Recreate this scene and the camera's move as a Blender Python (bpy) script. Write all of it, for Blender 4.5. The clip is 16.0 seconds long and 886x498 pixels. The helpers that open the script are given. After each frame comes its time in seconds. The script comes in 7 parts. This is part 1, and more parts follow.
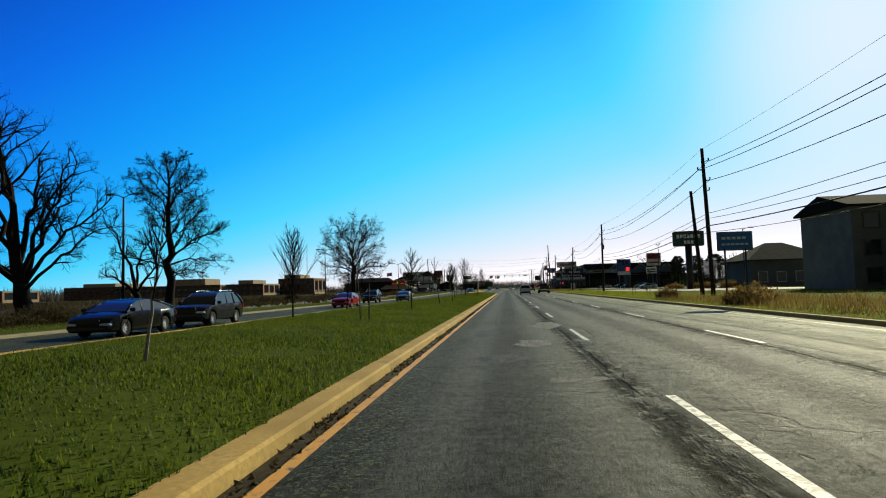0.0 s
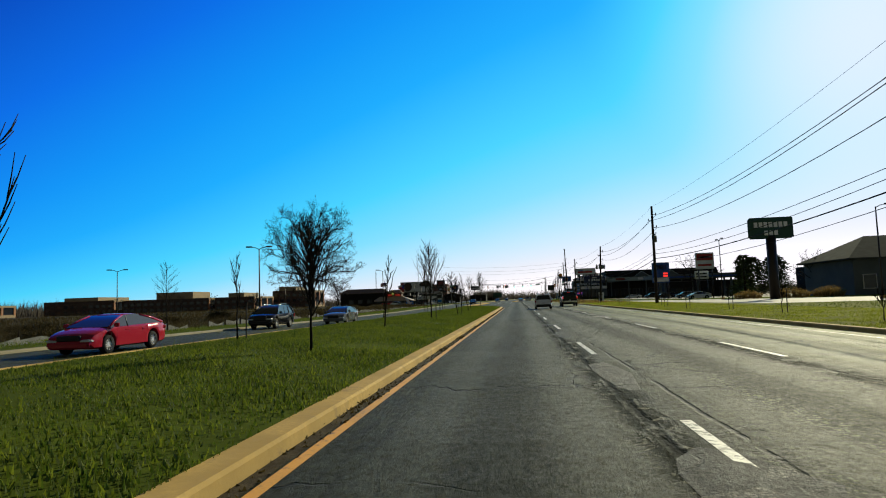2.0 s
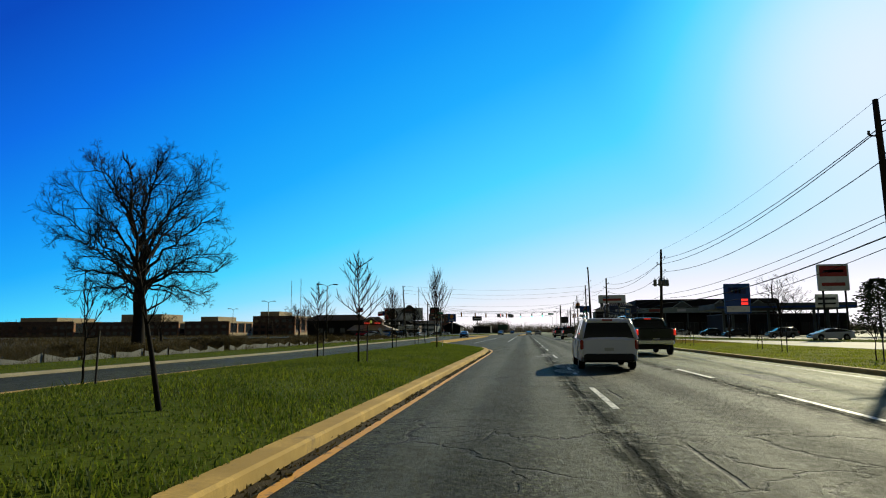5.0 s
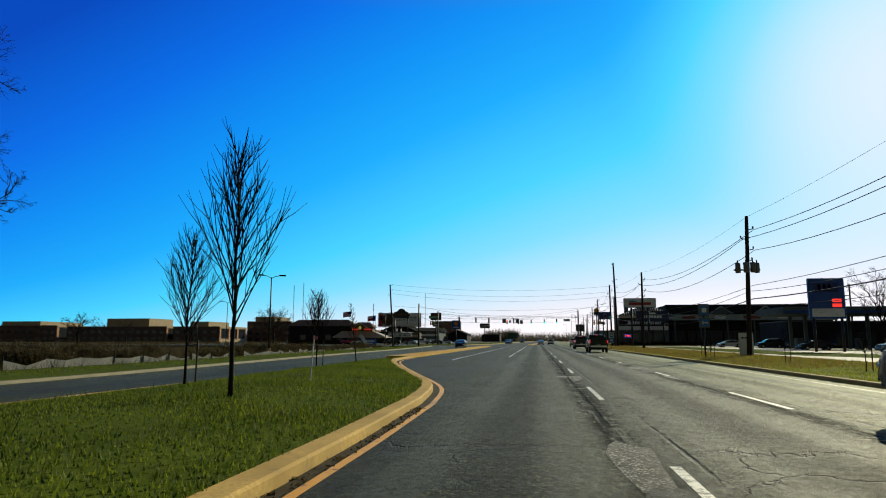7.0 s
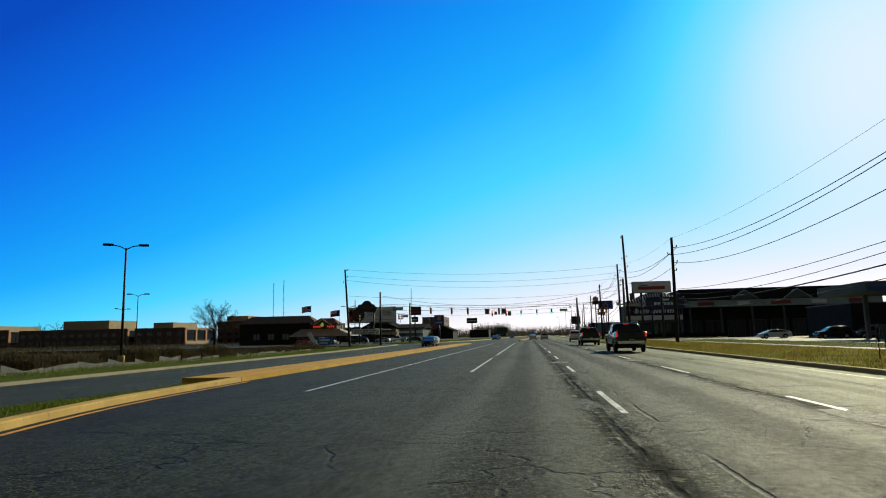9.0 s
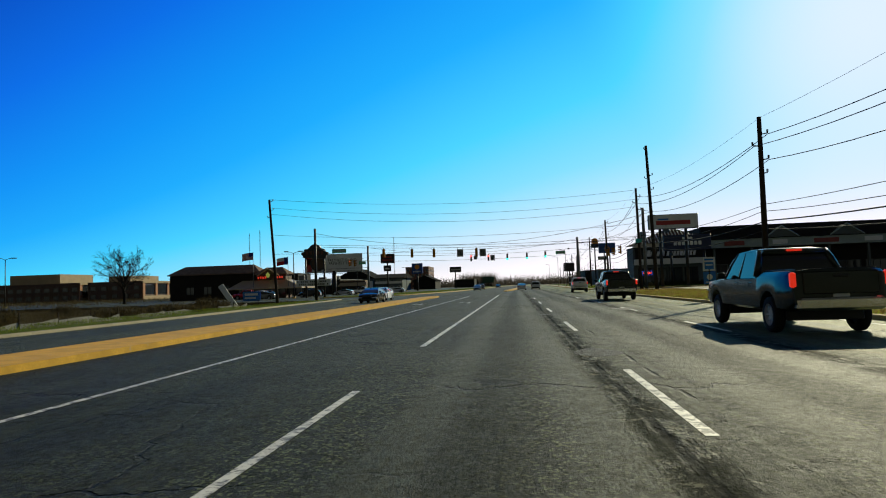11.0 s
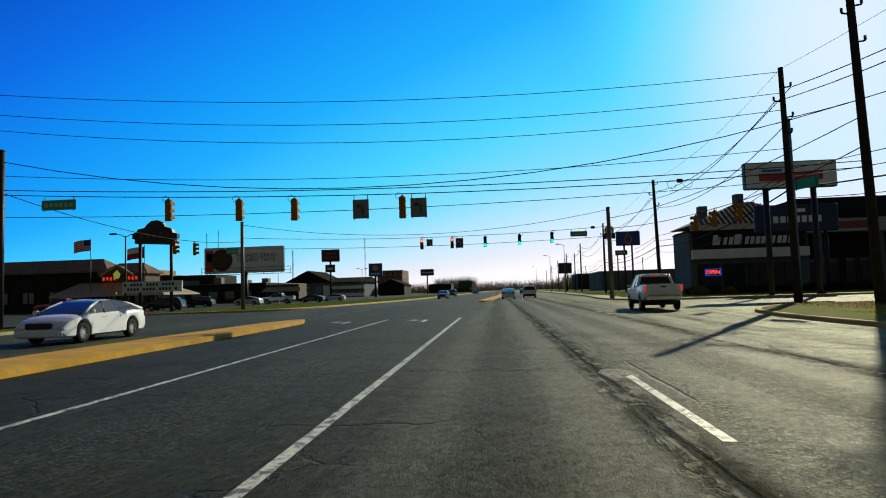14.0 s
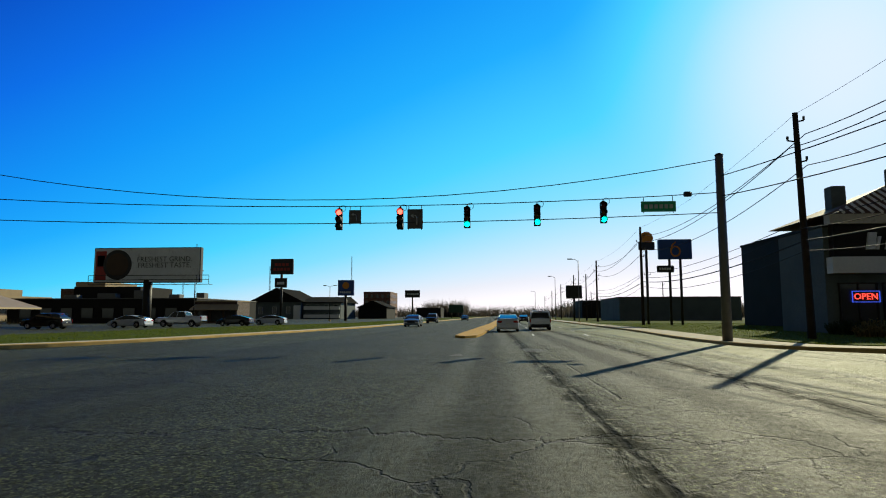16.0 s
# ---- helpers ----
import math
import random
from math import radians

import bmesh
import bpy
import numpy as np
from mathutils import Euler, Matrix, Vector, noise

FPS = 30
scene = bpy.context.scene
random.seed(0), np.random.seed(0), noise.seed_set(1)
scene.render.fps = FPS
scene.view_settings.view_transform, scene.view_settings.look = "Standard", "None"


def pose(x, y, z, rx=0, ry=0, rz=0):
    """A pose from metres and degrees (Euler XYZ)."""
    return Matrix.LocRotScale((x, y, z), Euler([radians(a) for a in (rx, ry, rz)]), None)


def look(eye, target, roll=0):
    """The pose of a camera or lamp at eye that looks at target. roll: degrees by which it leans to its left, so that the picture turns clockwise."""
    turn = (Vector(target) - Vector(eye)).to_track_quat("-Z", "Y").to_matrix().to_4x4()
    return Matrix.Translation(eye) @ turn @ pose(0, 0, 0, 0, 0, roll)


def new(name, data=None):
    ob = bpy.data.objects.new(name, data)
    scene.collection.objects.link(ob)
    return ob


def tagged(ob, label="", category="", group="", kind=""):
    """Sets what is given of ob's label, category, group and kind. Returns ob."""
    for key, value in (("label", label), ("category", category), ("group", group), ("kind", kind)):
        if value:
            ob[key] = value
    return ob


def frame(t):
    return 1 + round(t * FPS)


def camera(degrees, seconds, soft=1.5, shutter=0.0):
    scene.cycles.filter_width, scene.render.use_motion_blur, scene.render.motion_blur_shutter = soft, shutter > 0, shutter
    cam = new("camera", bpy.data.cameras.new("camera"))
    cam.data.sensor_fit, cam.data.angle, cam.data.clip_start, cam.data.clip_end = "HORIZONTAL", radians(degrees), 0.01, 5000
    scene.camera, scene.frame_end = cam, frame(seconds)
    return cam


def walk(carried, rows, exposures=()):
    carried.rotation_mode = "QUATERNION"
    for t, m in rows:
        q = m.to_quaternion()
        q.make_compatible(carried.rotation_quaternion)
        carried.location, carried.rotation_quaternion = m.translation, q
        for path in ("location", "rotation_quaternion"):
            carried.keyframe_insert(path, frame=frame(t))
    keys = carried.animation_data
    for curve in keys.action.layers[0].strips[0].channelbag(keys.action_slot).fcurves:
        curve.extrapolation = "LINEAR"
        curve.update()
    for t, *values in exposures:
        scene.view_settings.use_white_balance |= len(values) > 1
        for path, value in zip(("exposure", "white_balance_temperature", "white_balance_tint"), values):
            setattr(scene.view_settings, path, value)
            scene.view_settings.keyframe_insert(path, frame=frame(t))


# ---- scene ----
cam = camera(70.0, 16.0, 1.05)
PATH = [
    (0.0, (-0.035, 0.000, 1.360, 93.619, 1.530, 5.770)),
    (0.5, (0.030, 9.762, 1.335, 95.108, 1.319, 6.498)),
    (1.0, (0.263, 18.803, 1.372, 95.235, 1.519, 7.039)),
    (1.5, (0.230, 28.374, 1.364, 95.419, 2.133, 6.961)),
    (2.0, (0.178, 37.499, 1.354, 94.685, 1.956, 6.702)),
    (2.5, (0.270, 46.379, 1.412, 94.394, 1.453, 6.653)),
    (3.0, (0.411, 55.357, 1.361, 94.205, 1.885, 6.912)),
    (3.5, (0.338, 64.146, 1.361, 94.719, 1.481, 6.886)),
    (4.0, (0.467, 72.542, 1.375, 95.172, 1.806, 7.013)),
    (4.5, (0.321, 81.447, 1.381, 96.460, 0.863, 6.671)),
    (4.7, (0.389, 85.006, 1.321, 96.960, 0.718, 6.998)),
    (6.8, (0.343, 116.310, 1.365, 98.307, -0.434, 8.365)),
    (7.0, (0.411, 119.067, 1.382, 98.183, -0.074, 8.353)),
    (7.5, (0.419, 126.135, 1.386, 97.727, 0.629, 7.951)),
    (8.0, (0.176, 133.555, 1.357, 98.088, 0.686, 7.482)),
    (8.5, (0.073, 140.901, 1.354, 98.144, 0.784, 7.381)),
    (9.0, (0.302, 147.720, 1.351, 97.870, 1.176, 7.570)),
    (9.5, (0.347, 155.376, 1.363, 96.589, 0.887, 7.334)),
    (9.7, (0.383, 158.456, 1.348, 95.834, 1.200, 7.045)),
    (11.8, (0.167, 190.280, 1.349, 92.613, 2.337, 6.325)),
    (12.0, (0.141, 193.616, 1.349, 92.422, 2.494, 6.234)),
    (12.5, (0.056, 201.567, 1.357, 92.694, 2.012, 6.322)),
    (13.0, (-0.044, 209.725, 1.357, 93.009, 2.383, 6.001)),
    (13.5, (-0.091, 218.127, 1.343, 93.530, 1.863, 5.559)),
    (14.0, (-0.041, 226.560, 1.354, 93.795, 1.786, 4.817)),
    (14.5, (-0.132, 234.824, 1.358, 94.851, 0.325, 4.271)),
    (15.0, (-0.070, 243.255, 1.363, 95.866, 0.470, 4.297)),
    (15.5, (-0.000, 251.549, 1.365, 96.250, 0.777, 4.313)),
    (16.0, (0.106, 259.165, 1.358, 95.989, 0.103, 4.247)),
]
walk(cam, [(t, pose(*p)) for t, p in PATH])

# ---- world, sun ----
SUN_AZ, SUN_EL = 29.0, 25.5
world = bpy.data.worlds.new("sky")
scene.world = world
world.use_nodes = True
wn, wl = world.node_tree.nodes, world.node_tree.links
sky = wn.new("ShaderNodeTexSky")
sky.sky_type = "NISHITA"
sky.sun_disc = False
sky.sun_elevation, sky.sun_rotation = radians(SUN_EL), radians(SUN_AZ)
sky.air_density, sky.dust_density, sky.ozone_density = 1.0, 0.6, 3.0


def sky_math(op, a, b=0.0, clamp=False):
    n = wn.new("ShaderNodeMath")
    n.operation, n.use_clamp = op, clamp
    for socket, value in zip(n.inputs, (a, b)):
        if isinstance(value, bpy.types.NodeSocket):
            wl.new(value, socket)
        else:
            socket.default_value = value
    return n.outputs[0]


def sky_mix(fac, a, b, blend="MIX"):
    n = wn.new("ShaderNodeMix")
    n.data_type, n.blend_type = "RGBA", blend
    for socket, value in ((n.inputs[0], fac), (n.inputs[6], a), (n.inputs[7], b)):
        if isinstance(value, bpy.types.NodeSocket):
            wl.new(value, socket)
        else:
            socket.default_value = value
    return n.outputs[2]


# how milky the air is: thickest low over the land, towards the sun, and close round it
way = wn.new("ShaderNodeTexCoord")
sep = wn.new("ShaderNodeSeparateXYZ")
wl.new(way.outputs["Generated"], sep.inputs[0])
rise = sky_math("MAXIMUM", sep.outputs[2], 0.0)
toward = wn.new("ShaderNodeVectorMath")
toward.operation = "DOT_PRODUCT"
wl.new(way.outputs["Generated"], toward.inputs[0])
toward.inputs[1].default_value = (math.sin(radians(SUN_AZ)) * math.cos(radians(SUN_EL)), math.cos(radians(SUN_AZ)) * math.cos(radians(SUN_EL)), math.sin(radians(SUN_EL)))
facing = toward.outputs["Value"]
ground_haze = sky_math("MULTIPLY", sky_math("EXPONENT", sky_math("MULTIPLY", rise, -12.5)), 0.306)
near_sun = sky_math("MAXIMUM", sky_math("DIVIDE", sky_math("SUBTRACT", facing, 0.93), 0.07), 0.0)
glare = sky_math("MULTIPLY", sky_math("MULTIPLY", near_sun, near_sun), 0.36)
milk = sky_math("ADD", sky_math("MULTIPLY", facing, 0.867), sky_math("MULTIPLY", rise, -1.213))
milk = sky_math("ADD", sky_math("ADD", milk, 0.106), sky_math("ADD", ground_haze, glare), clamp=True)
hue = wn.new("ShaderNodeValToRGB")
hue.color_ramp.elements[0].position, hue.color_ramp.elements[0].color = 0.0, (0.0, 0.06, 0.5, 1)
hue.color_ramp.elements[1].position, hue.color_ramp.elements[1].color = 1.0, (1.05, 0.97, 0.99, 1)
for place, colour in ((0.15, (0.0, 0.147, 0.78)), (0.3, (0.001, 0.292, 0.91)), (0.42, (0.008, 0.41, 0.965)), (0.58, (0.065, 0.65, 0.975)),
                      (0.7, (0.23, 0.73, 0.98)), (0.82, (0.58, 0.81, 0.955)), (0.92, (0.86, 0.85, 0.91))):
    hue.color_ramp.elements.new(place).color = (*colour, 1)
wl.new(milk, hue.inputs[0])
bg = wn["Background"]
bg.inputs["Strength"].default_value = 0.12
gain = sky_mix(1.0, hue.outputs[0], (8.6, 8.6, 8.6, 1), "MULTIPLY")
clear = sky_mix(1.0, sky.outputs[0], (0.35, 0.8, 1.5, 1), "MULTIPLY")
front = sky_mix(0.06, gain, clear)
# overhead and away from the sun the plain sky takes over
grey = wn.new("ShaderNodeRGBToBW")
wl.new(sky.outputs[0], grey.inputs[0])
high = wn.new("ShaderNodeMapRange")
for k, v in (("From Min", 0.48), ("From Max", 0.75), ("To Min", 0.0), ("To Max", 1.0)):
    high.inputs[k].default_value = v
wl.new(sep.outputs[2], high.inputs["Value"])
behind = wn.new("ShaderNodeMapRange")
for k, v in (("From Min", 0.26), ("From Max", 0.0), ("To Min", 0.0), ("To Max", 1.0)):
    behind.inputs[k].default_value = v
wl.new(facing, behind.inputs["Value"])
flat = sky_mix(1.0, grey.outputs[0], (0.31, 0.34, 0.28, 1), "MULTIPLY")
wl.new(sky_mix(sky_math("MAXIMUM", high.outputs[0], behind.outputs[0]), front, flat), bg.inputs["Color"])

lamp = bpy.data.lights.new("sun", "SUN")
lamp.energy, lamp.angle, lamp.color = 5.0, radians(0.55), (1.0, 0.93, 0.62)
sun = new("sun", lamp)
sun.matrix_world = look(
    (200 * math.sin(radians(SUN_AZ)), 200 * math.cos(radians(SUN_AZ)), 200 * math.tan(radians(SUN_EL))), (0, 0, 0))


# ---- builders ----
class Shape:
    """Collects points and faces for one mesh."""

    def __init__(self):
        self.v, self.f = [], []

    def add(self, verts, faces):
        o = len(self.v)
        self.v += [tuple(p) for p in verts]
        self.f += [tuple(o + i for i in q) for q in faces]
        return self

    def loft(self, rings, cap=True, closed=True):
        n = len(rings[0])
        faces = []
        for k in range(len(rings) - 1):
            for i in range(n if closed else n - 1):
                j = (i + 1) % n
                faces.append((k * n + i, k * n + j, (k + 1) * n + j, (k + 1) * n + i))
        if cap:
            faces.append(tuple(reversed(range(n))))
            faces.append(tuple(range((len(rings) - 1) * n, len(rings) * n)))
        return self.add([p for r in rings for p in r], faces)

    def box(self, x, y, z, sx, sy, sz, c=0.0, rz=0.0):
        """A box on (x, y) with its underside at z; c chamfers its edges."""
        c = min(c, sx * 0.45, sy * 0.45, sz * 0.45)
        cr, sr = math.cos(radians(rz)), math.sin(radians(rz))

        def ring(i, zz):
            hx, hy = sx / 2 - i, sy / 2 - i
            if c > 0:
                k = c
                pts = [(-hx + k, -hy), (hx - k, -hy), (hx, -hy + k), (hx, hy - k), (hx - k, hy), (-hx + k, hy), (-hx, hy - k), (-hx, -hy + k)]
            else:
                pts = [(-hx, -hy), (hx, -hy), (hx, hy), (-hx, hy)]
            return [(x + a * cr - b * sr, y + a * sr + b * cr, zz) for a, b in pts]

        if c > 0:
            return self.loft([ring(c, z), ring(0, z + c), ring(0, z + sz - c), ring(c, z + sz)])
        return self.loft([ring(0, z), ring(0, z + sz)])

    def tube(self, pts, radii, n=8, cap=True):
        pts = [Vector(p) for p in pts]
        if not isinstance(radii, (list, tuple)):
            radii = [radii] * len(pts)
        rings, side = [], None
        for i, p in enumerate(pts):
            d = (pts[min(i + 1, len(pts) - 1)] - pts[max(i - 1, 0)]).normalized()
            if side is None:
                side = d.cross(Vector((0, 0, 1)) if abs(d.z) < 0.9 else Vector((1, 0, 0))).normalized()
            else:
                side = (side - d * side.dot(d)).normalized()
            up = d.cross(side)
            rings.append([p + radii[i] * (math.cos(a) * side + math.sin(a) * up) for a in (2 * math.pi * k / n for k in range(n))])
        return self.loft(rings, cap)

    def prism(self, poly, z0, z1):
        return self.loft([[(a, b, z0) for a, b in poly], [(a, b, z1) for a, b in poly]])

    def disc_y(self, x, y, z, r, t, n=20, r2=None):
        """A short cylinder along y."""
        r2 = r if r2 is None else r2
        return self.loft([[(x + rr * math.cos(a), yy, z + rr * math.sin(a)) for a in (2 * math.pi * k / n for k in range(n))]
                          for rr, yy in ((r, y), (r2, y + t))])

    def mesh(self, name, smooth=False):
        me = bpy.data.meshes.new(name)
        me.from_pydata(self.v, [], self.f)
        me.update()
        if smooth:
            me.shade_smooth()
        return me


def part(name, shape, material, parent=None, label="", smooth=False):
    ob = new(name, shape.mesh(name, smooth) if isinstance(shape, Shape) else shape)
    if not ob.data.materials:
        ob.data.materials.append(material)
    if parent is not None:
        ob.parent = parent
    if label:
        ob["label"] = label
    return ob


# what stands beyond the kerbs is laid out on a plan drawn at 1 to 1.2345 about eye height
EYE, PLAN_SCALE = 1.36, 1.2345
PLAN = Matrix.Translation((0, 0, EYE)) @ Matrix.Diagonal((PLAN_SCALE, PLAN_SCALE, PLAN_SCALE, 1)) @ Matrix.Translation((0, 0, -EYE))


def thing(name, label, category, group="", m=None, kind="", plan=True):
    """plan: whether m is a place on the plan, or one in the world."""
    ob = new(name)
    ob.empty_display_size = 0.3
    m = Matrix() if m is None else m
    ob.matrix_basis = PLAN @ m if plan else m
    return tagged(ob, label, category, group, kind)


def text_mesh(body, size, depth=0.01):
    """Lettering lying in the x-z plane, facing -y, centred on its origin."""
    cu = bpy.data.curves.new("lettering", "FONT")
    cu.body, cu.size, cu.extrude, cu.align_x, cu.align_y = body, size, depth, "CENTER", "CENTER"
    cu.resolution_u = 2
    tmp = new("lettering", cu)
    me = bpy.data.meshes.new_from_object(tmp.evaluated_get(bpy.context.evaluated_depsgraph_get()))
    bpy.data.objects.remove(tmp)
    bpy.data.curves.remove(cu)
    me.transform(pose(0, 0, 0, 90, 0, 0))
    return me


# ---- materials ----
class Nodes:
    def __init__(self, name):
        self.mat = bpy.data.materials.new(name)
        self.mat.use_nodes = True
        self.nt = self.mat.node_tree
        self.bsdf = self.nt.nodes["Principled BSDF"]

    def put(self, socket, value):
        if isinstance(value, bpy.types.NodeSocket):
            self.nt.links.new(value, socket)
        else:
            socket.default_value = value

    def math(self, op, a, b=0.0, clamp=False):
        n = self.nt.nodes.new("ShaderNodeMath")
        n.operation, n.use_clamp = op, clamp
        self.put(n.inputs[0], a)
        self.put(n.inputs[1], b)
        return n.outputs[0]

    def coords(self, scale=(1, 1, 1)):
        t = self.nt.nodes.new("ShaderNodeTexCoord")
        m = self.nt.nodes.new("ShaderNodeMapping")
        m.inputs["Scale"].default_value = scale
        self.nt.links.new(t.outputs["Object"], m.inputs["Vector"])
        return m.outputs[0]

    def noise(self, vec, scale, detail=4.0, rough=0.6, dist=0.0):
        n = self.nt.nodes.new("ShaderNodeTexNoise")
        self.put(n.inputs["Vector"], vec)
        n.inputs["Scale"].default_value, n.inputs["Detail"].default_value = scale, detail
        n.inputs["Roughness"].default_value, n.inputs["Distortion"].default_value = rough, dist
        return n.outputs[0]

    def ramp(self, fac, lo, hi):
        """0 below lo, 1 above hi."""
        n = self.nt.nodes.new("ShaderNodeMapRange")
        n.interpolation_type = "SMOOTHSTEP"
        self.put(n.inputs["Value"], fac)
        n.inputs["From Min"].default_value, n.inputs["From Max"].default_value = lo, hi
        return n.outputs[0]

    def mix(self, fac, a, b):
        n = self.nt.nodes.new("ShaderNodeMix")
        n.data_type = "RGBA"
        self.put(n.inputs["Factor"], fac)
        ia = [s for s in n.inputs if s.type == "RGBA"]
        self.put(ia[0], a if isinstance(a, bpy.types.NodeSocket) else (*a[:3], 1))
        self.put(ia[1], b if isinstance(b, bpy.types.NodeSocket) else (*b[:3], 1))
        return [s for s in n.outputs if s.type == "RGBA"][0]

    def random(self):
        return self.nt.nodes.new("ShaderNodeObjectInfo").outputs["Random"]

    def island(self):
        return self.nt.nodes.new("ShaderNodeNewGeometry").outputs["Random Per Island"]

    def done(self, color, rough=0.7, metal=0.0, bump=None, strength=0.2, distance=0.02, spec=0.5, coat=0.0):
        b = self.bsdf
        self.put(b.inputs["Base Color"], color if isinstance(color, bpy.types.NodeSocket) else (*color[:3], 1))
        self.put(b.inputs["Roughness"], rough)
        self.put(b.inputs["Metallic"], metal)
        self.put(b.inputs["Specular IOR Level"], spec)
        b.inputs["Coat Weight"].default_value = coat
        b.inputs["Coat Roughness"].default_value = 0.05
        if bump is not None:
            n = self.nt.nodes.new("ShaderNodeBump")
            n.inputs["Strength"].default_value, n.inputs["Distance"].default_value = strength, distance
            self.put(n.inputs["Height"], bump)
            self.nt.links.new(n.outputs[0], b.inputs["Normal"])
        return self.mat


def scaled(c, k):
    return tuple(min(1.0, v * k) for v in c[:3])


def mat(name, base, rough=0.65, metal=0.0, var=0.25, coarse=1.2, fine=25.0, bump=0.2, spec=None, stain=None, coat=0.0):
    """A surface with stains at two scales, grain and fine relief."""
    n = Nodes(name)
    co = n.coords()
    big, small = n.noise(co, coarse, 5), n.noise(co, fine, 6, 0.7)
    col = n.mix(n.ramp(big, 0.3, 0.7), scaled(base, 1 - var), scaled(base, 1 + var * 0.6))
    col = n.mix(n.ramp(small, 0.25, 0.75), scaled(base, 1 - var * 0.8), col)
    if stain:
        col = n.mix(n.math("MULTIPLY", n.ramp(n.noise(co, coarse * 2.3, 6, 0.7, 0.6), 0.55, 0.72), 0.7), col, stain)
    r = n.math("ADD", n.math("MULTIPLY", n.math("SUBTRACT", small, 0.5), 0.3), rough, clamp=True)
    spec = (0.12 if rough >= 0.7 else 0.3) if spec is None else spec
    return n.done(col, r, metal, small, bump, 0.01, spec, coat)


def glow(name, color, strength, base=(0.1, 0.1, 0.1)):
    n = Nodes(name)
    n.bsdf.inputs["Emission Color"].default_value = (*color, 1)
    n.bsdf.inputs["Emission Strength"].default_value = strength
    return n.done(base, 0.3)


def asphalt(name, base, lanes=False):
    n = Nodes(name)
    co = n.coords()
    grain = n.noise(co, 55, 3, 0.75)
    mid = n.noise(co, 3.0, 5, 0.65)
    patch = n.noise(n.coords((0.5, 0.06, 1)), 1.0, 5, 0.6, 0.4)
    col = n.mix(n.ramp(patch, 0.35, 0.68), scaled(base, 0.5), scaled(base, 1.6))
    col = n.mix(n.math("MULTIPLY", n.ramp(grain, 0.48, 0.68), 0.6), col, scaled(base, 2.2))
    col = n.mix(n.math("MULTIPLY", n.ramp(mid, 0.52, 0.7), 0.45), col, scaled(base, 0.6))
    streak = n.noise(n.coords((7.0, 0.9, 1)), 1.0, 6, 0.72)
    col = n.mix(n.ramp(streak, 0.34, 0.66), scaled(base, 0.45), col)
    fleck = n.noise(n.coords((1, 0.35, 1)), 14, 4, 0.7)
    col = n.mix(n.math("MULTIPLY", n.ramp(fleck, 0.56, 0.68), 0.7), col, scaled(base, 2.6))
    # bare stones and pits of the worn surface, coarser in some stretches than in others
    stone = n.nt.nodes.new("ShaderNodeTexVoronoi")
    stone.inputs["Scale"].default_value = 38
    n.nt.links.new(co, stone.inputs["Vector"])
    tone = n.nt.nodes.new("ShaderNodeSeparateXYZ")
    n.nt.links.new(stone.outputs["Color"], tone.inputs[0])
    coarse = n.ramp(n.noise(n.coords((0.35, 0.05, 1)), 1.0, 4, 0.6), 0.42, 0.62)
    col = n.mix(n.math("MULTIPLY", n.ramp(tone.outputs[0], 0.72, 0.8), n.math("MULTIPLY", coarse, 0.85)), col, scaled(base, 5.5))
    col = n.mix(n.math("MULTIPLY", n.ramp(tone.outputs[1], 0.6, 0.7), n.math("MULTIPLY", coarse, 0.8)), col, scaled(base, 0.25))
    # cracks: the rims of warped cells, broken up
    vo = n.nt.nodes.new("ShaderNodeTexVoronoi")
    vo.feature = "DISTANCE_TO_EDGE"
    vo.inputs["Scale"].default_value = 0.42
    wob = n.nt.nodes.new("ShaderNodeVectorMath")
    wob.operation = "MULTIPLY_ADD"
    nz = n.nt.nodes.new("ShaderNodeTexNoise")
    nz.inputs["Scale"].default_value, nz.inputs["Detail"].default_value = 1.3, 5
    n.nt.links.new(co, nz.inputs["Vector"])
    n.nt.links.new(nz.outputs["Color"], wob.inputs[0])
    wob.inputs[1].default_value = (1.2, 1.2, 0)
    n.nt.links.new(co, wob.inputs[2])
    n.nt.links.new(wob.outputs[0], vo.inputs["Vector"])
    crack = n.math("SUBTRACT", 1.0, n.ramp(vo.outputs["Distance"], 0.004, 0.016))
    crack = n.math("MULTIPLY", crack, n.ramp(n.noise(co, 0.16, 3), 0.5, 0.62))
    height = n.math("SUBTRACT", n.math("ADD", n.math("ADD", grain, n.math("MULTIPLY", tone.outputs[2], n.math("MULTIPLY", coarse, 0.9))), n.math("MULTIPLY", fleck, 1.2)), n.math("MULTIPLY", crack, 1.3))
    gloss = n.math("ADD", 0.04, n.math("MULTIPLY", n.noise(co, 0.35, 4), 0.15))
    # open-pored patches between polished stones
    gloss = n.math("MULTIPLY", gloss, n.math("ADD", 0.5, n.math("MULTIPLY", n.ramp(n.noise(n.coords((1, 0.6, 1)), 12.0, 4, 0.75), 0.36, 0.62), 0.9)))
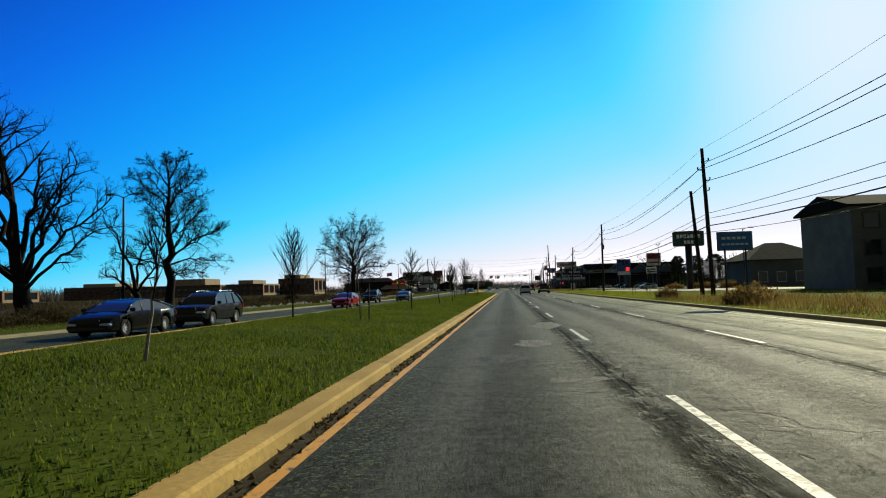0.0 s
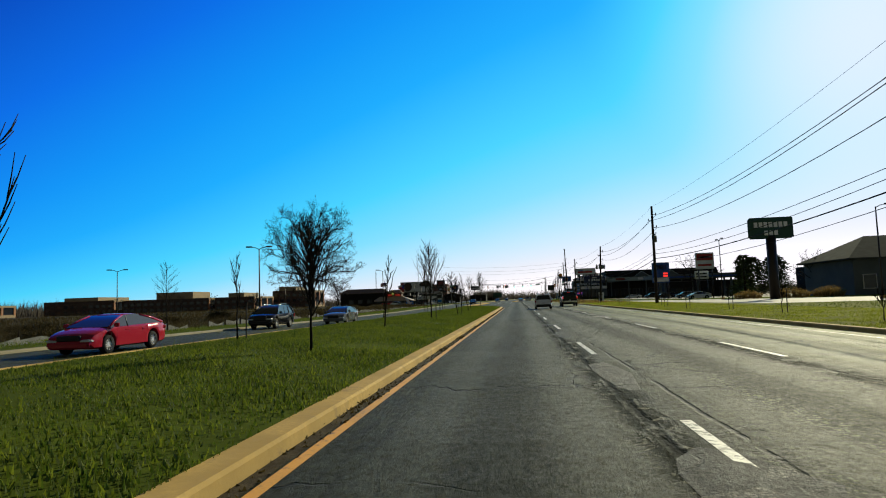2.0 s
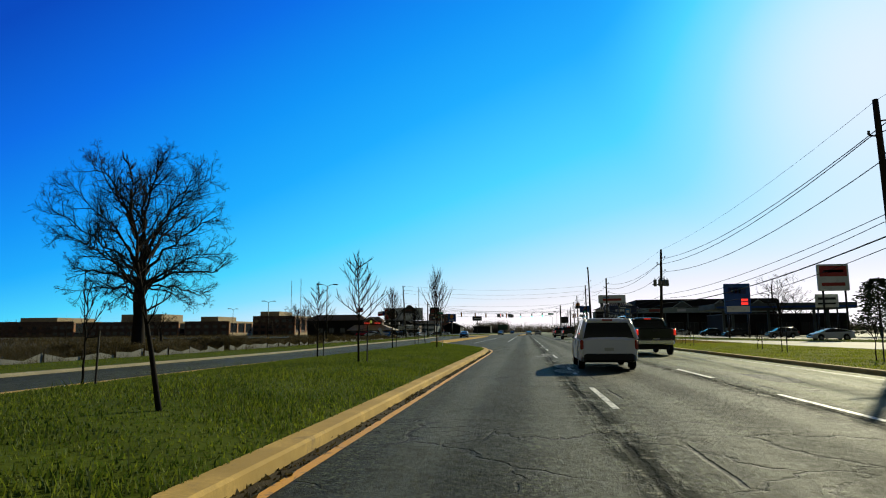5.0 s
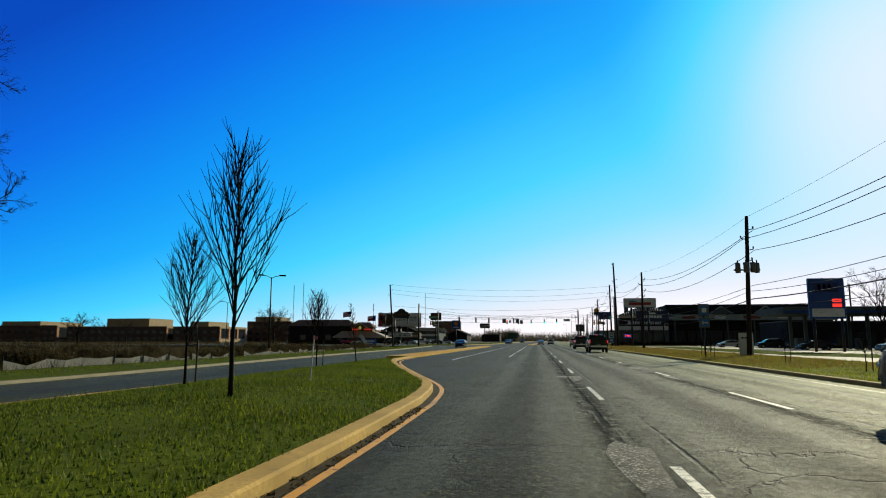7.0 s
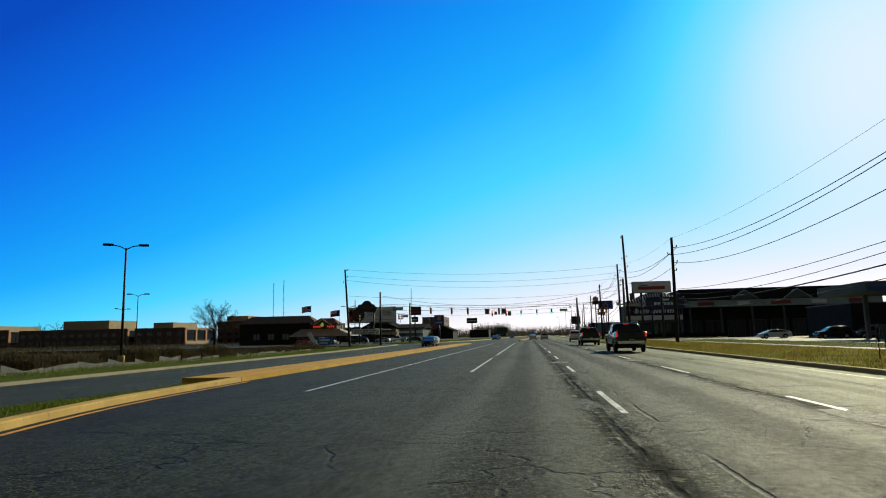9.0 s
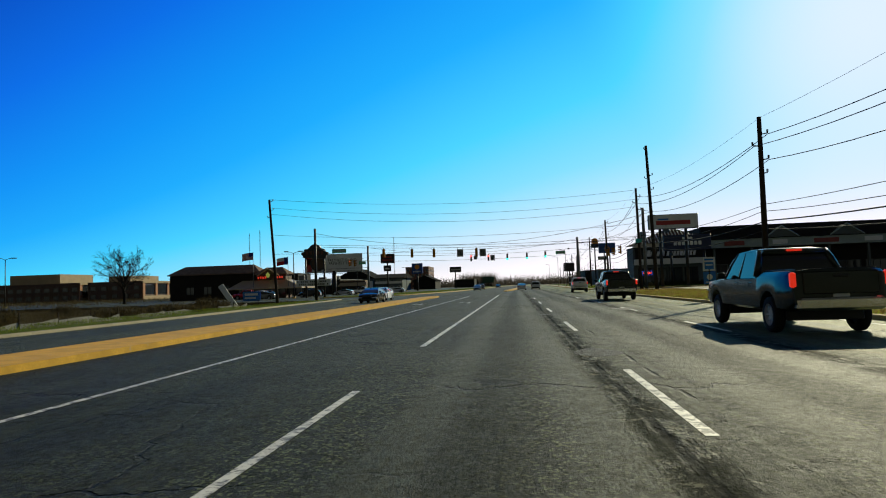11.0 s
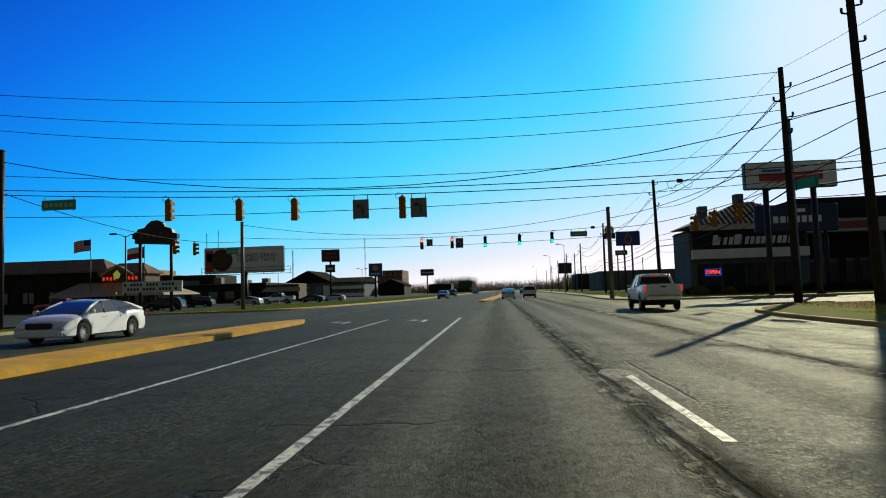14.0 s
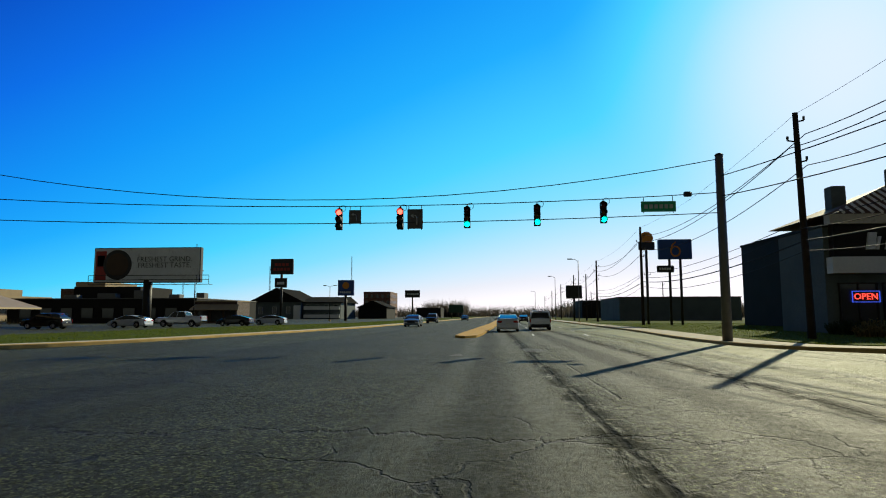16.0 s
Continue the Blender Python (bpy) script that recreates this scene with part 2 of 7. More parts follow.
    if lanes:
        sep = n.nt.nodes.new("ShaderNodeSeparateXYZ")
        n.nt.links.new(co, sep.inputs[0])
        x = sep.outputs[0]
        wig = n.math("MULTIPLY", n.math("SUBTRACT", n.noise(n.coords((0.2, 0.35, 1)), 1.6, 5, 0.65), 0.5), 0.17)
        for c, wide in ((1.5, 1.0), (2.2, 0.5), (5.25, 1.0), (5.85, 0.5)):
            off = n.math("ABSOLUTE", n.math("SUBTRACT", n.math("ADD", x, wig), c))
            seam = n.math("SUBTRACT", 1.0, n.ramp(off, 0.02 * wide, 0.085 * wide))
            seam = n.math("MULTIPLY", seam, n.ramp(n.noise(co, 0.5 if wide == 1.0 else 0.3, 5), 0.36 if wide == 1.0 else 0.5, 0.55))
            # broken, tar-dark edge of the paving strip along the wide joints
            if wide == 1.0:
                broken = n.math("MULTIPLY", n.math("SUBTRACT", 1.0, n.ramp(off, 0.12, 0.42)), n.ramp(n.noise(n.coords((1.6, 0.5, 1)), 1.7, 6, 0.7), 0.4, 0.52))
                col = n.mix(n.math("MULTIPLY", broken, 0.85), col, scaled(base, 0.3))
                height = n.math("SUBTRACT", height, n.math("MULTIPLY", broken, 1.6))
                gloss = n.math("MULTIPLY", gloss, n.math("SUBTRACT", 1.0, n.math("MULTIPLY", n.math("MAXIMUM", broken, seam), 0.85)))
            ragged = n.math("SUBTRACT", 1.0, n.ramp(off, 0.1, 0.5))
            ragged = n.math("MULTIPLY", ragged, n.ramp(n.noise(co, 2.6, 6, 0.75, 0.5), 0.57, 0.61))
            col = n.mix(n.math("MULTIPLY", ragged, 0.75), col, (0.17, 0.165, 0.12) if wide == 1.0 else scaled(base, 0.25))
            crack = n.math("MAXIMUM", crack, seam)
            height = n.math("SUBTRACT", height, n.math("ADD", n.math("MULTIPLY", seam, 2.2), n.math("MULTIPLY", ragged, 0.9)))
        # cracks across the lanes
        y = n.math("ADD", sep.outputs[1], n.math("MULTIPLY", n.math("SUBTRACT", n.noise(n.coords((0.8, 0.12, 1)), 1.2, 5, 0.7), 0.5), 2.6))
        across = n.math("ABSOLUTE", n.math("SUBTRACT", n.math("FRACT", n.math("DIVIDE", y, 7.3)), 0.5))
        across = n.math("MULTIPLY", n.math("SUBTRACT", 1.0, n.ramp(across, 0.003, 0.01)), n.ramp(n.noise(co, 0.23, 3), 0.42, 0.55))
        crack = n.math("MAXIMUM", crack, across)
        height = n.math("SUBTRACT", height, n.math("MULTIPLY", across, 1.5))
        # the outer lane is older, bleached paving, its colour paled further as sun glare
        side = n.math("ADD", x, n.math("MULTIPLY", n.math("SUBTRACT", n.noise(n.coords((0.3, 0.08, 1)), 1.5, 5, 0.65), 0.5), 3.0))
        old = n.math("MULTIPLY", n.ramp(side, 5.2, 7.2), n.math("ADD", 0.45, n.math("MULTIPLY", n.noise(n.coords((1.5, 0.12, 1)), 1.0, 5, 0.7), 0.7)))
        col = n.mix(n.math("MULTIPLY", old, 0.95), col, scaled(base, 8.5))
        # polished wheel tracks, and the oil-darkened middle of each lane
        drift = n.math("MULTIPLY", n.math("SUBTRACT", n.noise(n.coords((0.05, 0.03, 1)), 1.0, 3), 0.5), 1.2)
        for c in (-0.85, 0.85, 2.85, 4.5, 6.6, 8.3):
            off = n.math("ABSOLUTE", n.math("SUBTRACT", n.math("ADD", x, drift), c))
            track = n.math("SUBTRACT", 1.0, n.ramp(off, 0.12, 0.5))
            col = n.mix(n.math("MULTIPLY", track, 0.65), col, scaled(base, 2.0 if c > 5 else 1.4))
            gloss = n.math("MULTIPLY", gloss, n.math("ADD", 1.0, n.math("MULTIPLY", track, 0.45)))
        for c in (0.0, 3.7, 7.4):
            off = n.math("ABSOLUTE", n.math("SUBTRACT", x, c))
            oil = n.math("SUBTRACT", 1.0, n.ramp(off, 0.1, 0.7))
            col = n.mix(n.math("MULTIPLY", oil, 0.6), col, scaled(base, 0.4))
            gloss = n.math("MULTIPLY", gloss, n.math("SUBTRACT", 1.0, n.math("MULTIPLY", oil, 0.35)))
    col = n.mix(crack, col, scaled(base, 0.15))
    return n.done(col, n.math("ADD", 0.54, n.math("MULTIPLY", mid, 0.3)), 0, height, 0.9, 0.018, gloss)


def paint_line(name, base, under, worn=0.46):
    """Worn road paint: chips show the asphalt."""
    n = Nodes(name)
    co = n.coords()
    wear = n.ramp(n.noise(co, 6, 8, 0.75, 0.4), worn, worn + 0.12)
    wear2 = n.ramp(n.noise(co, 0.35, 3), 0.5, 0.75)
    f = n.math("MAXIMUM", wear, n.math("MULTIPLY", wear2, n.ramp(n.noise(co, 25, 4), 0.4, 0.6)))
    g = n.noise(co, 60, 3)
    return n.done(n.mix(f, n.mix(g, scaled(base, 0.75), base), under), 0.6, 0, g, 0.4, 0.01)


def brick(name, base, mortar):
    n = Nodes(name)
    bt = n.nt.nodes.new("ShaderNodeTexBrick")
    co = n.coords()
    sep, com = n.nt.nodes.new("ShaderNodeSeparateXYZ"), n.nt.nodes.new("ShaderNodeCombineXYZ")
    n.nt.links.new(co, sep.inputs[0])
    n.nt.links.new(n.math("ADD", sep.outputs[0], sep.outputs[1]), com.inputs[0])
    n.nt.links.new(sep.outputs[2], com.inputs[1])
    n.nt.links.new(com.outputs[0], bt.inputs["Vector"])
    bt.inputs["Scale"].default_value = 4.5
    bt.inputs["Color1"].default_value = (*scaled(base, 0.8), 1)
    bt.inputs["Color2"].default_value = (*scaled(base, 1.2), 1)
    bt.inputs["Mortar"].default_value = (*mortar, 1)
    bt.inputs["Mortar Size"].default_value = 0.015
    col = n.mix(n.math("MULTIPLY", n.ramp(n.noise(co, 0.5, 5), 0.45, 0.7), 0.4), bt.outputs[0], scaled(base, 0.6))
    return n.done(col, 0.85, 0, bt.outputs["Fac"], -0.3, 0.01)


def leafy(name, lo, hi, rough=0.75):
    n = Nodes(name)
    co = n.coords()
    f = n.math("ADD", n.math("MULTIPLY", n.noise(co, 0.35, 4), 0.8), n.math("MULTIPLY", n.math("SUBTRACT", n.island(), 0.5), 0.6))
    col = n.mix(n.ramp(f, 0.15, 0.75), lo, hi)
    m = n.done(col, rough, 0, None, spec=0.3)
    tr, mx = n.nt.nodes.new("ShaderNodeBsdfTranslucent"), n.nt.nodes.new("ShaderNodeMixShader")
    n.put(tr.inputs["Color"], col)
    mx.inputs[0].default_value = 0.5
    n.nt.links.new(n.bsdf.outputs[0], mx.inputs[1])
    n.nt.links.new(tr.outputs[0], mx.inputs[2])
    n.nt.links.new(mx.outputs[0], n.nt.nodes["Material Output"].inputs["Surface"])
    return m


def clear_glass(name, tint=(0.02, 0.025, 0.03), rough=0.03):
    n = Nodes(name)
    co = n.coords()
    g = n.noise(co, 1.5, 3)
    return n.done(n.mix(g, scaled(tint, 0.7), scaled(tint, 1.3)), n.math("ADD", rough, n.math("MULTIPLY", g, 0.04)), 0, None, spec=0.5, coat=0.1)


M_ROAD = asphalt("worn_asphalt", (0.019, 0.021, 0.0085), True)
M_LOT = asphalt("lot_asphalt", (0.034, 0.038, 0.017))
M_CONC = mat("curb_concrete", (0.5, 0.33, 0.105), 0.85, var=0.35, coarse=0.8, fine=18, bump=0.4, stain=(0.16, 0.12, 0.08))
M_WALK = mat("pavement_concrete", (0.5, 0.44, 0.34), 0.85, var=0.2, coarse=0.7, fine=14, bump=0.25, stain=(0.28, 0.24, 0.18))
M_YELLOW = paint_line("yellow_road_paint", (0.72, 0.34, 0.02), (0.06, 0.055, 0.045), 0.54)
M_YCURB = mat("yellow_kerb_paint", (0.55, 0.31, 0.035), 0.7, var=0.35, coarse=1.5, fine=20, bump=0.35, stain=(0.3, 0.24, 0.15))
M_WHITE = paint_line("white_road_paint", (0.6, 0.58, 0.52), (0.06, 0.06, 0.058))
M_TURF = mat("turf_soil", (0.07, 0.095, 0.012), 0.95, var=0.4, coarse=0.5, fine=12, bump=0.5, spec=0.02, stain=(0.085, 0.1, 0.018))
M_FIELD = mat("dry_field_soil", (0.05, 0.04, 0.02), 0.95, var=0.5, coarse=0.12, fine=4, bump=0.8, stain=(0.05, 0.055, 0.02))
M_DIRT = mat("gutter_dirt", (0.06, 0.045, 0.025), 0.95, var=0.6, coarse=3, fine=40, bump=1.0)
M_GRASS = leafy("grass_blades", (0.045, 0.075, 0.008), (0.15, 0.18, 0.016))
# yellowish verge grass, its colour also lightened for sunlight coming through the blades
M_SUNGRASS = leafy("sunlit_yellow_green_grass", (0.13, 0.16, 0.012), (0.34, 0.36, 0.035))
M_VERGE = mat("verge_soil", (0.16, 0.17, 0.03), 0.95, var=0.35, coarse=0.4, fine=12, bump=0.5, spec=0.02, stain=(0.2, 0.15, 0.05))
M_LEFTKERB = mat("weathered_gutter_concrete", (0.3, 0.26, 0.17), 0.85, var=0.3, coarse=0.6, fine=14, bump=0.25, stain=(0.14, 0.12, 0.08))
M_DRY = leafy("dry_weeds", (0.022, 0.018, 0.007), (0.075, 0.055, 0.02))
M_STRAW = leafy("straw_grass", (0.1, 0.065, 0.018), (0.3, 0.2, 0.07))
M_BARK = mat("bark", (0.02, 0.015, 0.011), 0.95, var=0.4, coarse=4, fine=30, bump=0.9)
M_BARKL = mat("young_bark", (0.3, 0.25, 0.18), 0.9, var=0.4, coarse=6, fine=50, bump=0.6)
M_POLE = mat("pole_timber", (0.035, 0.026, 0.019), 0.9, var=0.35, coarse=2, fine=30, bump=0.6)
M_STEEL = mat("galvanised_steel", (0.13, 0.13, 0.125), 0.6, 0.3, var=0.2, coarse=3, fine=40, bump=0.1)
M_BRONZE = mat("bronze_painted_steel", (0.02, 0.016, 0.013), 0.55, 0.2, var=0.2)
M_BLACK = mat("black_plastic", (0.015, 0.015, 0.016), 0.5, var=0.3)
M_WIRE = mat("black_cable", (0.012, 0.012, 0.013), 0.7, var=0.2)
M_BRICK = brick("brown_brick", (0.07, 0.035, 0.022), (0.16, 0.14, 0.12))
M_BRICKR = brick("red_brick", (0.13, 0.045, 0.026), (0.2, 0.17, 0.15))
M_BRICKO = brick("orange_brick", (0.34, 0.13, 0.045), (0.3, 0.26, 0.2))
M_BEIGE = mat("beige_stucco", (0.36, 0.27, 0.16), 0.85, var=0.2, coarse=0.4, fine=10)
M_GREYW = mat("grey_painted_block", (0.1, 0.12, 0.118), 0.8, var=0.25, coarse=0.4, fine=8)
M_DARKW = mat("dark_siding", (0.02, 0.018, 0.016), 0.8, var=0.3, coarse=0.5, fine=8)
M_WHITEW = mat("white_painted_wall", (0.68, 0.67, 0.63), 0.7, var=0.15, coarse=0.5, fine=9)
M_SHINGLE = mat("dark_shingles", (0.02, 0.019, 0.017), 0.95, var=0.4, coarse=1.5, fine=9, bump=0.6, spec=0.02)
M_TIN = mat("tan_metal_roof", (0.42, 0.33, 0.2), 0.5, 0.4, var=0.2, coarse=0.8, fine=12)
M_WIN = clear_glass("window_glass")
M_GRAVEL = mat("flat_roof_gravel", (0.16, 0.15, 0.14), 0.95, var=0.3)

# ---- ground and roads ----
def lerp_at(table, y):
    for (a, va), (b, vb) in zip(table, table[1:]):
        if y <= b:
            return va + (vb - va) * max(0.0, (y - a) / (b - a))
    return table[-1][1]


def shift(y):
    """The carriageways beyond the crossing bear a little to the right."""
    return 0.0 if y < 284 else min((y - 284) * 0.05, 1.6) + max(0.0, y - 316) * 0.024


FAR_SIDE = [(-200, -0.12), (70, -0.16), (105, -0.32), (145, -0.36), (175, -0.2), (225, -0.05), (252, 0.0), (2000, 0.0)]


def low(y):
    """The far carriageway lies a little lower and comes up to the crossing."""
    return lerp_at(FAR_SIDE, y)


def surface(name, shape, material, label, kind="structure", category=""):
    return tagged(part(name, shape, material), label, category or name.replace("_", " "), kind=kind)


g = Shape()
xs = [-2400, -600, -200, -60, 60, 200, 600, 2400]
ys = [-300, 0, 200, 400, 800, 1600, 4200]
g.add([(x, y, -0.46) for y in ys for x in xs],
      [(r * 8 + c, r * 8 + c + 1, r * 8 + c + 9, r * 8 + c + 8) for r in range(6) for c in range(7)])
surface("ground", g, M_FIELD, "flat open land of dry brown field soil")

middle = [(-200, -6.0), (134, -6.0), (168, -10.2), (1800, -10.2)]
edge_l = [(-200, -20.0), (215, -20.0), (252, -21.7), (262, -23.0), (280, -23.0), (283, -19.2), (293, -18.1), (328, -15.3), (1800, -15.3)]
edge_r = [(-200, 10.3), (248, 10.3), (255, 11.6), (262, 15.0), (281, 15.0), (284, 12.4), (288, 10.9), (296, 10.5), (1800, 10.4)]
road_ys = sorted(set([-200, -60] + list(range(0, 250, 10)) + [250 + 2 * i for i in range(45)] + list(range(345, 700, 40)) + [900, 1800]))


def strip(left, right, height, n=6):
    s, rows = Shape(), []
    for y in road_ys:
        l, r = lerp_at(left, y) + shift(y), lerp_at(right, y) + shift(y)
        rows.append([(l + (r - l) * k / n, y, height(y)) for k in range(n + 1)])
    m = n + 1
    return s.add([p for r in rows for p in r], [(i * m + k, i * m + k + 1, i * m + k + m + 1, i * m + k + m) for i in range(len(rows) - 1) for k in range(n)])


surface("road", strip(middle, edge_r, lambda y: 0.0), M_ROAD, "worn grey asphalt road with cracks, open seams and ragged patches")
surface("far_carriageway", strip(edge_l, middle, low), M_LOT, "grey asphalt carriageway for the oncoming traffic", category="road")
g = Shape()
for x0, x1 in ((-240, -22.6), (14.6, 240)):
    g.add([(x0, 262.5, -0.006), (x1, 262.5, -0.006), (x1, 281.5, -0.006), (x0, 281.5, -0.006)], [(0, 1, 2, 3)])
surface("side_road", g, M_LOT, "grey asphalt side road at the traffic lights", category="road")


def ribbon(line, w0, w1, z0, z1, z=None):
    """A raised strip beside a line of points: from w0 to w1 to the line's left, its top at z1, its edges a little rounded."""
    s, rings = Shape(), []
    for i, (x, y) in enumerate(line):
        a, b = Vector(line[max(0, i - 1)]), Vector(line[min(len(line) - 1, i + 1)])
        d = (b - a).normalized()
        nx, ny = -d.y, d.x
        c = min(0.03, (z1 - z0) * 0.4)
        o = z(y) if z else 0.0
        rings.append([(x + nx * w, y + ny * w, o + zz) for w, zz in ((w0, z0), (w0 + c * 0.5, z1 - c), (w0 + c * 1.5, z1), (w1 - c, z1), (w1, z1 - c), (w1, z0))])
    return s.loft(rings, True, False)


def flat_ribbon(line, w0, w1, z):
    s, pts = Shape(), []
    for i, (x, y) in enumerate(line):
        a, b = Vector(line[max(0, i - 1)]), Vector(line[min(len(line) - 1, i + 1)])
        d = (b - a).normalized()
        pts += [(x - d.y * w0, y + d.x * w0, z), (x - d.y * w1, y + d.x * w1, z)]
    return s.add(pts, [(2 * i + 1, 2 * i, 2 * i + 2, 2 * i + 3) for i in range(len(line) - 1)])


def steps(pts, n=8):
    """A smooth line through points."""
    out = []
    for i in range(len(pts) - 1):
        p0, p1, p2, p3 = (Vector(pts[max(0, min(len(pts) - 1, i + k))]) for k in (-1, 0, 1, 2))
        for k in range(n):
            t = k / n
            out.append(tuple(0.5 * (2 * p1 + (p2 - p0) * t + (2 * p0 - 5 * p1 + 4 * p2 - p3) * t * t + (3 * p1 - p0 - 3 * p2 + p3) * t ** 3)))
    return out + [tuple(pts[-1])]


# the grassed median: its kerb runs beside the left lane, gives way to the turning lanes, and thins to a painted nose
med_e = [(-2.02, y) for y in (-200, -60, 0, 20, 40, 60, 80, 100, 115, 128)] + steps([(-2.1, 133), (-2.68, 138), (-4.7, 145), (-7.0, 153), (-8.7, 160.5), (-9.15, 168)], 6)
nose = [(-9.1, 185), (-9.1, 215), (-9.1, 252), (-9.25, 256.2), (-9.75, 258), (-10.3, 257.6), (-10.8, 255)]
MED_W = [(-200, -13.5), (120, -13.6), (150, -12.6), (168, -11.3), (260, -11.1)]
surface("median_kerb", ribbon(med_e, 0.0, 0.36, -0.05, 0.15), M_CONC, "tan weathered concrete kerb along the grass median", category="kerb")
west = [(lerp_at(MED_W, y), y) for y in (168, 160, 150, 140, 130, 120, 105, 90, 70, 40, 0, -200)]
surface("median_kerb_far", ribbon(west, 0.0, 0.3, -0.05, 0.13, low), M_CONC, "tan concrete kerb on the median's other side", category="kerb")
g = Shape()
g.prism([med_e[-1]] + nose + [(-11.1, 248), (-11.15, 215), (-11.2, 190), (-11.25, 168)], -0.3, 0.15)
surface("painted_median", g, M_YCURB, "narrow concrete median with worn yellow paint", category="median")


def lawn_z(x, y):
    """The median swells a little between its kerbs and falls to the lower carriageway."""
    e, w = np.interp(y, [p[1] for p in med_e], [p[0] - 0.33 for p in med_e]), np.interp(y, [p[0] for p in MED_W], [p[1] + 0.28 for p in MED_W])
    u = np.clip((e - x) / np.maximum(e - w, 0.2), 0, 1)
    base = 0.13 + (np.interp(y, [p[0] for p in FAR_SIDE], [p[1] for p in FAR_SIDE]) + 0.1 - 0.13) * u
    swell = 0.34 * np.sin(np.pi * np.clip(u * 1.15, 0, 1)) ** 0.8 * np.clip((166 - y) / 25, 0, 1)
    return base + swell + 0.025 * np.sin(x * 1.9 + y * 0.7) * np.sin(y * 1.1) * np.clip(u * 6, 0, 1) * np.clip((1 - u) * 6, 0, 1)


g, rows = Shape(), []
lawn_ys = [-200, -60] + [-10 + 2 * k for k in range(89)]
for y in lawn_ys:
    e, w = lerp_at([(b, a) for a, b in med_e], y) - 0.33, lerp_at(MED_W, y) + 0.28
    rows.append([(e + (w - e) * k / 16, y) for k in range(17)])
g.add([(x, y, float(lawn_z(x, y))) for r in rows for x, y in r], [(i * 17 + k + 1, i * 17 + k, i * 17 + k + 17, i * 17 + k + 18) for i in range(len(rows) - 1) for k in range(16)])
ob = surface("median_lawn", g, M_TURF, "uneven green turf of the road's median", category="lawn")
ob.data.shade_smooth()

surface("gutter", flat_ribbon(med_e, -0.15, 0.0, 0.006), M_DIRT, "dirt and leaf litter lying along the kerb")
surface("edge_line", flat_ribbon(med_e, -0.3, -0.18, 0.005), M_YELLOW, "worn yellow edge line painted on asphalt", category="road marking")


def mark(line, w, material, label, name="lane_line"):
    return tagged(part(name, flat_ribbon(line, -w / 2, w / 2, 0.005), material), label, "road marking", "lane markings", "structure")


for k in range(-4, 20):
    y = 3.8 + 12.2 * k if k < 9 else 0.4 + 12.2 * k
    if y < 248:
        mark([(1.89, y), (1.89, y + 4.2)], 0.12, M_WHITE, "short worn white lane dash on asphalt", "lane_dash")
        mark([(5.5, y - 1.5), (5.5, y + 2.7)], 0.12, M_WHITE, "short worn white lane dash on asphalt", "lane_dash")
for x in (-1.85, 1.87, 5.5):
    for k in range(28):
        y = 302 + 12.2 * k
        if x > 0 or k > 26:
            mark([(x + shift(y) + 0.2, y), (x + shift(y + 4) + 0.2, y + 4)], 0.12, M_WHITE, "short worn white lane dash on asphalt", "lane_dash")
mark([(-1.87, 172), (-1.87, 186)], 0.11, M_WHITE, "solid white line beside the turning lane")
mark([(-1.87, 192), (-1.87, 258)], 0.13, M_WHITE, "solid white line beside the turning lane")
mark([(9.55, -20), (9.55, 120)], 0.07, M_WHITE, "thin solid white edge line beside the kerb")
mark([(9.55, 120), (9.55, 240)], 0.07, M_WHITE, "thin solid white edge line beside the kerb")
mark([(-5.5, 164), (-5.5, 258)], 0.12, M_WHITE, "solid white line between two turning lanes")
for y0 in (226, 255):
    for x0 in (-3.6, -7.3):
        a = Shape()
        a.add([(x0 + 0.1, y0, 0.005), (x0 + 0.3, y0, 0.005), (x0 + 0.3, y0 + 1.7, 0.005), (x0 + 0.1, y0 + 1.9, 0.005),
               (x0 - 0.3, y0 + 1.9, 0.005), (x0 - 0.3, y0 + 2.2, 0.005), (x0 - 0.8, y0 + 1.75, 0.005), (x0 - 0.3, y0 + 1.3, 0.005), (x0 - 0.3, y0 + 1.6, 0.005)],
              [(0, 1, 2, 3), (3, 2, 8, 4), (4, 8, 7), (4, 7, 6), (4, 6, 5)])
        tagged(part("turn_arrow", a, M_WHITE), "worn white turn arrow painted on asphalt", "road marking", "lane markings", "structure")

# ragged repairs in the asphalt
M_PATCH = asphalt("patched_asphalt", (0.085, 0.08, 0.07))
M_TAR = asphalt("fresh_tar", (0.018, 0.018, 0.018))
rng = random.Random(5)
for k in range(46):
    y = rng.uniform(4, 290)
    x = rng.choice((1.75, 1.75, 1.6, 5.4, 5.4, rng.uniform(-1.2, 9)))
    w, d = rng.uniform(0.18, 0.6), rng.uniform(0.4, 2.4)
    if k < 5:
        x, y, w, d = ((-0.2, 12.2, 0.55, 0.8), (0.6, 15.5, 0.5, 1.2), (0.9, 9.4, 0.5, 0.35), (-0.7, 19.0, 0.4, 1.5), (1.3, 22.5, 0.5, 2.0))[k]
    n = 11
    pts = [(x + w * math.cos(2 * math.pi * i / n) * rng.uniform(0.65, 1.15), y + d * math.sin(2 * math.pi * i / n) * rng.uniform(0.7, 1.15), 0.004) for i in range(n)]
    s = Shape()
    s.add([(x, y, 0.007)] + pts, [(0, 1 + i, 1 + (i + 1) % n) for i in range(n)])
    tagged(part("road_patch", s, M_PATCH if k % 3 else M_TAR), "ragged patch of paler asphalt" if k % 3 else "dark tar patch", "road patch", "road patches", "structure")

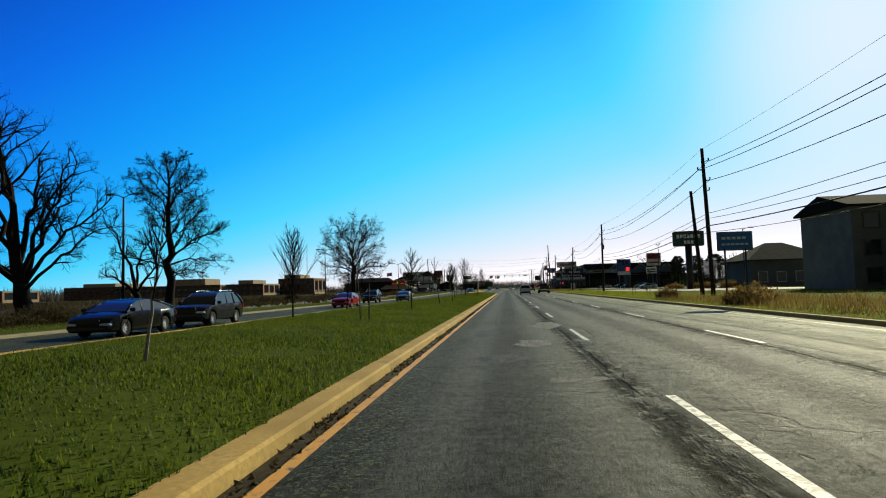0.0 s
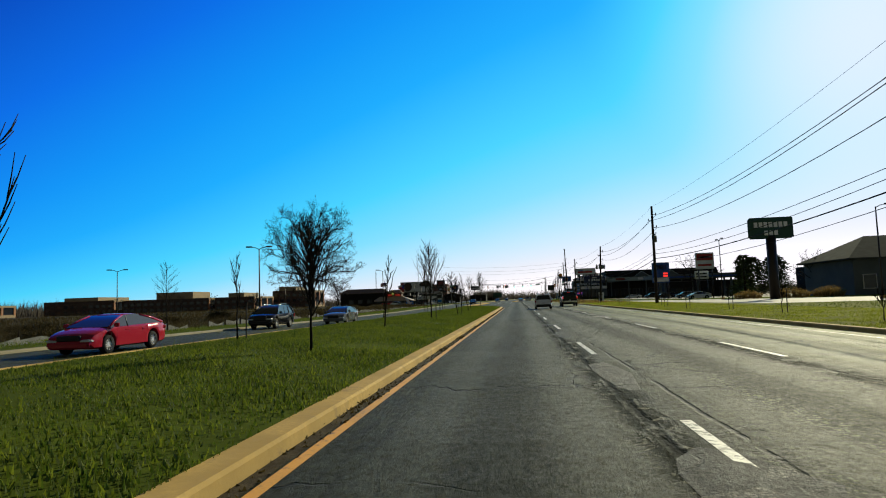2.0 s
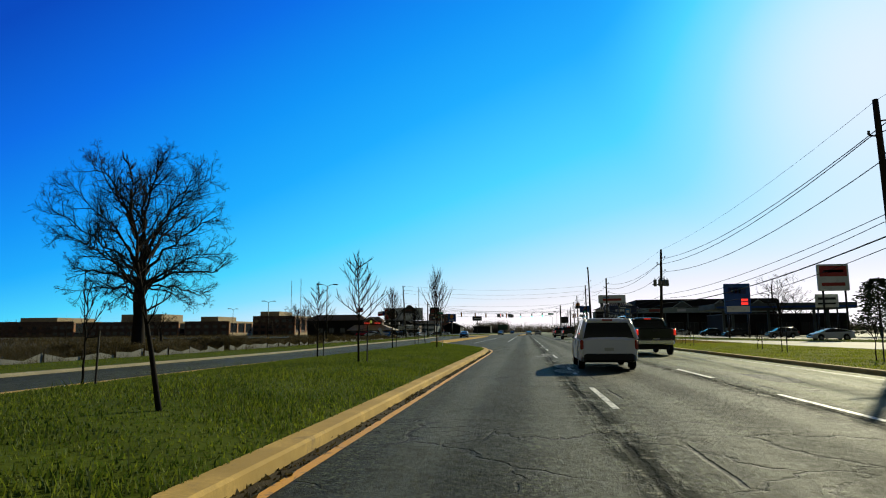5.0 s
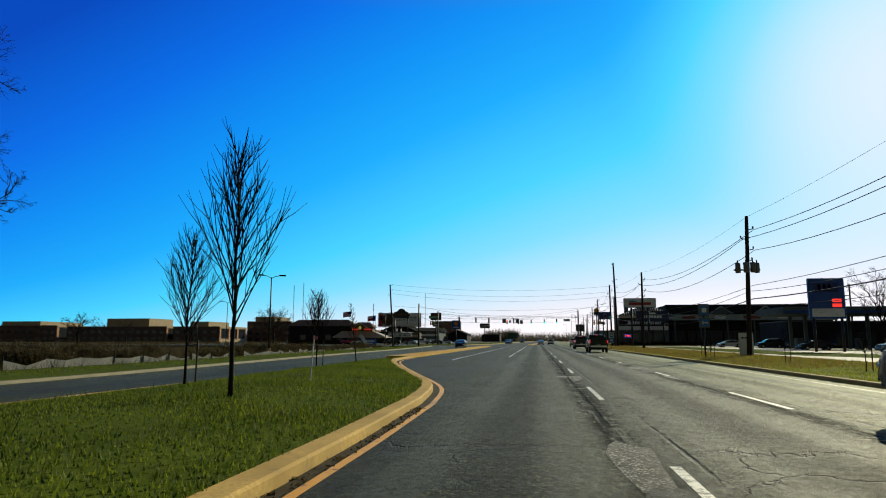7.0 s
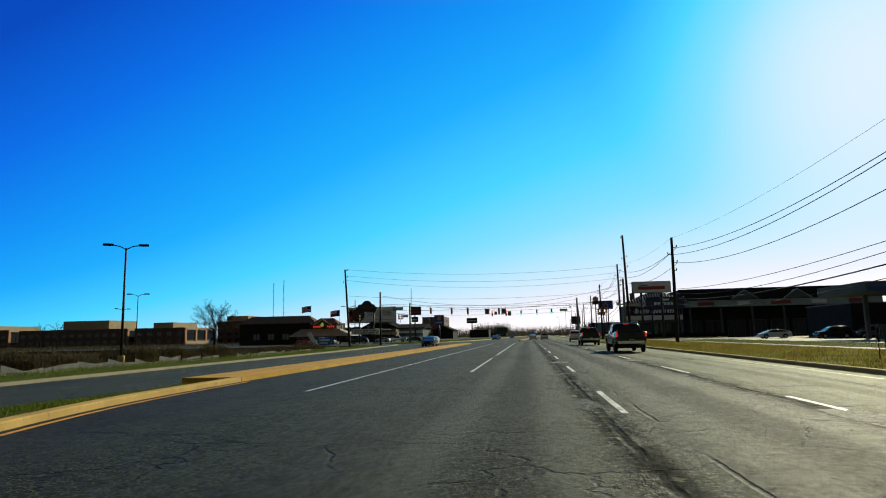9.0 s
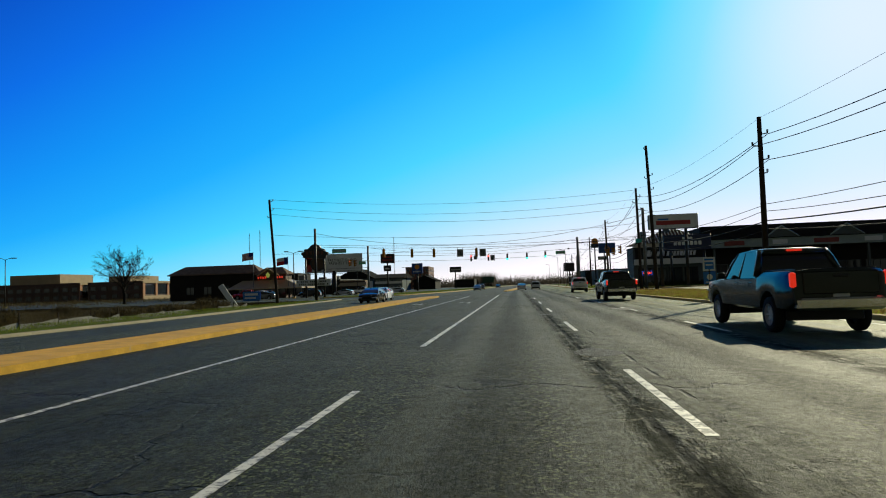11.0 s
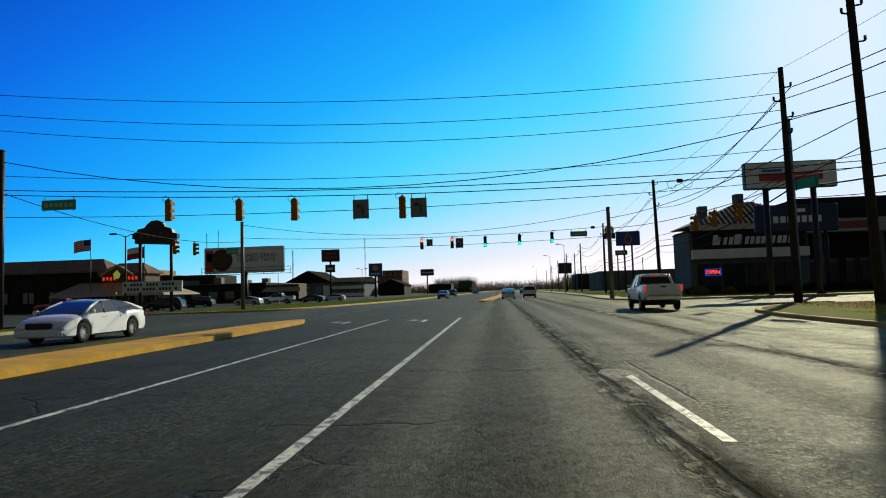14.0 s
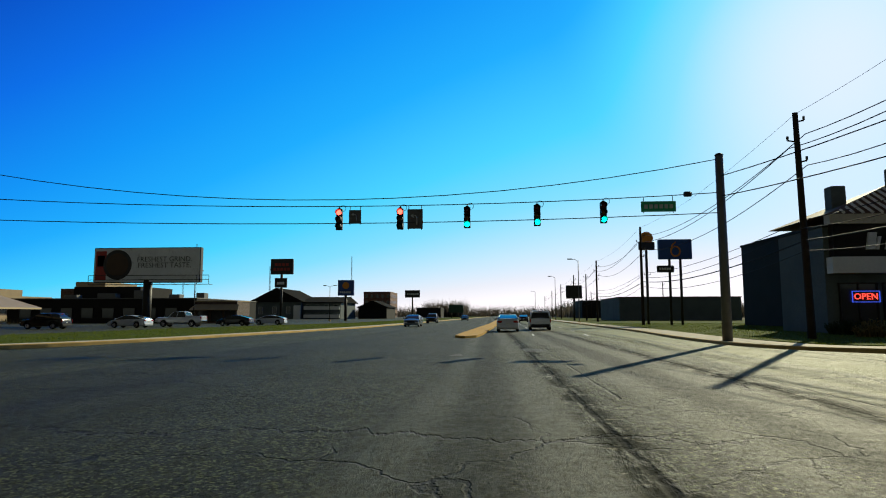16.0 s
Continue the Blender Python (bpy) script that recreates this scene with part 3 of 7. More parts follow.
# kerbs and verges of the outer sides
right_line = [(10.3, y) for y in (-200, 0, 100, 200, 240)] + steps([(10.3, 246), (10.5, 251), (11.6, 256.5), (14.6, 260.6), (20, 261.8)], 5)
surface("right_kerb", ribbon(list(reversed(right_line)), 0.0, 0.3, -0.05, 0.14), M_CONC, "grey-tan concrete kerb along the road", category="kerb")
g = Shape()
g.prism([(x + 0.28, y - 0.28 * (y > 250)) for x, y in right_line] + [(20, 150), (23.5, 100), (80, 70), (80, -200)], -0.3, 0.11)
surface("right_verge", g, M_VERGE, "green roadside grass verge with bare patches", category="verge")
left_line = [(lerp_at(edge_l, y), y) for y in (-200, -60, 0, 30, 60, 75, 90, 105, 120, 135, 145, 160, 175, 200, 215, 230, 252, 260)]
surface("left_kerb", ribbon(left_line, 0.0, 0.55, -0.05, 0.12, low), M_LEFTKERB, "pale tan concrete kerb and gutter along the far carriageway", category="kerb")
g, rows = Shape(), []
for x, y in left_line:
    rows.append([(x - 0.53, y, low(y) + 0.1), (x - 3.5, y, low(y) + 0.06), (x - 7.5, y, -0.3), (x - 16, y, -0.46)])
g.loft(rows, False, False)
surface("left_verge", g, M_TURF, "strip of green grass beside the far carriageway", category="verge")

far_r = [(40, 282.2), (19, 282.2)] + steps([(15.2, 282.7), (12.3, 284.6), (10.9, 288.5), (10.8, 297), (11.9, 312), (12.6, 330)], 4) + [(13.6, 370), (20.5, 640)]
surface("corner_kerb", ribbon(list(reversed(far_r)), 0.0, 0.25, -0.05, 0.14), M_CONC, "grey-tan concrete kerb round the street corner", category="kerb")
surface("corner_pavement", ribbon(list(reversed(far_r)), 0.25, 2.6, -0.3, 0.12), M_WALK, "tan concrete pavement round the street corner", category="pavement")
g = Shape()
g.prism([(40, 285.0), (18.5, 285.0), (15.6, 287), (13.8, 291), (13.6, 300), (14.6, 320), (16, 370), (23.5, 640), (70, 640), (70, 330), (40, 330)], -0.3, 0.1)
surface("corner_lawn", g, M_TURF, "mown green grass at the street corner", category="lawn")
far_l = [(-32, 282.2)] + steps([(-26, 282.6), (-21.5, 284.3), (-18.6, 290), (-16.9, 299), (-13.9, 324), (-12.8, 345)], 4) + [(-6, 640), (0, 900)]
surface("far_left_kerb", ribbon(far_l, 0.0, 0.3, -0.05, 0.13), M_CONC, "tan concrete kerb beyond the crossing", category="kerb")
surface("far_left_pavement", ribbon(far_l, 0.3, 2.1, -0.3, 0.1), M_WALK, "tan concrete pavement beyond the crossing", category="pavement")
g = Shape()
g.prism([(x - 2.05, y) for x, y in far_l[1:]] + [(-20, 900), (-24, 640), (-24, 370), (-32, 322), (-34, 286)], -0.3, 0.08)
surface("far_left_verge", g, M_TURF, "strip of green grass before the restaurant car parks", category="verge")
g = Shape()
g.prism([(-1.4, 297.0), (-0.75, 298.4), (-0.45, 302), (1.3, 352), (10, 700), (8.8, 700), (-0.1, 352), (-2.0, 302), (-2.05, 298.4)], -0.05, 0.14)
surface("far_median", g, M_YCURB, "narrow concrete median with worn yellow paint beyond the crossing", category="median")

# car parks
g = Shape()
quads = [(23.6, 96), (150, 96), (150, 262.4), (20.2, 262.4), (20.2, 150)]
g.prism(quads, -0.35, -0.03)
surface("frontage_lot", g, mat("bleached_concrete", (0.36, 0.33, 0.28), 0.75, var=0.25, coarse=0.15, fine=5, bump=0.2), "pale sun-bleached concrete frontage lane and car park", category="car park")
g = Shape()
g.prism([(38, 140), (90, 140), (90, 262), (44, 262)], -0.3, -0.022)
surface("shop_lot", g, M_LOT, "dark asphalt car park before the shops", category="car park")
g = Shape()
g.prism([(-125, 281.6), (-34, 281.6), (-32, 322), (-24, 370), (-25, 690), (-125, 690)], -0.4, -0.02)
surface("restaurant_lot", g, M_LOT, "dark asphalt restaurant car park", category="car park")
g = Shape()
g.prism([(24.0, 200), (24.5, 186), (28.5, 174), (34, 160), (44, 140), (60, 118), (60, 146), (44, 170), (36, 182), (31, 200), (31, 256), (24.0, 256)], -0.3, 0.0)
surface("frontage_lawn", g, M_TURF, "strip of green grass between frontage lane and car park", category="lawn")

# ---- utility poles and wires ----
def utility_pole(top, base, label, arms=(), r=0.15, insulators=True):
    """A timber pole from base to top; arms: (height below the top, reach along x) of short insulator brackets."""
    t = thing("utility_pole", label, "utility pole", "roadside poles", pose(base[0], base[1], 0))
    d = Vector((top[0] - base[0], top[1] - base[1], top[2]))
    s = Shape()
    s.tube([d * (k / 8) - Vector((0, 0, 0.3 if k == 0 else 0)) for k in range(9)], [r * (1.15 - 0.4 * k / 8) for k in range(9)], 10)
    part("shaft", s, M_POLE, t, smooth=True)
    for below, reach in arms:
        p = d * (1 - below / d.z)
        a = Shape()
        a.tube([p, p + Vector((reach, 0, 0.05))], 0.035, 6)
        arm = part("bracket", a, M_POLE, t)
        b = Shape()
        e = p + Vector((reach, 0, 0.05))
        for k in range(3):
            b.tube([e + Vector((0, 0, 0.03 + 0.06 * k)), e + Vector((0, 0, 0.08 + 0.06 * k))], [0.06, 0.045], 8)
        part("insulator", b, M_STEEL, arm, "ribbed grey insulator", True)
    return t


def transformer(parent, x, y, z):
    s = Shape()
    n = 12
    rings = [[(x + r * math.cos(2 * math.pi * k / n), y + r * math.sin(2 * math.pi * k / n), zz) for k in range(n)]
             for r, zz in ((0.14, z), (0.17, z + 0.03), (0.17, z + 0.62), (0.15, z + 0.68), (0.05, z + 0.7))]
    s.loft(rings)
    c = part("transformer", s, M_STEEL, parent, "grey can-shaped transformer", True)
    b = Shape()
    b.tube([(x, y, z + 0.68), (x, y, z + 0.88)], [0.05, 0.03], 6)
    part("bushing", b, M_BRONZE, c)


def sag(a, b, drop, n=14):
    a, b = Vector(a), Vector(b)
    return [a.lerp(b, k / n) - Vector((0, 0, 4 * drop * (k / n) * (1 - k / n))) for k in range(n + 1)]


def wires(label, runs, r=0.014, name="overhead_wires"):
    t = thing(name, label, "overhead wires", "overhead wires")
    for pts, drop in runs:
        for a, b in zip(pts, pts[1:]):
            s = Shape()
            s.tube(sag(a, b, drop), r, 5, False)
            part("wire", s, M_WIRE, t, smooth=True)
    return t


# tops and feet of the poles on the right-hand verge
POLES = {
    "z": ((14.3, -8.0, 11.0), (14.6, -8.0)),
    "a": ((14.35, 47.04, 11.03), (14.7, 47.2)),
    "b": ((14.93, 100.3, 10.75), (14.75, 99.6)),
    "c": ((14.7, 141.6, 9.8), (14.3, 141.6)),
    "e": ((13.7, 179.6, 9.95), (13.6, 179.6)),
    "x": ((13.46, 213.5, 11.2), (13.6, 213.6)),
    "f": ((13.55, 238.1, 10.2), (13.75, 238.2)),
    "g": ((15.6, 276, 10.4), (15.6, 276)),
    "h": ((17.0, 312, 10.0), (17.0, 312)),
    "i": ((18.6, 352, 10.2), (18.6, 352)),
    "j": ((20.6, 396, 10.2), (20.6, 396)),
    "k": ((23.2, 450, 10.4), (23.2, 450)),
    "l": ((26.5, 520, 10.4), (26.5, 520)),
}
for key, (top, base) in POLES.items():
    p = utility_pole(top, base, "tall dark timber utility pole with brackets and cables",
                     ((0.95, 0.4), (1.6, -0.4), (2.35, 0.4), (3.1, 0.3)) if key != "f" else ((0.4, 0.35), (1.3, -0.4), (2.2, 0.35)))
    if key == "c":
        for dx, dy in ((-0.62, 0.0), (-0.2, -0.34), (0.25, -0.3), (0.62, 0.05)):
            transformer(p, dx + 0.25, dy, 5.9)
        s = Shape()
        s.box(0.2, 0, 6.05, 1.7, 0.09, 0.1, 0.01)
        part("crossarm", s, M_POLE, p)
    if key == "b":
        transformer(p, 0.2, -0.05, 6.8)
order = list(POLES)


def line_at(dx, below):
    return [(POLES[k][0][0] + dx, POLES[k][0][1], POLES[k][0][2] - below) for k in order]


wires("black power lines strung between the roadside poles",
      [(line_at(0.4, 0.95), 0.95), (line_at(-0.35, 1.6), 1.05), (line_at(0.4, 2.35), 1.1)], 0.021)
wires("thin earth wire along the tops of the roadside poles", [(line_at(0.0, 0.05), 0.6)], 0.008)
wires("black telephone cables strung low between the roadside poles",
      [(line_at(0.14, 4.75), 0.55), (line_at(-0.12, 5.15), 0.75), (line_at(0.12, 6.1), 0.8)], 0.017)
wires("thick black telephone cable with splice boxes between the roadside poles", [(line_at(0.12, 5.65), 0.6)], 0.034)
utility_pole((13.95, 48.9, 8.2), (14.6, 49.3), "short plain timber pole beside the utility pole", r=0.14)
utility_pole((13.6, 208.0, 14.6), (13.98, 208.0), "very tall leaning timber utility pole with brackets", ((0.4, -0.2), (3.3, -0.35), (3.0, 0.4), (4.4, 0.4)), 0.17)
utility_pole((-26.34, 210.6, 11.5), (-25.6, 210.6), "tall timber utility pole with looped cables", ((0.2, 0.4), (1.2, 0.35), (2.0, -0.35)), 0.15)
for x, y, h in ((45, 195, 9.5), (48, 300, 9), (40, 360, 9), (33, 420, 9), (18.0, 330, 9), (22, 300, 7.5)):
    utility_pole((x, y, h), (x, y), "distant dark timber utility pole", ((0.6, 0.4), (0.6, -0.4)), 0.13)


def steel_pole(x, y, h, label, r=0.17, name="signal_pole", material=None):
    t = thing(name, label, "signal pole", "signal poles", pose(x, y, 0))
    m = material or M_STEEL
    s = Shape()
    s.tube([(0, 0, 0.1), (0, 0, h)], [r, r * 0.8], 14)
    part("shaft", s, m, t, smooth=True)
    s = Shape()
    s.box(0, 0, 0, r * 3.2, r * 3.2, 0.32, 0.04)
    part("base_plate", s, M_CONC, t)
    s = Shape()
    s.tube([(0, 0, h), (0, 0, h + 0.06)], [r * 0.95, r * 0.6], 14)
    part("cap", s, m, t, smooth=True)
    return t


steel_pole(8.92 + 0.25, 235.2, 7.65, "grey steel signal pole at the street corner", 0.19)
steel_pole(-21.1, 234.8, 7.6, "grey steel signal pole by the restaurant car park", 0.17)
steel_pole(-20.4, 208.0, 7.75, "dark steel signal pole beside the far carriageway", 0.15, material=M_BRONZE)
steel_pole(14.45, 215.4, 9.2, "grey steel signal pole behind the timber pole", 0.19)

wires("black span wires carrying the nearer traffic lights",
      [([(-20.4, 208.0, 5.9), (13.8, 208.0, 5.46)], 0.468), ([(-20.4, 208.0, 7.3), (13.74, 208.0, 8.0)], 2.1), ([(-20.4, 208.0, 6.1), (13.8, 208.0, 5.7)], 0.45)], 0.018, "span_wires")
wires("black span wires carrying the farther traffic lights",
      [([(-21.1, 234.8, 6.3), (9.17, 235.2, 6.15)], 0.45), ([(-21.1, 234.8, 7.4), (9.17, 235.2, 7.5)], 1.4), ([(-21.1, 234.8, 5.4), (9.17, 235.2, 5.35)], 0.3)], 0.018, "span_wires")
wires("black power lines crossing high over the road",
      [([(-26.3, 210.6, 11.5), (13.36, 213.5, 11.0)], 0.95), ([(-26.3, 210.6, 10.6), (13.36, 213.5, 10.0)], 1.1), ([(-26.3, 210.6, 9.9), (13.36, 213.5, 9.2)], 1.2),
       ([(-26.3, 210.6, 7.6), (13.36, 213.5, 7.4)], 0.8), ([(-26.1, 210.6, 5.5), (13.4, 213.5, 5.9)], 0.5)], 0.015)
wires("black span wires over the side road", [([(13.85, 208.0, 6.3), (11.9, 214.2, 5.25)], 0.1), ([(11.9, 214.2, 5.25), (9.17, 235.2, 6.0)], 0.3), ([(13.82, 208.0, 7.4), (9.17, 235.2, 6.8)], 0.6)], 0.02, "span_wires")
wires("black span wires over the far arm of the crossing", [([(-20.4, 208.0, 6.0), (-21.1, 234.8, 6.0)], 0.75)], 0.02, "span_wires")

# ---- traffic lights ----
M_SIGY = mat("signal_yellow_paint", (0.32, 0.13, 0.008), 0.7, var=0.2, coarse=5)
M_SIGK = mat("signal_black_paint", (0.02, 0.02, 0.02), 0.5, var=0.2, coarse=5)
G_RED = glow("lit_red_lens", (1.0, 0.05, 0.03), 9.0)
G_GREEN = glow("lit_green_lens", (0.0, 0.9, 0.55), 6.0)
M_LENS = {"red": mat("unlit_red_lens", (0.12, 0.01, 0.01), 0.25), "amber": mat("unlit_amber_lens", (0.14, 0.07, 0.01), 0.25), "green": mat("unlit_green_lens", (0.01, 0.07, 0.05), 0.25)}


def traffic_light(x, y, ztop, turn, housing, lit, label, wire_z):
    """Three sections; its lenses face -y before it is turned."""
    t = thing("traffic_light", label, "traffic light", "traffic lights", pose(x, y, ztop - 1.05 * 0.81, 0, 0, turn) @ Matrix.Diagonal((0.81, 0.81, 0.81, 1)))
    s = Shape()
    for k in range(3):
        s.box(0, 0, 0.35 * k + 0.005, 0.32, 0.2, 0.345, 0.02)
    part("housing", s, housing, t)
    for k, c in enumerate(("green", "amber", "red")):
        z = 0.175 + 0.35 * k
        n = 16
        s = Shape()
        s.loft([[(0.13 * rr * math.cos(a), yy, z + 0.13 * rr * math.sin(a)) for a in (2 * math.pi * i / n for i in range(n))] for rr, yy in ((1, -0.1), (0.8, -0.125), (0.3, -0.14))])
        part("lens", s, (G_RED if c == "red" else G_GREEN) if lit == c else M_LENS[c], t, ("lit " if lit == c else "unlit ") + c + " lens", True)
        v = Shape()
        arc = [math.pi * (-0.12 + 1.24 * i / 12) for i in range(13)]
        v.loft([[(rr * math.cos(a), yy, z + rr * math.sin(a)) for a in arc] for rr, yy in ((0.15, -0.1), (0.15, -0.34), (0.142, -0.34), (0.142, -0.1))], False, False)
        part("visor", v, housing, t)
    s = Shape()
    s.tube([(0, 0, 1.05), (0, 0, (wire_z - ztop) / 0.81 + 1.05)], 0.025, 6)
    s.box(0, 0, 1.05, 0.16, 0.12, 0.06, 0.01)
    part("hanger", s, M_BRONZE, t)
    s = Shape()
    s.tube([(0.0, 0, (wire_z - ztop) / 0.81 + 1.05)] + [(0.16 + 0.16 * math.cos(a), 0.02, (wire_z - ztop) / 0.81 + 0.95 + 0.16 * math.sin(a)) for a in (math.pi - 2 * math.pi * k / 14 for k in range(15))], 0.012, 5)
    part("cable_loop", s, M_WIRE, t)
    return t


def hung_sign(x, y, ztop, w, h, material, label, wire_z, turn=0, arrow=None):
    t = thing("hanging_sign", label, "road sign", "hanging signs", pose(x, y, ztop - h, 0, 0, turn))
    s = Shape()
    s.box(0, 0, 0, w, 0.03, h, 0.01)
    part("panel", s, material, t)
    s = Shape()
    for dx in (-w * 0.42, w * 0.42):
        s.tube([(dx, 0.03, -0.05), (dx, 0.03, wire_z - ztop + h)], 0.015, 6)
    part("hanger", s, M_BRONZE, t)
    if arrow is not None:
        a = Shape()
        pts = [(0.12, -0.3), (0.12, 0.0), (0.08, 0.12), (-0.02, 0.17), (-0.1, 0.17)]
        a.tube([(px * w, -0.02, h / 2 + pz * h) for px, pz in pts], 0.04 * w, 6)
        a.add([(-0.1 * w, -0.022, h * 0.78), (-0.1 * w, -0.022, h * 0.56), (-0.3 * w, -0.022, h * 0.67)], [(0, 1, 2)])
        part("arrow", a, arrow, t)
    return t


def span_z(x, a, b, drop):
    k = (x - a[0]) / (b[0] - a[0])
    return a[2] + (b[2] - a[2]) * k - 4 * drop * k * (1 - k), a[1] + (b[1] - a[1]) * k


NEAR = ((-20.4, 208.0, 5.9), (13.8, 208.0, 5.46), 0.468)
M_SIGNDARK = mat("sign_back_aluminium", (0.1, 0.1, 0.1), 0.5, 0.5, var=0.2)
# white sheet with the shade on its face put into a grey colour
M_SIGNFACE = mat("shaded_white_sign_sheet", (0.16, 0.18, 0.175), 0.6, var=0.2)
M_SIGNWHITE = mat("white_reflective_sheet", (0.4, 0.42, 0.42), 0.5, var=0.1)
for x, yaw in ((-13.15, 176), (-10.2, 183), (-7.93, 178), (-3.59, 181)):
    wz, wy = span_z(x, *NEAR)
    traffic_light(x, wy, wz - 0.12, yaw, M_SIGY, "", "yellow traffic light hanging from a span wire, seen from behind", wz)
for x in (-5.25, -2.95):
    wz, wy = span_z(x, *NEAR)
    hung_sign(x, wy, wz - 0.18, 0.64, 0.76, M_SIGNFACE, "grey square sign with a black turn arrow on a wire", wz, 0, M_BLACK)
FAR = ((-21.1, 234.8, 6.3), (9.17, 235.2, 6.15), 0.45)
for x, lit in ((-5.99, "red"), (-3.5, "red"), (-0.8, "green"), (1.99, "green"), (4.6, "green")):
    wz, wy = span_z(x, *FAR)
    traffic_light(x, wy, wz - 0.12, 0, M_SIGK, lit, "black traffic light showing %s, hanging from a span wire" % lit, wz)
for x, w, h in ((-5.35, 0.5, 0.55), (-2.9, 0.62, 0.8)):
    wz, wy = span_z(x, *FAR)
    hung_sign(x, wy, wz - 0.15, w, h, M_SIGNDARK, "dark square lane sign hanging from a span wire", wz, 0, M_SIGNWHITE)
M_STREET = mat("street_sign_green", (0.02, 0.32, 0.15), 0.5, var=0.15)


def street_sign(x, y, z, w, label, turn=0, wire_z=None):
    t = hung_sign(x, y, z, w, 0.42, M_STREET, label, wire_z or z + 0.15, turn)
    t.name = "street_sign"
    s = Shape()
    for k in range(6):
        s.box(-w * 0.36 + k * w * 0.145, -0.02, 0.13, w * 0.1, 0.008, 0.16)
    part("legend_bar", s, M_SIGNWHITE, t, "pale bars standing for a street name")
    return t


wz, wy = span_z(6.75, *FAR)
street_sign(6.75, wy, wz - 0.2, 1.35, "green street name sign on the span wire", 0, wz)
wz, wy = span_z(-17.86, *NEAR)
street_sign(-17.86, wy, wz - 0.15, 1.5, "green street name sign on the span wire", 0, wz)


def hung_on(a, b, drop, k):
    p = Vector(a).lerp(Vector(b), k)
    return p.x, p.y, p.z - 4 * drop * k * (1 - k)


SIDE = ((11.9, 214.2, 5.25), (9.17, 235.2, 6.0), 0.3)
for k, u in enumerate((0.035, 0.157, 0.262)):
    x, y, z = hung_on(*SIDE, u)
    traffic_light(x, y, z - 0.12, -95 + 6 * k, M_SIGY, "", "yellow traffic light facing the side road", z)
x, y, z = hung_on((13.85, 208.0, 6.3), (11.9, 214.2, 5.25), 0.1, 0.45)
street_sign(x, y, z - 0.15, 1.3, "green street name sign over the side road", 107, z)
t = street_sign(-21.95, 234.75, 5.4, 1.0, "small green street name sign bracketed to the signal pole", 0, 5.5)
s = Shape()
s.tube([(-0.45, 0.03, 0.5), (0.85, 0.05, 0.5)], 0.03, 6)
part("bracket", s, M_STEEL, t)
WEST = ((-20.4, 208.0, 6.0), (-21.1, 234.8, 6.0), 0.75)
for k, u in enumerate((0.56, 0.668)):
    x, y, z = hung_on(*WEST, u)
    traffic_light(x, y, z - 0.12, 90 + 10 * k, M_SIGY, "red" if k == 0 else "", "yellow traffic light facing the side road", z)
s = thing("junction_box", "small black cable box on the span wire", "cable box", m=pose(7.9, 235.2, 6.1))
b = Shape()
b.box(0, 0, -0.1, 0.3, 0.15, 0.2, 0.03)
part("housing", b, M_BLACK, s)

wz, wy = span_z(7.05, *NEAR)
t = thing("splice_box", "black splice box with two cable loops on the span wire", "cable box", m=pose(7.05, wy, wz) @ Matrix.Diagonal((0.6, 0.6, 0.6, 1)))
b = Shape()
b.box(0, 0, -0.12, 0.42, 0.2, 0.24, 0.07)
part("housing", b, M_BLACK, t)
for d in (-1, 1):
    b = Shape()
    b.tube([(d * 0.2, 0, 0)] + [(d * (0.5 + 0.27 * math.cos(a)), 0.02, -0.2 + 0.27 * math.sin(a)) for a in (math.pi * 0.75 - 2 * math.pi * k / 16 for k in range(15))], 0.016, 5)
    part("cable_loop", b, M_WIRE, t)


# ---- street lamps ----
def street_lamp(x, y, h, label, heads=2, turn=0, r=0.1, material=None):
    m = material or M_BRONZE
    t = thing("street_lamp", label, "street lamp", "street lamps", pose(x, y, 0, 0, 0, turn))
    s = Shape()
    s.tube([(0, 0, 0.0), (0, 0, h)], [r, r * 0.6], 10)
    part("shaft", s, m, t, smooth=True)
    s = Shape()
    s.box(0, 0, 0, 0.45, 0.45, 0.5, 0.05)
    part("footing", s, M_CONC, t)
    for d in ((-1, 1) if heads == 2 else (1,)):
        a = Shape()
        a.tube([(0, 0, h - 0.1), (d * 0.4, 0, h + 0.12), (d * 0.85, 0, h + 0.2)], 0.04, 6)
        arm = part("arm", a, m, t)
        b = Shape()
        b.loft([[(d * (0.8 + u), v * w, h + 0.2 + zz) for v, zz in ((-1, 0), (-0.8, 0.1), (0.8, 0.1), (1, 0), (0.7, -0.05), (-0.7, -0.05))] for u, w in ((0, 0.08), (0.15, 0.16), (0.5, 0.17), (0.68, 0.1))])
        part("lamp_head", b, m, arm)
    return t


street_lamp(-31.45, 49.25, 9.7, "tall dark floodlight post with a flat twin head", 2, 0, 0.13)
street_lamp(-29.34, 100.5, 8.1, "tall bronze street lamp with two arms", 2, 10)
street_lamp(-27.7, 160.7, 8.0, "tall bronze street lamp with two arms", 2, 25)
street_lamp(-53.8, 202.2, 7.9, "grey street lamp with two arms in the field", 2, 20, 0.08)
street_lamp(-60, 120, 7.5, "grey street lamp with two arms in the field", 2, 20, 0.08)
street_lamp(-75, 230, 7.5, "grey street lamp with two arms in the field", 2, 60, 0.08)
street_lamp(28.75, 123.4, 8.5, "dark car park lamp with twin floodlights", 2, 90, 0.09)
street_lamp(-33.9, 239, 7.3, "dark car park lamp with twin floodlights", 2, 5, 0.1)
street_lamp(-34.5, 345, 7.6, "dark car park lamp with twin floodlights", 2, 0, 0.08)
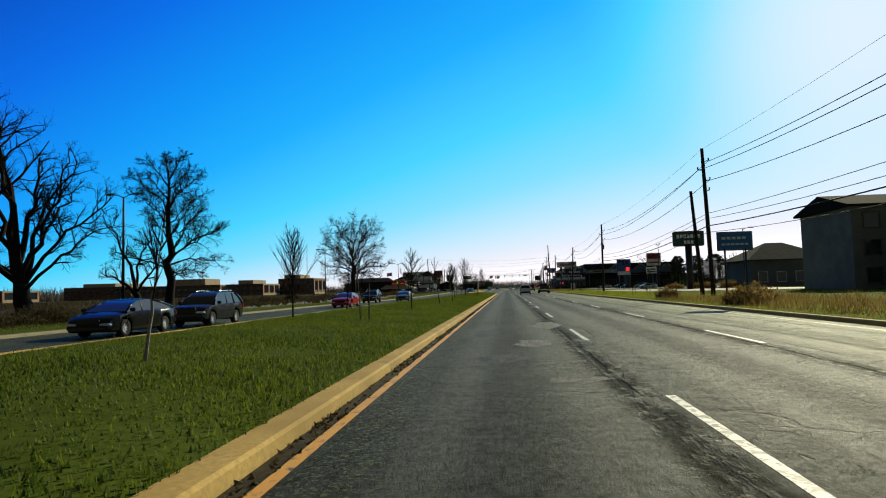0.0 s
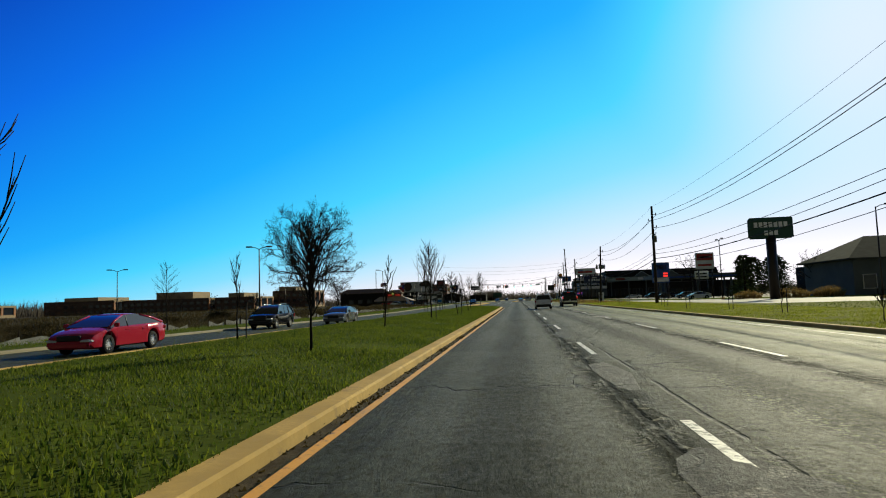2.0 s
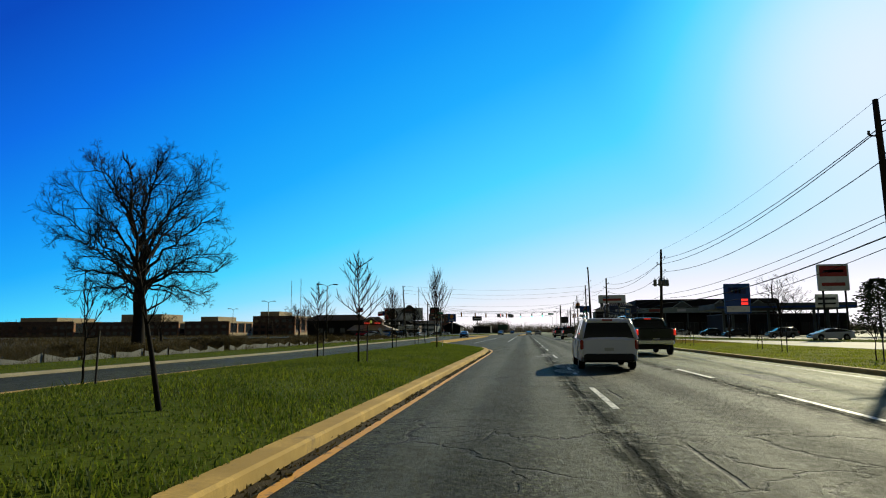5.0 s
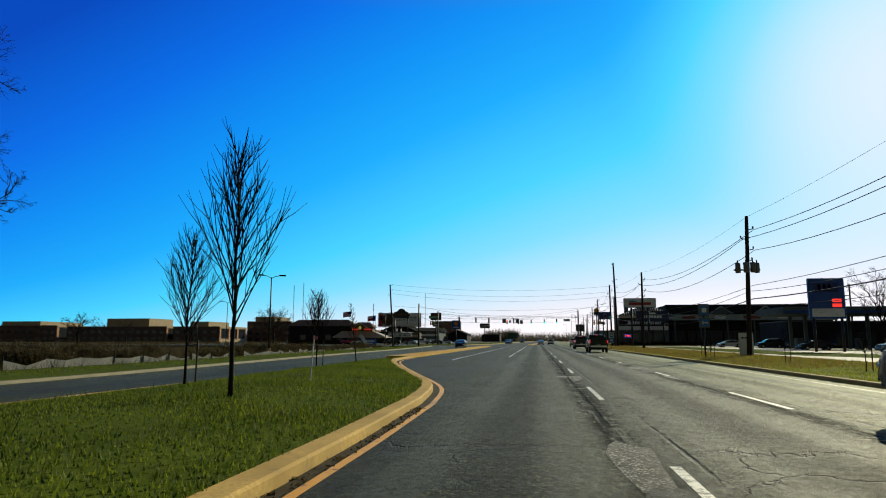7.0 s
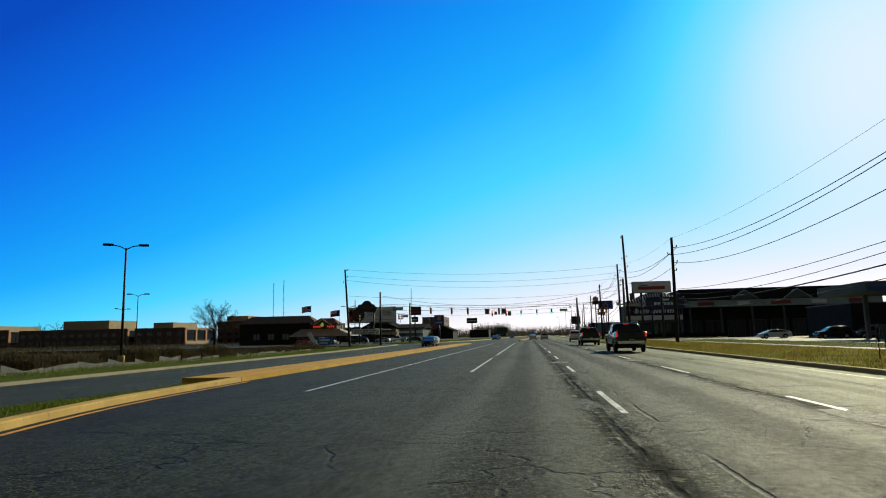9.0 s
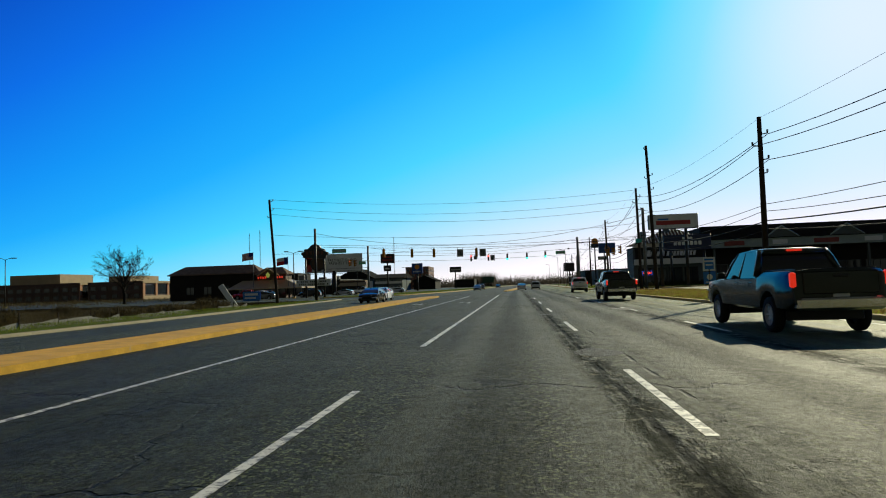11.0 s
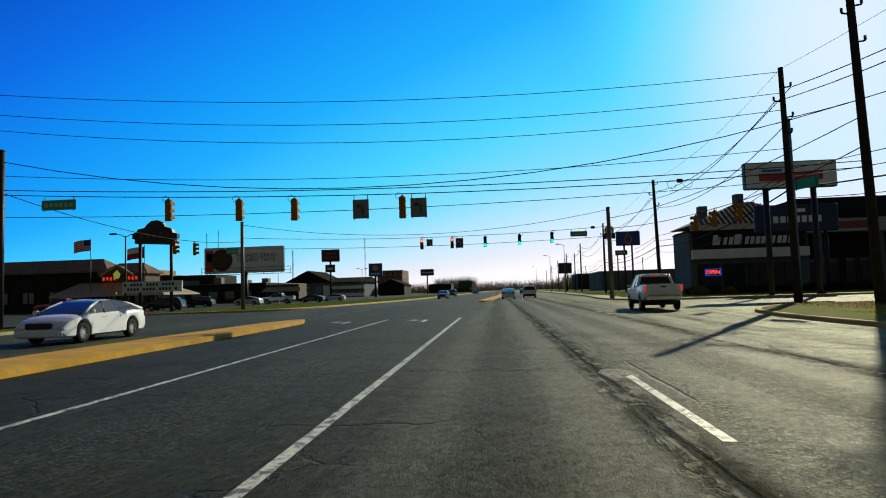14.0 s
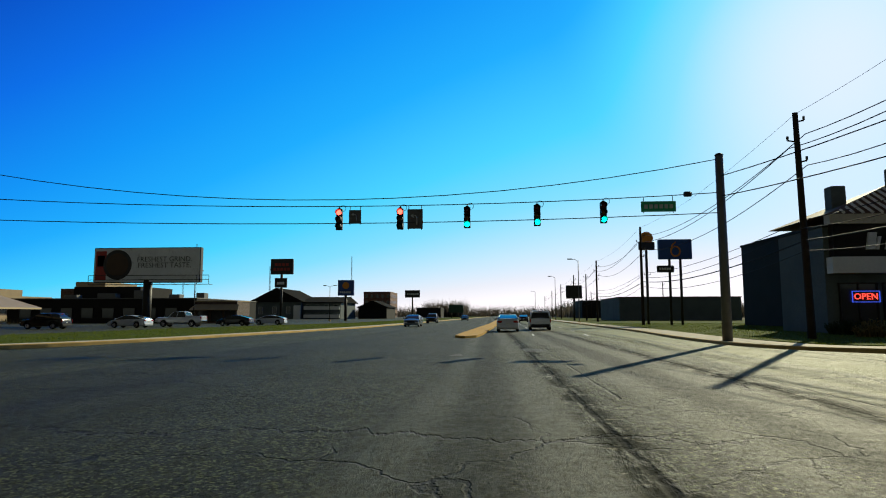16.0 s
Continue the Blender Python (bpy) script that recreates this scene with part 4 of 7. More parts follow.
street_lamp(-35.0, 283, 6.6, "dark floodlight post beside the billboard", 2, 80, 0.06)
street_lamp(33.0, 92.0, 8.6, "dark car park lamp with one floodlight", 1, 0, 0.09)
street_lamp(48.0, 205.0, 8.2, "dark car park lamp with twin floodlights", 2, 0, 0.08)
for y in (300, 340, 420):
    street_lamp(12.5 + 0.02 * y - 6, y, 9.0, "slim grey street lamp beside the far road", 1, 180, 0.08, M_STEEL)

# ---- trees ----
def crown_tree(x, y, label, seed, split, r, limbs, twigs=(11, 7, 4), fine=1.0):
    """A leafless tree whose limbs reach given ends; limbs: (start height, dx, dy, end height, thickness)."""
    rng = random.Random(seed)
    t = thing("bare_tree", label, "tree", "bare trees", pose(x, y, 0))
    trunk, crown = Shape(), Shape()
    top = max(l[0] for l in limbs)

    def wob(k):
        return Vector((rng.uniform(-1, 1), rng.uniform(-1, 1), rng.uniform(-1, 1))) * k

    stem = [Vector((0, 0, -0.3)), Vector((0, 0, 0.3))] + [Vector((0, 0, split * k / 4)) + wob(0.09) * k for k in range(1, 5)]
    if top > split:
        stem += [Vector((0, 0, split + (top - split) * k / 4)) + wob(0.22) for k in range(1, 5)]
    zs = [q.z for q in stem]
    trunk.tube(stem, [r * 1.55, r * 1.2] + [r * (1.02 - 0.06 * k) for k in range(4)] + [r * 0.8 * (1 - 0.2 * k) for k in range(1, 5)][:len(stem) - 6], 10)

    def stem_at(z):
        for q, w in zip(stem, stem[1:]):
            if z <= w.z:
                return q.lerp(w, (z - q.z) / max(1e-6, w.z - q.z))
        return stem[-1]

    def along(pts, k):
        f = k * (len(pts) - 1)
        i = min(len(pts) - 2, int(f))
        return pts[i].lerp(pts[i + 1], f - i), (pts[i + 1] - pts[i]).normalized()

    def branch(p, d, length, r0, level):
        n = 4 if level < 3 else 2
        pts = [p]
        for k in range(n):
            d = (d + wob(0.3) + Vector((0, 0, 0.08))).normalized()
            pts.append(pts[-1] + d * (length / n))
        crown.tube(pts, [max(0.008, r0 * (1 - 0.72 * k / n)) for k in range(n + 1)], 5 if level < 2 else 3, False)
        if level >= 3:
            return
        for c in range(twigs[level]):
            k = rng.uniform(0.18, 1.0)
            q, e = along(pts, k)
            side = e.cross(wob(1.0)).normalized()
            a = rng.uniform(0.5, 1.15)
            branch(q, (e * math.cos(a) + side * math.sin(a)).normalized(), length * rng.uniform(0.34, 0.62) * (1.15 - 0.5 * k), r0 * 0.5 * (1.1 - 0.5 * k), level + 1)

    for z0, dx, dy, z1, th in limbs:
        p0, p3 = stem_at(z0), Vector((dx, dy, z1))
        ln = (p3 - p0).length
        p1 = p0 + Vector((dx * 0.22, dy * 0.22, max(0.22 * ln, (z1 - z0) * 0.4)))
        p2 = p0.lerp(p3, 0.66) + Vector((0, 0, 0.1 * ln))
        pts = []
        for k in range(10):
            u = k / 9
            pts.append((1 - u) ** 3 * p0 + 3 * u * (1 - u) ** 2 * p1 + 3 * u * u * (1 - u) * p2 + u ** 3 * p3 + wob(0.028 * ln * (0 < k)))
        trunk.tube(pts, [th * (1 - 0.86 * (k / 9) ** 0.8) for k in range(10)], 7, False)
        for c in range(twigs[0]):
            k = 0.34 + 0.66 * (c + rng.random()) / twigs[0]
            q, e = along(pts, k)
            side = (e.cross(wob(1.0))).normalized()
            a = rng.uniform(0.45, 1.1)
            branch(q, (e * math.cos(a) + side * math.sin(a)).normalized(), ln * rng.uniform(0.22, 0.42) * (1.2 - 0.6 * k) * fine, th * 0.36 * (1.15 - 0.8 * k) + 0.012, 1)
    part("trunk", trunk, M_BARK, t, smooth=True)
    part("crown", crown, M_BARK, t, "leafless twigs", True)
    return t


def fan(seed, n, z0, z1, rx, zc, rz, th, low_end=-0.6):
    """Limb ends spread evenly over a rounded crown."""
    rng = random.Random(seed)
    out = []
    for k in range(n):
        e = low_end + (0.98 - low_end) * (k + 0.5) / n
        a = k * 2.39996 + rng.uniform(-0.3, 0.3)
        c = math.sqrt(max(0.0, 1 - e * e))
        q = rng.uniform(0.84, 1.0)
        out.append((z0 + (z1 - z0) * max(0.0, (e - low_end) / (1 - low_end)) ** 1.3, rx * c * math.cos(a) * q, rx * c * math.sin(a) * q, zc + rz * e * q, th * rng.uniform(0.7, 1.1)))
    return out


crown_tree(-29.05, 118.4, "large dark leafless tree with a broad rounded crown", 11, 5.6, 0.45,
           fan(3, 20, 4.4, 8.6, 6.8, 10.3, 6.0, 0.14, -0.62) + [(4.6, -6.9, 1.0, 6.4, 0.17), (4.5, 6.9, -1.0, 6.0, 0.17), (4.4, 2.5, -6.0, 4.6, 0.13), (4.4, 4.9, 1.0, 4.2, 0.11), (4.3, -5.0, -1.0, 4.6, 0.12), (4.5, 3.4, 1.5, 3.6, 0.08), (4.5, -3.0, 0.5, 3.6, 0.08)], (14, 8, 5), 1.0)
crown_tree(-33.5, 41.0, "old dark leafless tree with several steep limbs", 23, 2.6, 0.6,
           [(2.0, -4.0, 0.8, 16.2, 0.34), (2.3, -1.6, -1.2, 16.0, 0.27), (2.5, 0.9, 0.5, 11.4, 0.3), (2.3, 2.4, 1.0, 11.0, 0.24), (2.2, 4.3, -0.6, 10.6, 0.22), (2.0, 6.2, 0.6, 8.4, 0.2), (1.9, 7.0, -0.5, 6.4, 0.16),
            (2.4, 0.8, 5.0, 10.0, 0.2), (2.1, -6.0, 2.0, 12.0, 0.3), (1.9, -7.2, -2.2, 8.4, 0.26), (1.9, -6.5, 3.0, 5.6, 0.2)], (12, 7, 4), 0.75)
crown_tree(-27.0, 48.4, "tall dark leafless tree with a narrow crown and low side limbs", 5, 5.0, 0.34,
           fan(7, 15, 6.0, 11.5, 3.2, 10.2, 3.3, 0.1, -0.55) + [(4.0, 4.0, -0.5, 6.2, 0.12), (3.6, 3.8, 1.2, 4.2, 0.1), (4.2, 3.2, 2.8, 7.0, 0.1), (4.4, 3.4, -2.5, 7.4, 0.1), (3.8, -3.2, 1.0, 6.0, 0.1), (3.4, -3.6, -2.0, 4.4, 0.1), (5.0, -2.8, 2.0, 8.2, 0.09), (2.6, 2.4, -2.2, 3.0, 0.08), (4.6, 2.6, 0.4, 8.6, 0.1), (3.0, 2.8, 0.4, 3.2, 0.08)], (12, 8, 5), 1.1)
crown_tree(-30.2, 49.0, "low broken leafless tree with drooping limbs beside the tall one", 8, 1.8, 0.3,
           [(1.5, -3.5, 0.5, 3.4, 0.16), (1.7, -1.8, -0.6, 7.6, 0.18), (1.6, -3.0, 1.5, 1.8, 0.12), (1.7, 2.2, 0.4, 4.4, 0.16), (1.8, 0.4, 1.2, 7.0, 0.14)], (8, 6, 4))
crown_tree(37.4, 171.7, "open leafless tree beside the shops", 71, 2.4, 0.16, fan(12, 12, 2.2, 5.0, 3.3, 6.2, 3.6, 0.07, -0.2), (6, 5, 3))
crown_tree(-58.4, 233.5, "broad rounded leafless tree before the restaurant", 9, 2.2, 0.24, fan(9, 18, 2.0, 4.4, 4.4, 6.0, 3.0, 0.1, -0.6), (9, 6, 4))
crown_tree(-62, 176, "small rounded leafless tree in the field", 10, 2.0, 0.18, fan(10, 12, 1.8, 3.2, 2.6, 3.4, 1.8, 0.07, -0.4), (6, 5, 3))
for k, (x, y, h) in enumerate(((-120, 270, 7.6), (-150, 300, 8.0), (-200, 330, 9.2), (-105, 330, 7.6), (52, 150, 7.3), (47, 190, 8.6), (44, 130, 7.4), (-78, 300, 7.6))):
    crown_tree(x, y, "leafless tree standing far off", 40 + k, h * 0.3, 0.2, fan(60 + k, 10, h * 0.28, h * 0.6, h * 0.4, h * 0.62, h * 0.38, 0.08, -0.3), (5, 4, 3))


def young_tree(x, y, h, seed, label, style="upright", stake=True, lean=(0.0, 0.0), pale=False):
    rng = random.Random(seed)
    t = thing("young_tree", label, "young tree", "young median trees", pose(x, y, 0.1 if x > 0 else (float(lawn_z(x, y)) if x > -13 else low(y) + 0.05)), plan=False)
    trunk = Shape()
    n = 9
    pts = [Vector((lean[0] * (k / n) + rng.uniform(-1, 1) * 0.02 * k / 3, lean[1] * (k / n) + rng.uniform(-1, 1) * 0.02 * k / 3, h * k / n)) for k in range(n + 1)]
    r0 = 0.016 + 0.007 * h
    trunk.tube(pts, [r0 * (1 - 0.85 * k / n) for k in range(n + 1)], 7)
    part("trunk", trunk, M_BARKL if pale else M_BARK, t, smooth=True)
    crown = Shape()
    # how steeply limbs rise, how many, how long against the height, and where the lowest springs
    rising, count, reach, lowest = {"upright": (1.9, 34, 0.5, 0.26), "open": (0.8, 24, 0.36, 0.34), "bare": (2.4, 6, 0.36, 0.4), "stubby": (0.7, 34, 0.13, 0.3), "forked": (2.2, 7, 0.18, 0.62)}[style]
    if style == "forked":
        for dx, dy, k0, k1 in ((0.45, 0.1, 0.55, 1.0), (0.3, -0.1, 0.72, 0.9)):
            p = pts[int(k0 * n)]
            stem = [p, p + Vector((dx * 0.45, dy * 0.5, h * (k1 - k0) * 0.35)), p + Vector((dx * 0.6, dy, h * (k1 - k0) * 0.7)), p + Vector((dx, dy, h * (k1 - k0)))]
            crown.tube(stem, [r0 * 0.55, r0 * 0.5, r0 * 0.42, r0 * 0.25], 6)
    for i in range(count):
        k = lowest + (0.96 - lowest) * (i + rng.random()) / count
        p = pts[int(k * n)].lerp(pts[min(n, int(k * n) + 1)], k * n - int(k * n))
        a = i * 2.4 + rng.uniform(-0.4, 0.4)
        d = Vector((math.cos(a), math.sin(a), rising * rng.uniform(0.7, 1.3))).normalized()
        ln = h * reach * (1.18 - k) * rng.uniform(0.75, 1.2) + (0.2 if style != "stubby" else 0.05)
        q = [p]
        for m in range(5):
            d = (d + Vector((rng.uniform(-1, 1), rng.uniform(-1, 1), rng.uniform(0, 0.9))) * 0.12).normalized()
            q.append(q[-1] + d * ln / 5)
        crown.tube(q, [0.017, 0.014, 0.012, 0.01, 0.008, 0.004], 4)
        for m in (1, 2, 3, 4):
            for _ in range(1 if style in ("stubby", "forked") else 2):
                e = (d + Vector((rng.uniform(-1, 1), rng.uniform(-1, 1), rng.uniform(-0.1, 0.9))) * 0.62).normalized()
                crown.tube([q[m], q[m] + e * ln * 0.2, q[m] + e * ln * 0.36 + Vector((0, 0, 0.05))], [0.009, 0.007, 0.004], 3)
    part("crown", crown, M_BARK, t, "thin leafless twigs", True)
    if stake:
        s = Shape()
        s.tube([(0.28, 0.05, -0.1), (0.3, 0.05, 1.25)], 0.025, 6)
        part("stake", s, M_BRONZE, t)
        s = Shape()
        s.tube([(0, 0, 1.1), (0.3, 0.05, 1.12)], 0.012, 4)
        part("tie", s, M_WIRE, t)
    return t


L1 = "young leafless tree with thin rising twigs in the grass median"
young_tree(-5.55, 9.2, 2.25, 1, "young leaning tree with a pale crooked trunk in the grass", "bare", False, (0.2, 0.2), True)
young_tree(-5.1, 21.6, 2.4, 2, "young leafless tree with a sparse crooked top in the grass", "bare", True, (-0.15, 0), True)
young_tree(-5.1, 33.4, 3.0, 3, L1, "open", False)
young_tree(-4.6, 42.8, 2.95, 4, "young leaning tree with few bare twigs in the grass", "bare", False, (-0.4, 0))
young_tree(-4.5, 51.5, 2.7, 21, "young low tree with a straight dark trunk in the grass", "upright", False)
young_tree(-5.3, 63.3, 2.75, 22, "young forked tree with two bare crooked stems in the grass", "forked", False, (0.2, 0))
young_tree(-4.98, 75.2, 4.2, 5, "young dense leafless tree with upright twigs in the median", "upright", True)
young_tree(-4.3, 85.0, 3.0, 6, "young leaning tree with thin open twigs beside a tall stake", "open", True, (-0.5, 0))
young_tree(-4.5, 98.2, 3.6, 7, "young leaning leafless tree with short stubby twigs", "stubby", False, (-0.75, 0.1))
young_tree(-5.3, 111.5, 3.6, 8, L1, "open")
young_tree(-5.2, 130.3, 4.6, 9, L1, "upright", False)
young_tree(-9.25, 26.6, 3.6, 10, L1, "upright", False)
young_tree(-10.0, 38.7, 3.95, 11, L1, "stubby", True, (0.35, 0))
young_tree(-9.05, 57.6, 2.6, 12, L1, "bare")
young_tree(-9.8, 84.0, 3.0, 13, L1, "bare", True, (0.4, 0))
young_tree(-9.5, 103.4, 2.2, 14, L1, "bare")
young_tree(-9.6, 120.0, 3.4, 15, L1, "open")
young_tree(-9.2, 135.6, 4.0, 16, L1, "upright")
young_tree(-9.55, 147.2, 3.2, 18, L1, "upright")
young_tree(-9.75, 154.4, 3.4, 19, "young leaning leafless tree at the median's narrow end", "stubby", False, (-0.35, 0))
young_tree(-34.5, 97.0, 6.2, 20, "young open leafless tree beside the far carriageway", "open", False)
for k in range(14):
    young_tree(13.2 + 0.7 * (k % 3), 62 + 8.6 * k + (k * 37 % 5), 1.0 + 0.25 * (k % 4), 60 + k, "short staked sapling in the roadside verge", "bare", True)
t = thing("marker_stake", "thin white marker stake with a pink ribbon in the grass", "stake", m=pose(-5.5, 135.3, 0.25, 0, 3, 0), plan=False)
s = Shape()
s.tube([(0, 0, -0.1), (0.02, 0, 1.25)], 0.018, 6)
part("stake", s, mat("white_stake", (0.6, 0.58, 0.55), 0.7), t)
s = Shape()
s.box(0.05, 0, 1.15, 0.12, 0.01, 0.08)
part("ribbon", s, mat("pink_ribbon", (0.5, 0.1, 0.15), 0.7), t)


def evergreen(x, y, h, r, seed, label, round_top=0.75):
    rng = random.Random(seed)
    t = thing("evergreen_tree", label, "evergreen tree", "evergreens", pose(x, y, 0))
    s = Shape()
    s.tube([(0, 0, -0.2), (0, 0, h * 0.5), (0, 0, h * 0.97)], [0.22, 0.14, 0.03], 8)
    part("trunk", s, M_BARK, t, smooth=True)
    c = Shape()
    for i in range(int(1100 * max(1.0, r * h / 16))):
        k = rng.random() ** 0.8
        rr = r * (1 - k) ** round_top * rng.uniform(0.35, 1.05) * (0.8 + 0.3 * math.sin(7 * k + 3 * rng.random()))
        a = rng.uniform(0, 2 * math.pi)
        p = Vector((rr * math.cos(a), rr * math.sin(a), h * (0.12 + 0.86 * k) - 0.15 * rr))
        d = Vector((math.cos(a) + rng.uniform(-0.5, 0.5), math.sin(a) + rng.uniform(-0.5, 0.5), rng.uniform(-0.5, 0.4))).normalized()
        w = d.cross(Vector((rng.uniform(-0.3, 0.3), 0, 1))).normalized() * 0.13
        ln = rng.uniform(0.35, 0.7)
        c.add([p - w, p + d * ln, p + w, p + d * ln * 0.4 + Vector((0, 0, 0.14))], [(0, 1, 3), (3, 1, 2)])
    part("crown", c, M_EVER, t, "dense dark needles")
    return t


M_EVER = leafy("dark_needles", (0.012, 0.022, 0.008), (0.04, 0.055, 0.015))
evergreen(47.5, 165, 8.2, 4.2, 1, "dark green broad evergreen tree beside the car park", 0.45)
evergreen(53.0, 168, 8.6, 4.6, 2, "dark green broad evergreen tree beside the car park", 0.45)
evergreen(33.4, 128, 6.6, 2.3, 6, "dark green evergreen behind the inn sign", 0.5)
evergreen(33.6, 56.5, 5.4, 2.0, 7, "dark bushy evergreen before the inn", 0.45)
evergreen(37.0, 55.8, 6.2, 2.4, 8, "dark bushy evergreen before the inn", 0.45)
evergreen(27.5, 266, 6.5, 2.0, 3, "dark evergreen tree beside the tyre shop")


def shrub(x, y, w, d, h, seed, material, label, z=0.05, plan=False):
    rng = random.Random(seed)
    t = thing("shrub", label, "shrub", "shrubs", pose(x, y, z), plan=plan)
    c = Shape()
    for i in range(int(260 * max(1.0, w * d / 2.5) ** 0.6)):
        a, k = rng.uniform(0, 2 * math.pi), rng.random() ** 0.5
        p = Vector((w / 2 * k * math.cos(a), d / 2 * k * math.sin(a), 0))
        top = h * (1 - 0.45 * k * k) * rng.uniform(0.65, 1.1)
        e = p * 1.25 + Vector((rng.uniform(-0.12, 0.12), rng.uniform(-0.12, 0.12), top))
        wv = Vector((math.cos(a * 3), math.sin(a * 3), 0)) * 0.035
        c.add([p - wv, p + wv, e], [(0, 1, 2)])
        for q in range(2):
            m = p.lerp(e, rng.uniform(0.5, 0.95))
            n2 = Vector((rng.uniform(-1, 1), rng.uniform(-1, 1), rng.uniform(-0.3, 1))).normalized()
            w2 = n2.cross(Vector((rng.random(), rng.random(), rng.random()))).normalized() * 0.05
            c.add([m - w2, m + n2 * 0.16, m + w2], [(0, 1, 2)])
    part("foliage", c, material, t)
    return t


for k, (x, y, w, d, h) in enumerate(((12.9, 36, 2.0, 2.4, 1.1), (14.4, 39, 2.2, 2.2, 1.3), (13.6, 56, 1.8, 1.6, 1.0), (41.5, 139.5, 5.0, 2.4, 1.6), (36.5, 143, 3.6, 2.2, 1.4), (46.5, 138.5, 4, 2.4, 1.7),
                                     (21.8, 297, 1.8, 1.5, 1.1), (24.4, 296, 1.4, 1.4, 0.9))):
    shrub(x, y, w, d, h, 200 + k, M_STRAW, "dry straw-coloured ornamental grass clump")
rng = random.Random(31)
for k in range(46):
    y = 40 + 4.7 * k + rng.uniform(-2, 2)
    shrub(-31 - rng.random() ** 1.5 * 22, y, rng.uniform(2.5, 6.0), rng.uniform(1.5, 3.0), rng.uniform(0.9, 1.9), 300 + k, M_DRY, "dark leafless brush in the open field", -0.46)
for k in range(9):
    shrub(23 + 2.6 * k, 301.5 + 0.1 * k, 2.6, 1.7, 1.1, 220 + k, M_EVER, "low dark green hedge shrub by the shop front")


# ---- grass ----
def blades(name, label, n, area, h, seed, material, inside=None, lean=0.5, width=0.012, z=0.1, clump=1.0):
    """One sheet of loose blades over a stretch of ground, denser in tufts."""
    rs = np.random.RandomState(seed)
    x = rs.uniform(area[0], area[1], n)
    y = area[2] + (area[3] - area[2]) * rs.uniform(0, 1, n)
    wave = 0.5 + 0.25 * (np.sin(x * 1.7 + np.sin(y * 0.9) * 2) + np.sin(y * 1.3 + x * 0.6))
    keep = rs.uniform(0, 1, n) < 0.35 + 0.65 * wave ** clump
    if inside is not None:
        keep &= inside(x, y)
    x, y = x[keep], y[keep]
    n = len(x)
    hh = h * rs.uniform(0.45, 1.25, n) * (0.7 + 0.6 * wave[keep])
    a = rs.uniform(0, 2 * np.pi, n)
    b = rs.uniform(0, 2 * np.pi, n)
    w = width * rs.uniform(0.7, 1.5, n)
    v = np.zeros((n, 3, 3))
    z = z(x, y) if callable(z) else np.full(n, z)
    v[:, 0] = np.stack([x - w * np.cos(a), y - w * np.sin(a), z], 1)
    v[:, 1] = np.stack([x + w * np.cos(a), y + w * np.sin(a), z], 1)
    k = lean * rs.uniform(0.2, 1.2, n) * hh
    v[:, 2] = np.stack([x + k * np.cos(b), y + k * np.sin(b), z + hh], 1)
    me = bpy.data.meshes.new(name)
    me.vertices.add(3 * n)
    me.vertices.foreach_set("co", v.reshape(-1))
    me.loops.add(3 * n)
    me.loops.foreach_set("vertex_index", np.arange(3 * n, dtype=np.int32))
    me.polygons.add(n)
    me.polygons.foreach_set("loop_start", np.arange(0, 3 * n, 3, dtype=np.int32))
    me.update()
    me.validate()
    ob = part(name, me, material)
    return tagged(ob, label, "grass", kind="stuff")


def inside_median(x, y):
    return (x < np.interp(y, [p[1] for p in med_e], [p[0] - 0.3 for p in med_e])) & (x > np.interp(y, [p[0] for p in MED_W], [p[1] + 0.3 for p in MED_W]))


blades("grass", "uneven green grass of the median with paler tufts", 900000, (-13.2, -2.25, 0, 165), 0.06, 1, M_GRASS, inside_median, width=0.011, z=lawn_z)
blades("grass", "tall ragged grass tufts in the median", 7000, (-13.2, -2.3, 4, 165), 0.19, 2, M_GRASS, inside_median, 0.7, 0.012, lawn_z, 4.0)
blades("grass", "sunlit green grass of the roadside verge", 300000, (10.65, 20, 8, 252), 0.065, 3, M_SUNGRASS, lambda x, y: (y < 246) | (x > 13), width=0.016, z=0.1)
blades("grass", "yellowed rough grass along the verge", 45000, (10.65, 19.5, 150, 260), 0.16, 4, M_STRAW, lambda x, y: (y < 246) | (x > 14.5), 0.8, 0.014, 0.1)
blades("weeds", "straw-coloured weeds and brush in the roadside verge", 14000, (11.5, 21, 14, 52), 0.45, 41, M_STRAW, None, 0.6, 0.014, 0.1, 4.0)
blades("grass", "green grass beyond the verge before the inn", 80000, (20, 78, 20, 96), 0.1, 5, M_GRASS, lambda x, y: x < np.interp(y, [70, 100], [80, 24]), width=0.02, z=0.1)
blades("grass", "green grass strip beside the far carriageway", 80000, (-27.3, -20.6, 10, 256), 0.1, 6, M_GRASS, lambda x, y: (x < np.interp(y, [215, 252, 262], [-20.6, -22.3, -23.6])), 0.5, 0.016, lambda x, y: np.interp(y, [p[0] for p in FAR_SIDE], [p[1] for p in FAR_SIDE]) + 0.04)
blades("weeds", "brown dry weeds and brush of the open field", 120000, (-75, -26.5, 20, 254), 0.45, 7, M_DRY, None, 1.1, 0.014, -0.46, 3.0)
blades("brush", "dark leafless brush and tall weeds in clumps along the field", 150000, (-60, -27.5, 20, 254), 0.85, 71, M_DRY, None, 1.3, 0.01, -0.46, 6.0)
blades("weeds", "brown dry weeds and brush far across the field", 50000, (-190, -75, 30, 420), 1.1, 8, M_DRY, None, 0.5, 0.06, -0.46, 2.0)
blades("grass", "mown green grass at the street corner", 50000, (13.8, 40, 286, 360), 0.08, 9, M_GRASS, None, 0.5, 0.018, 0.09)
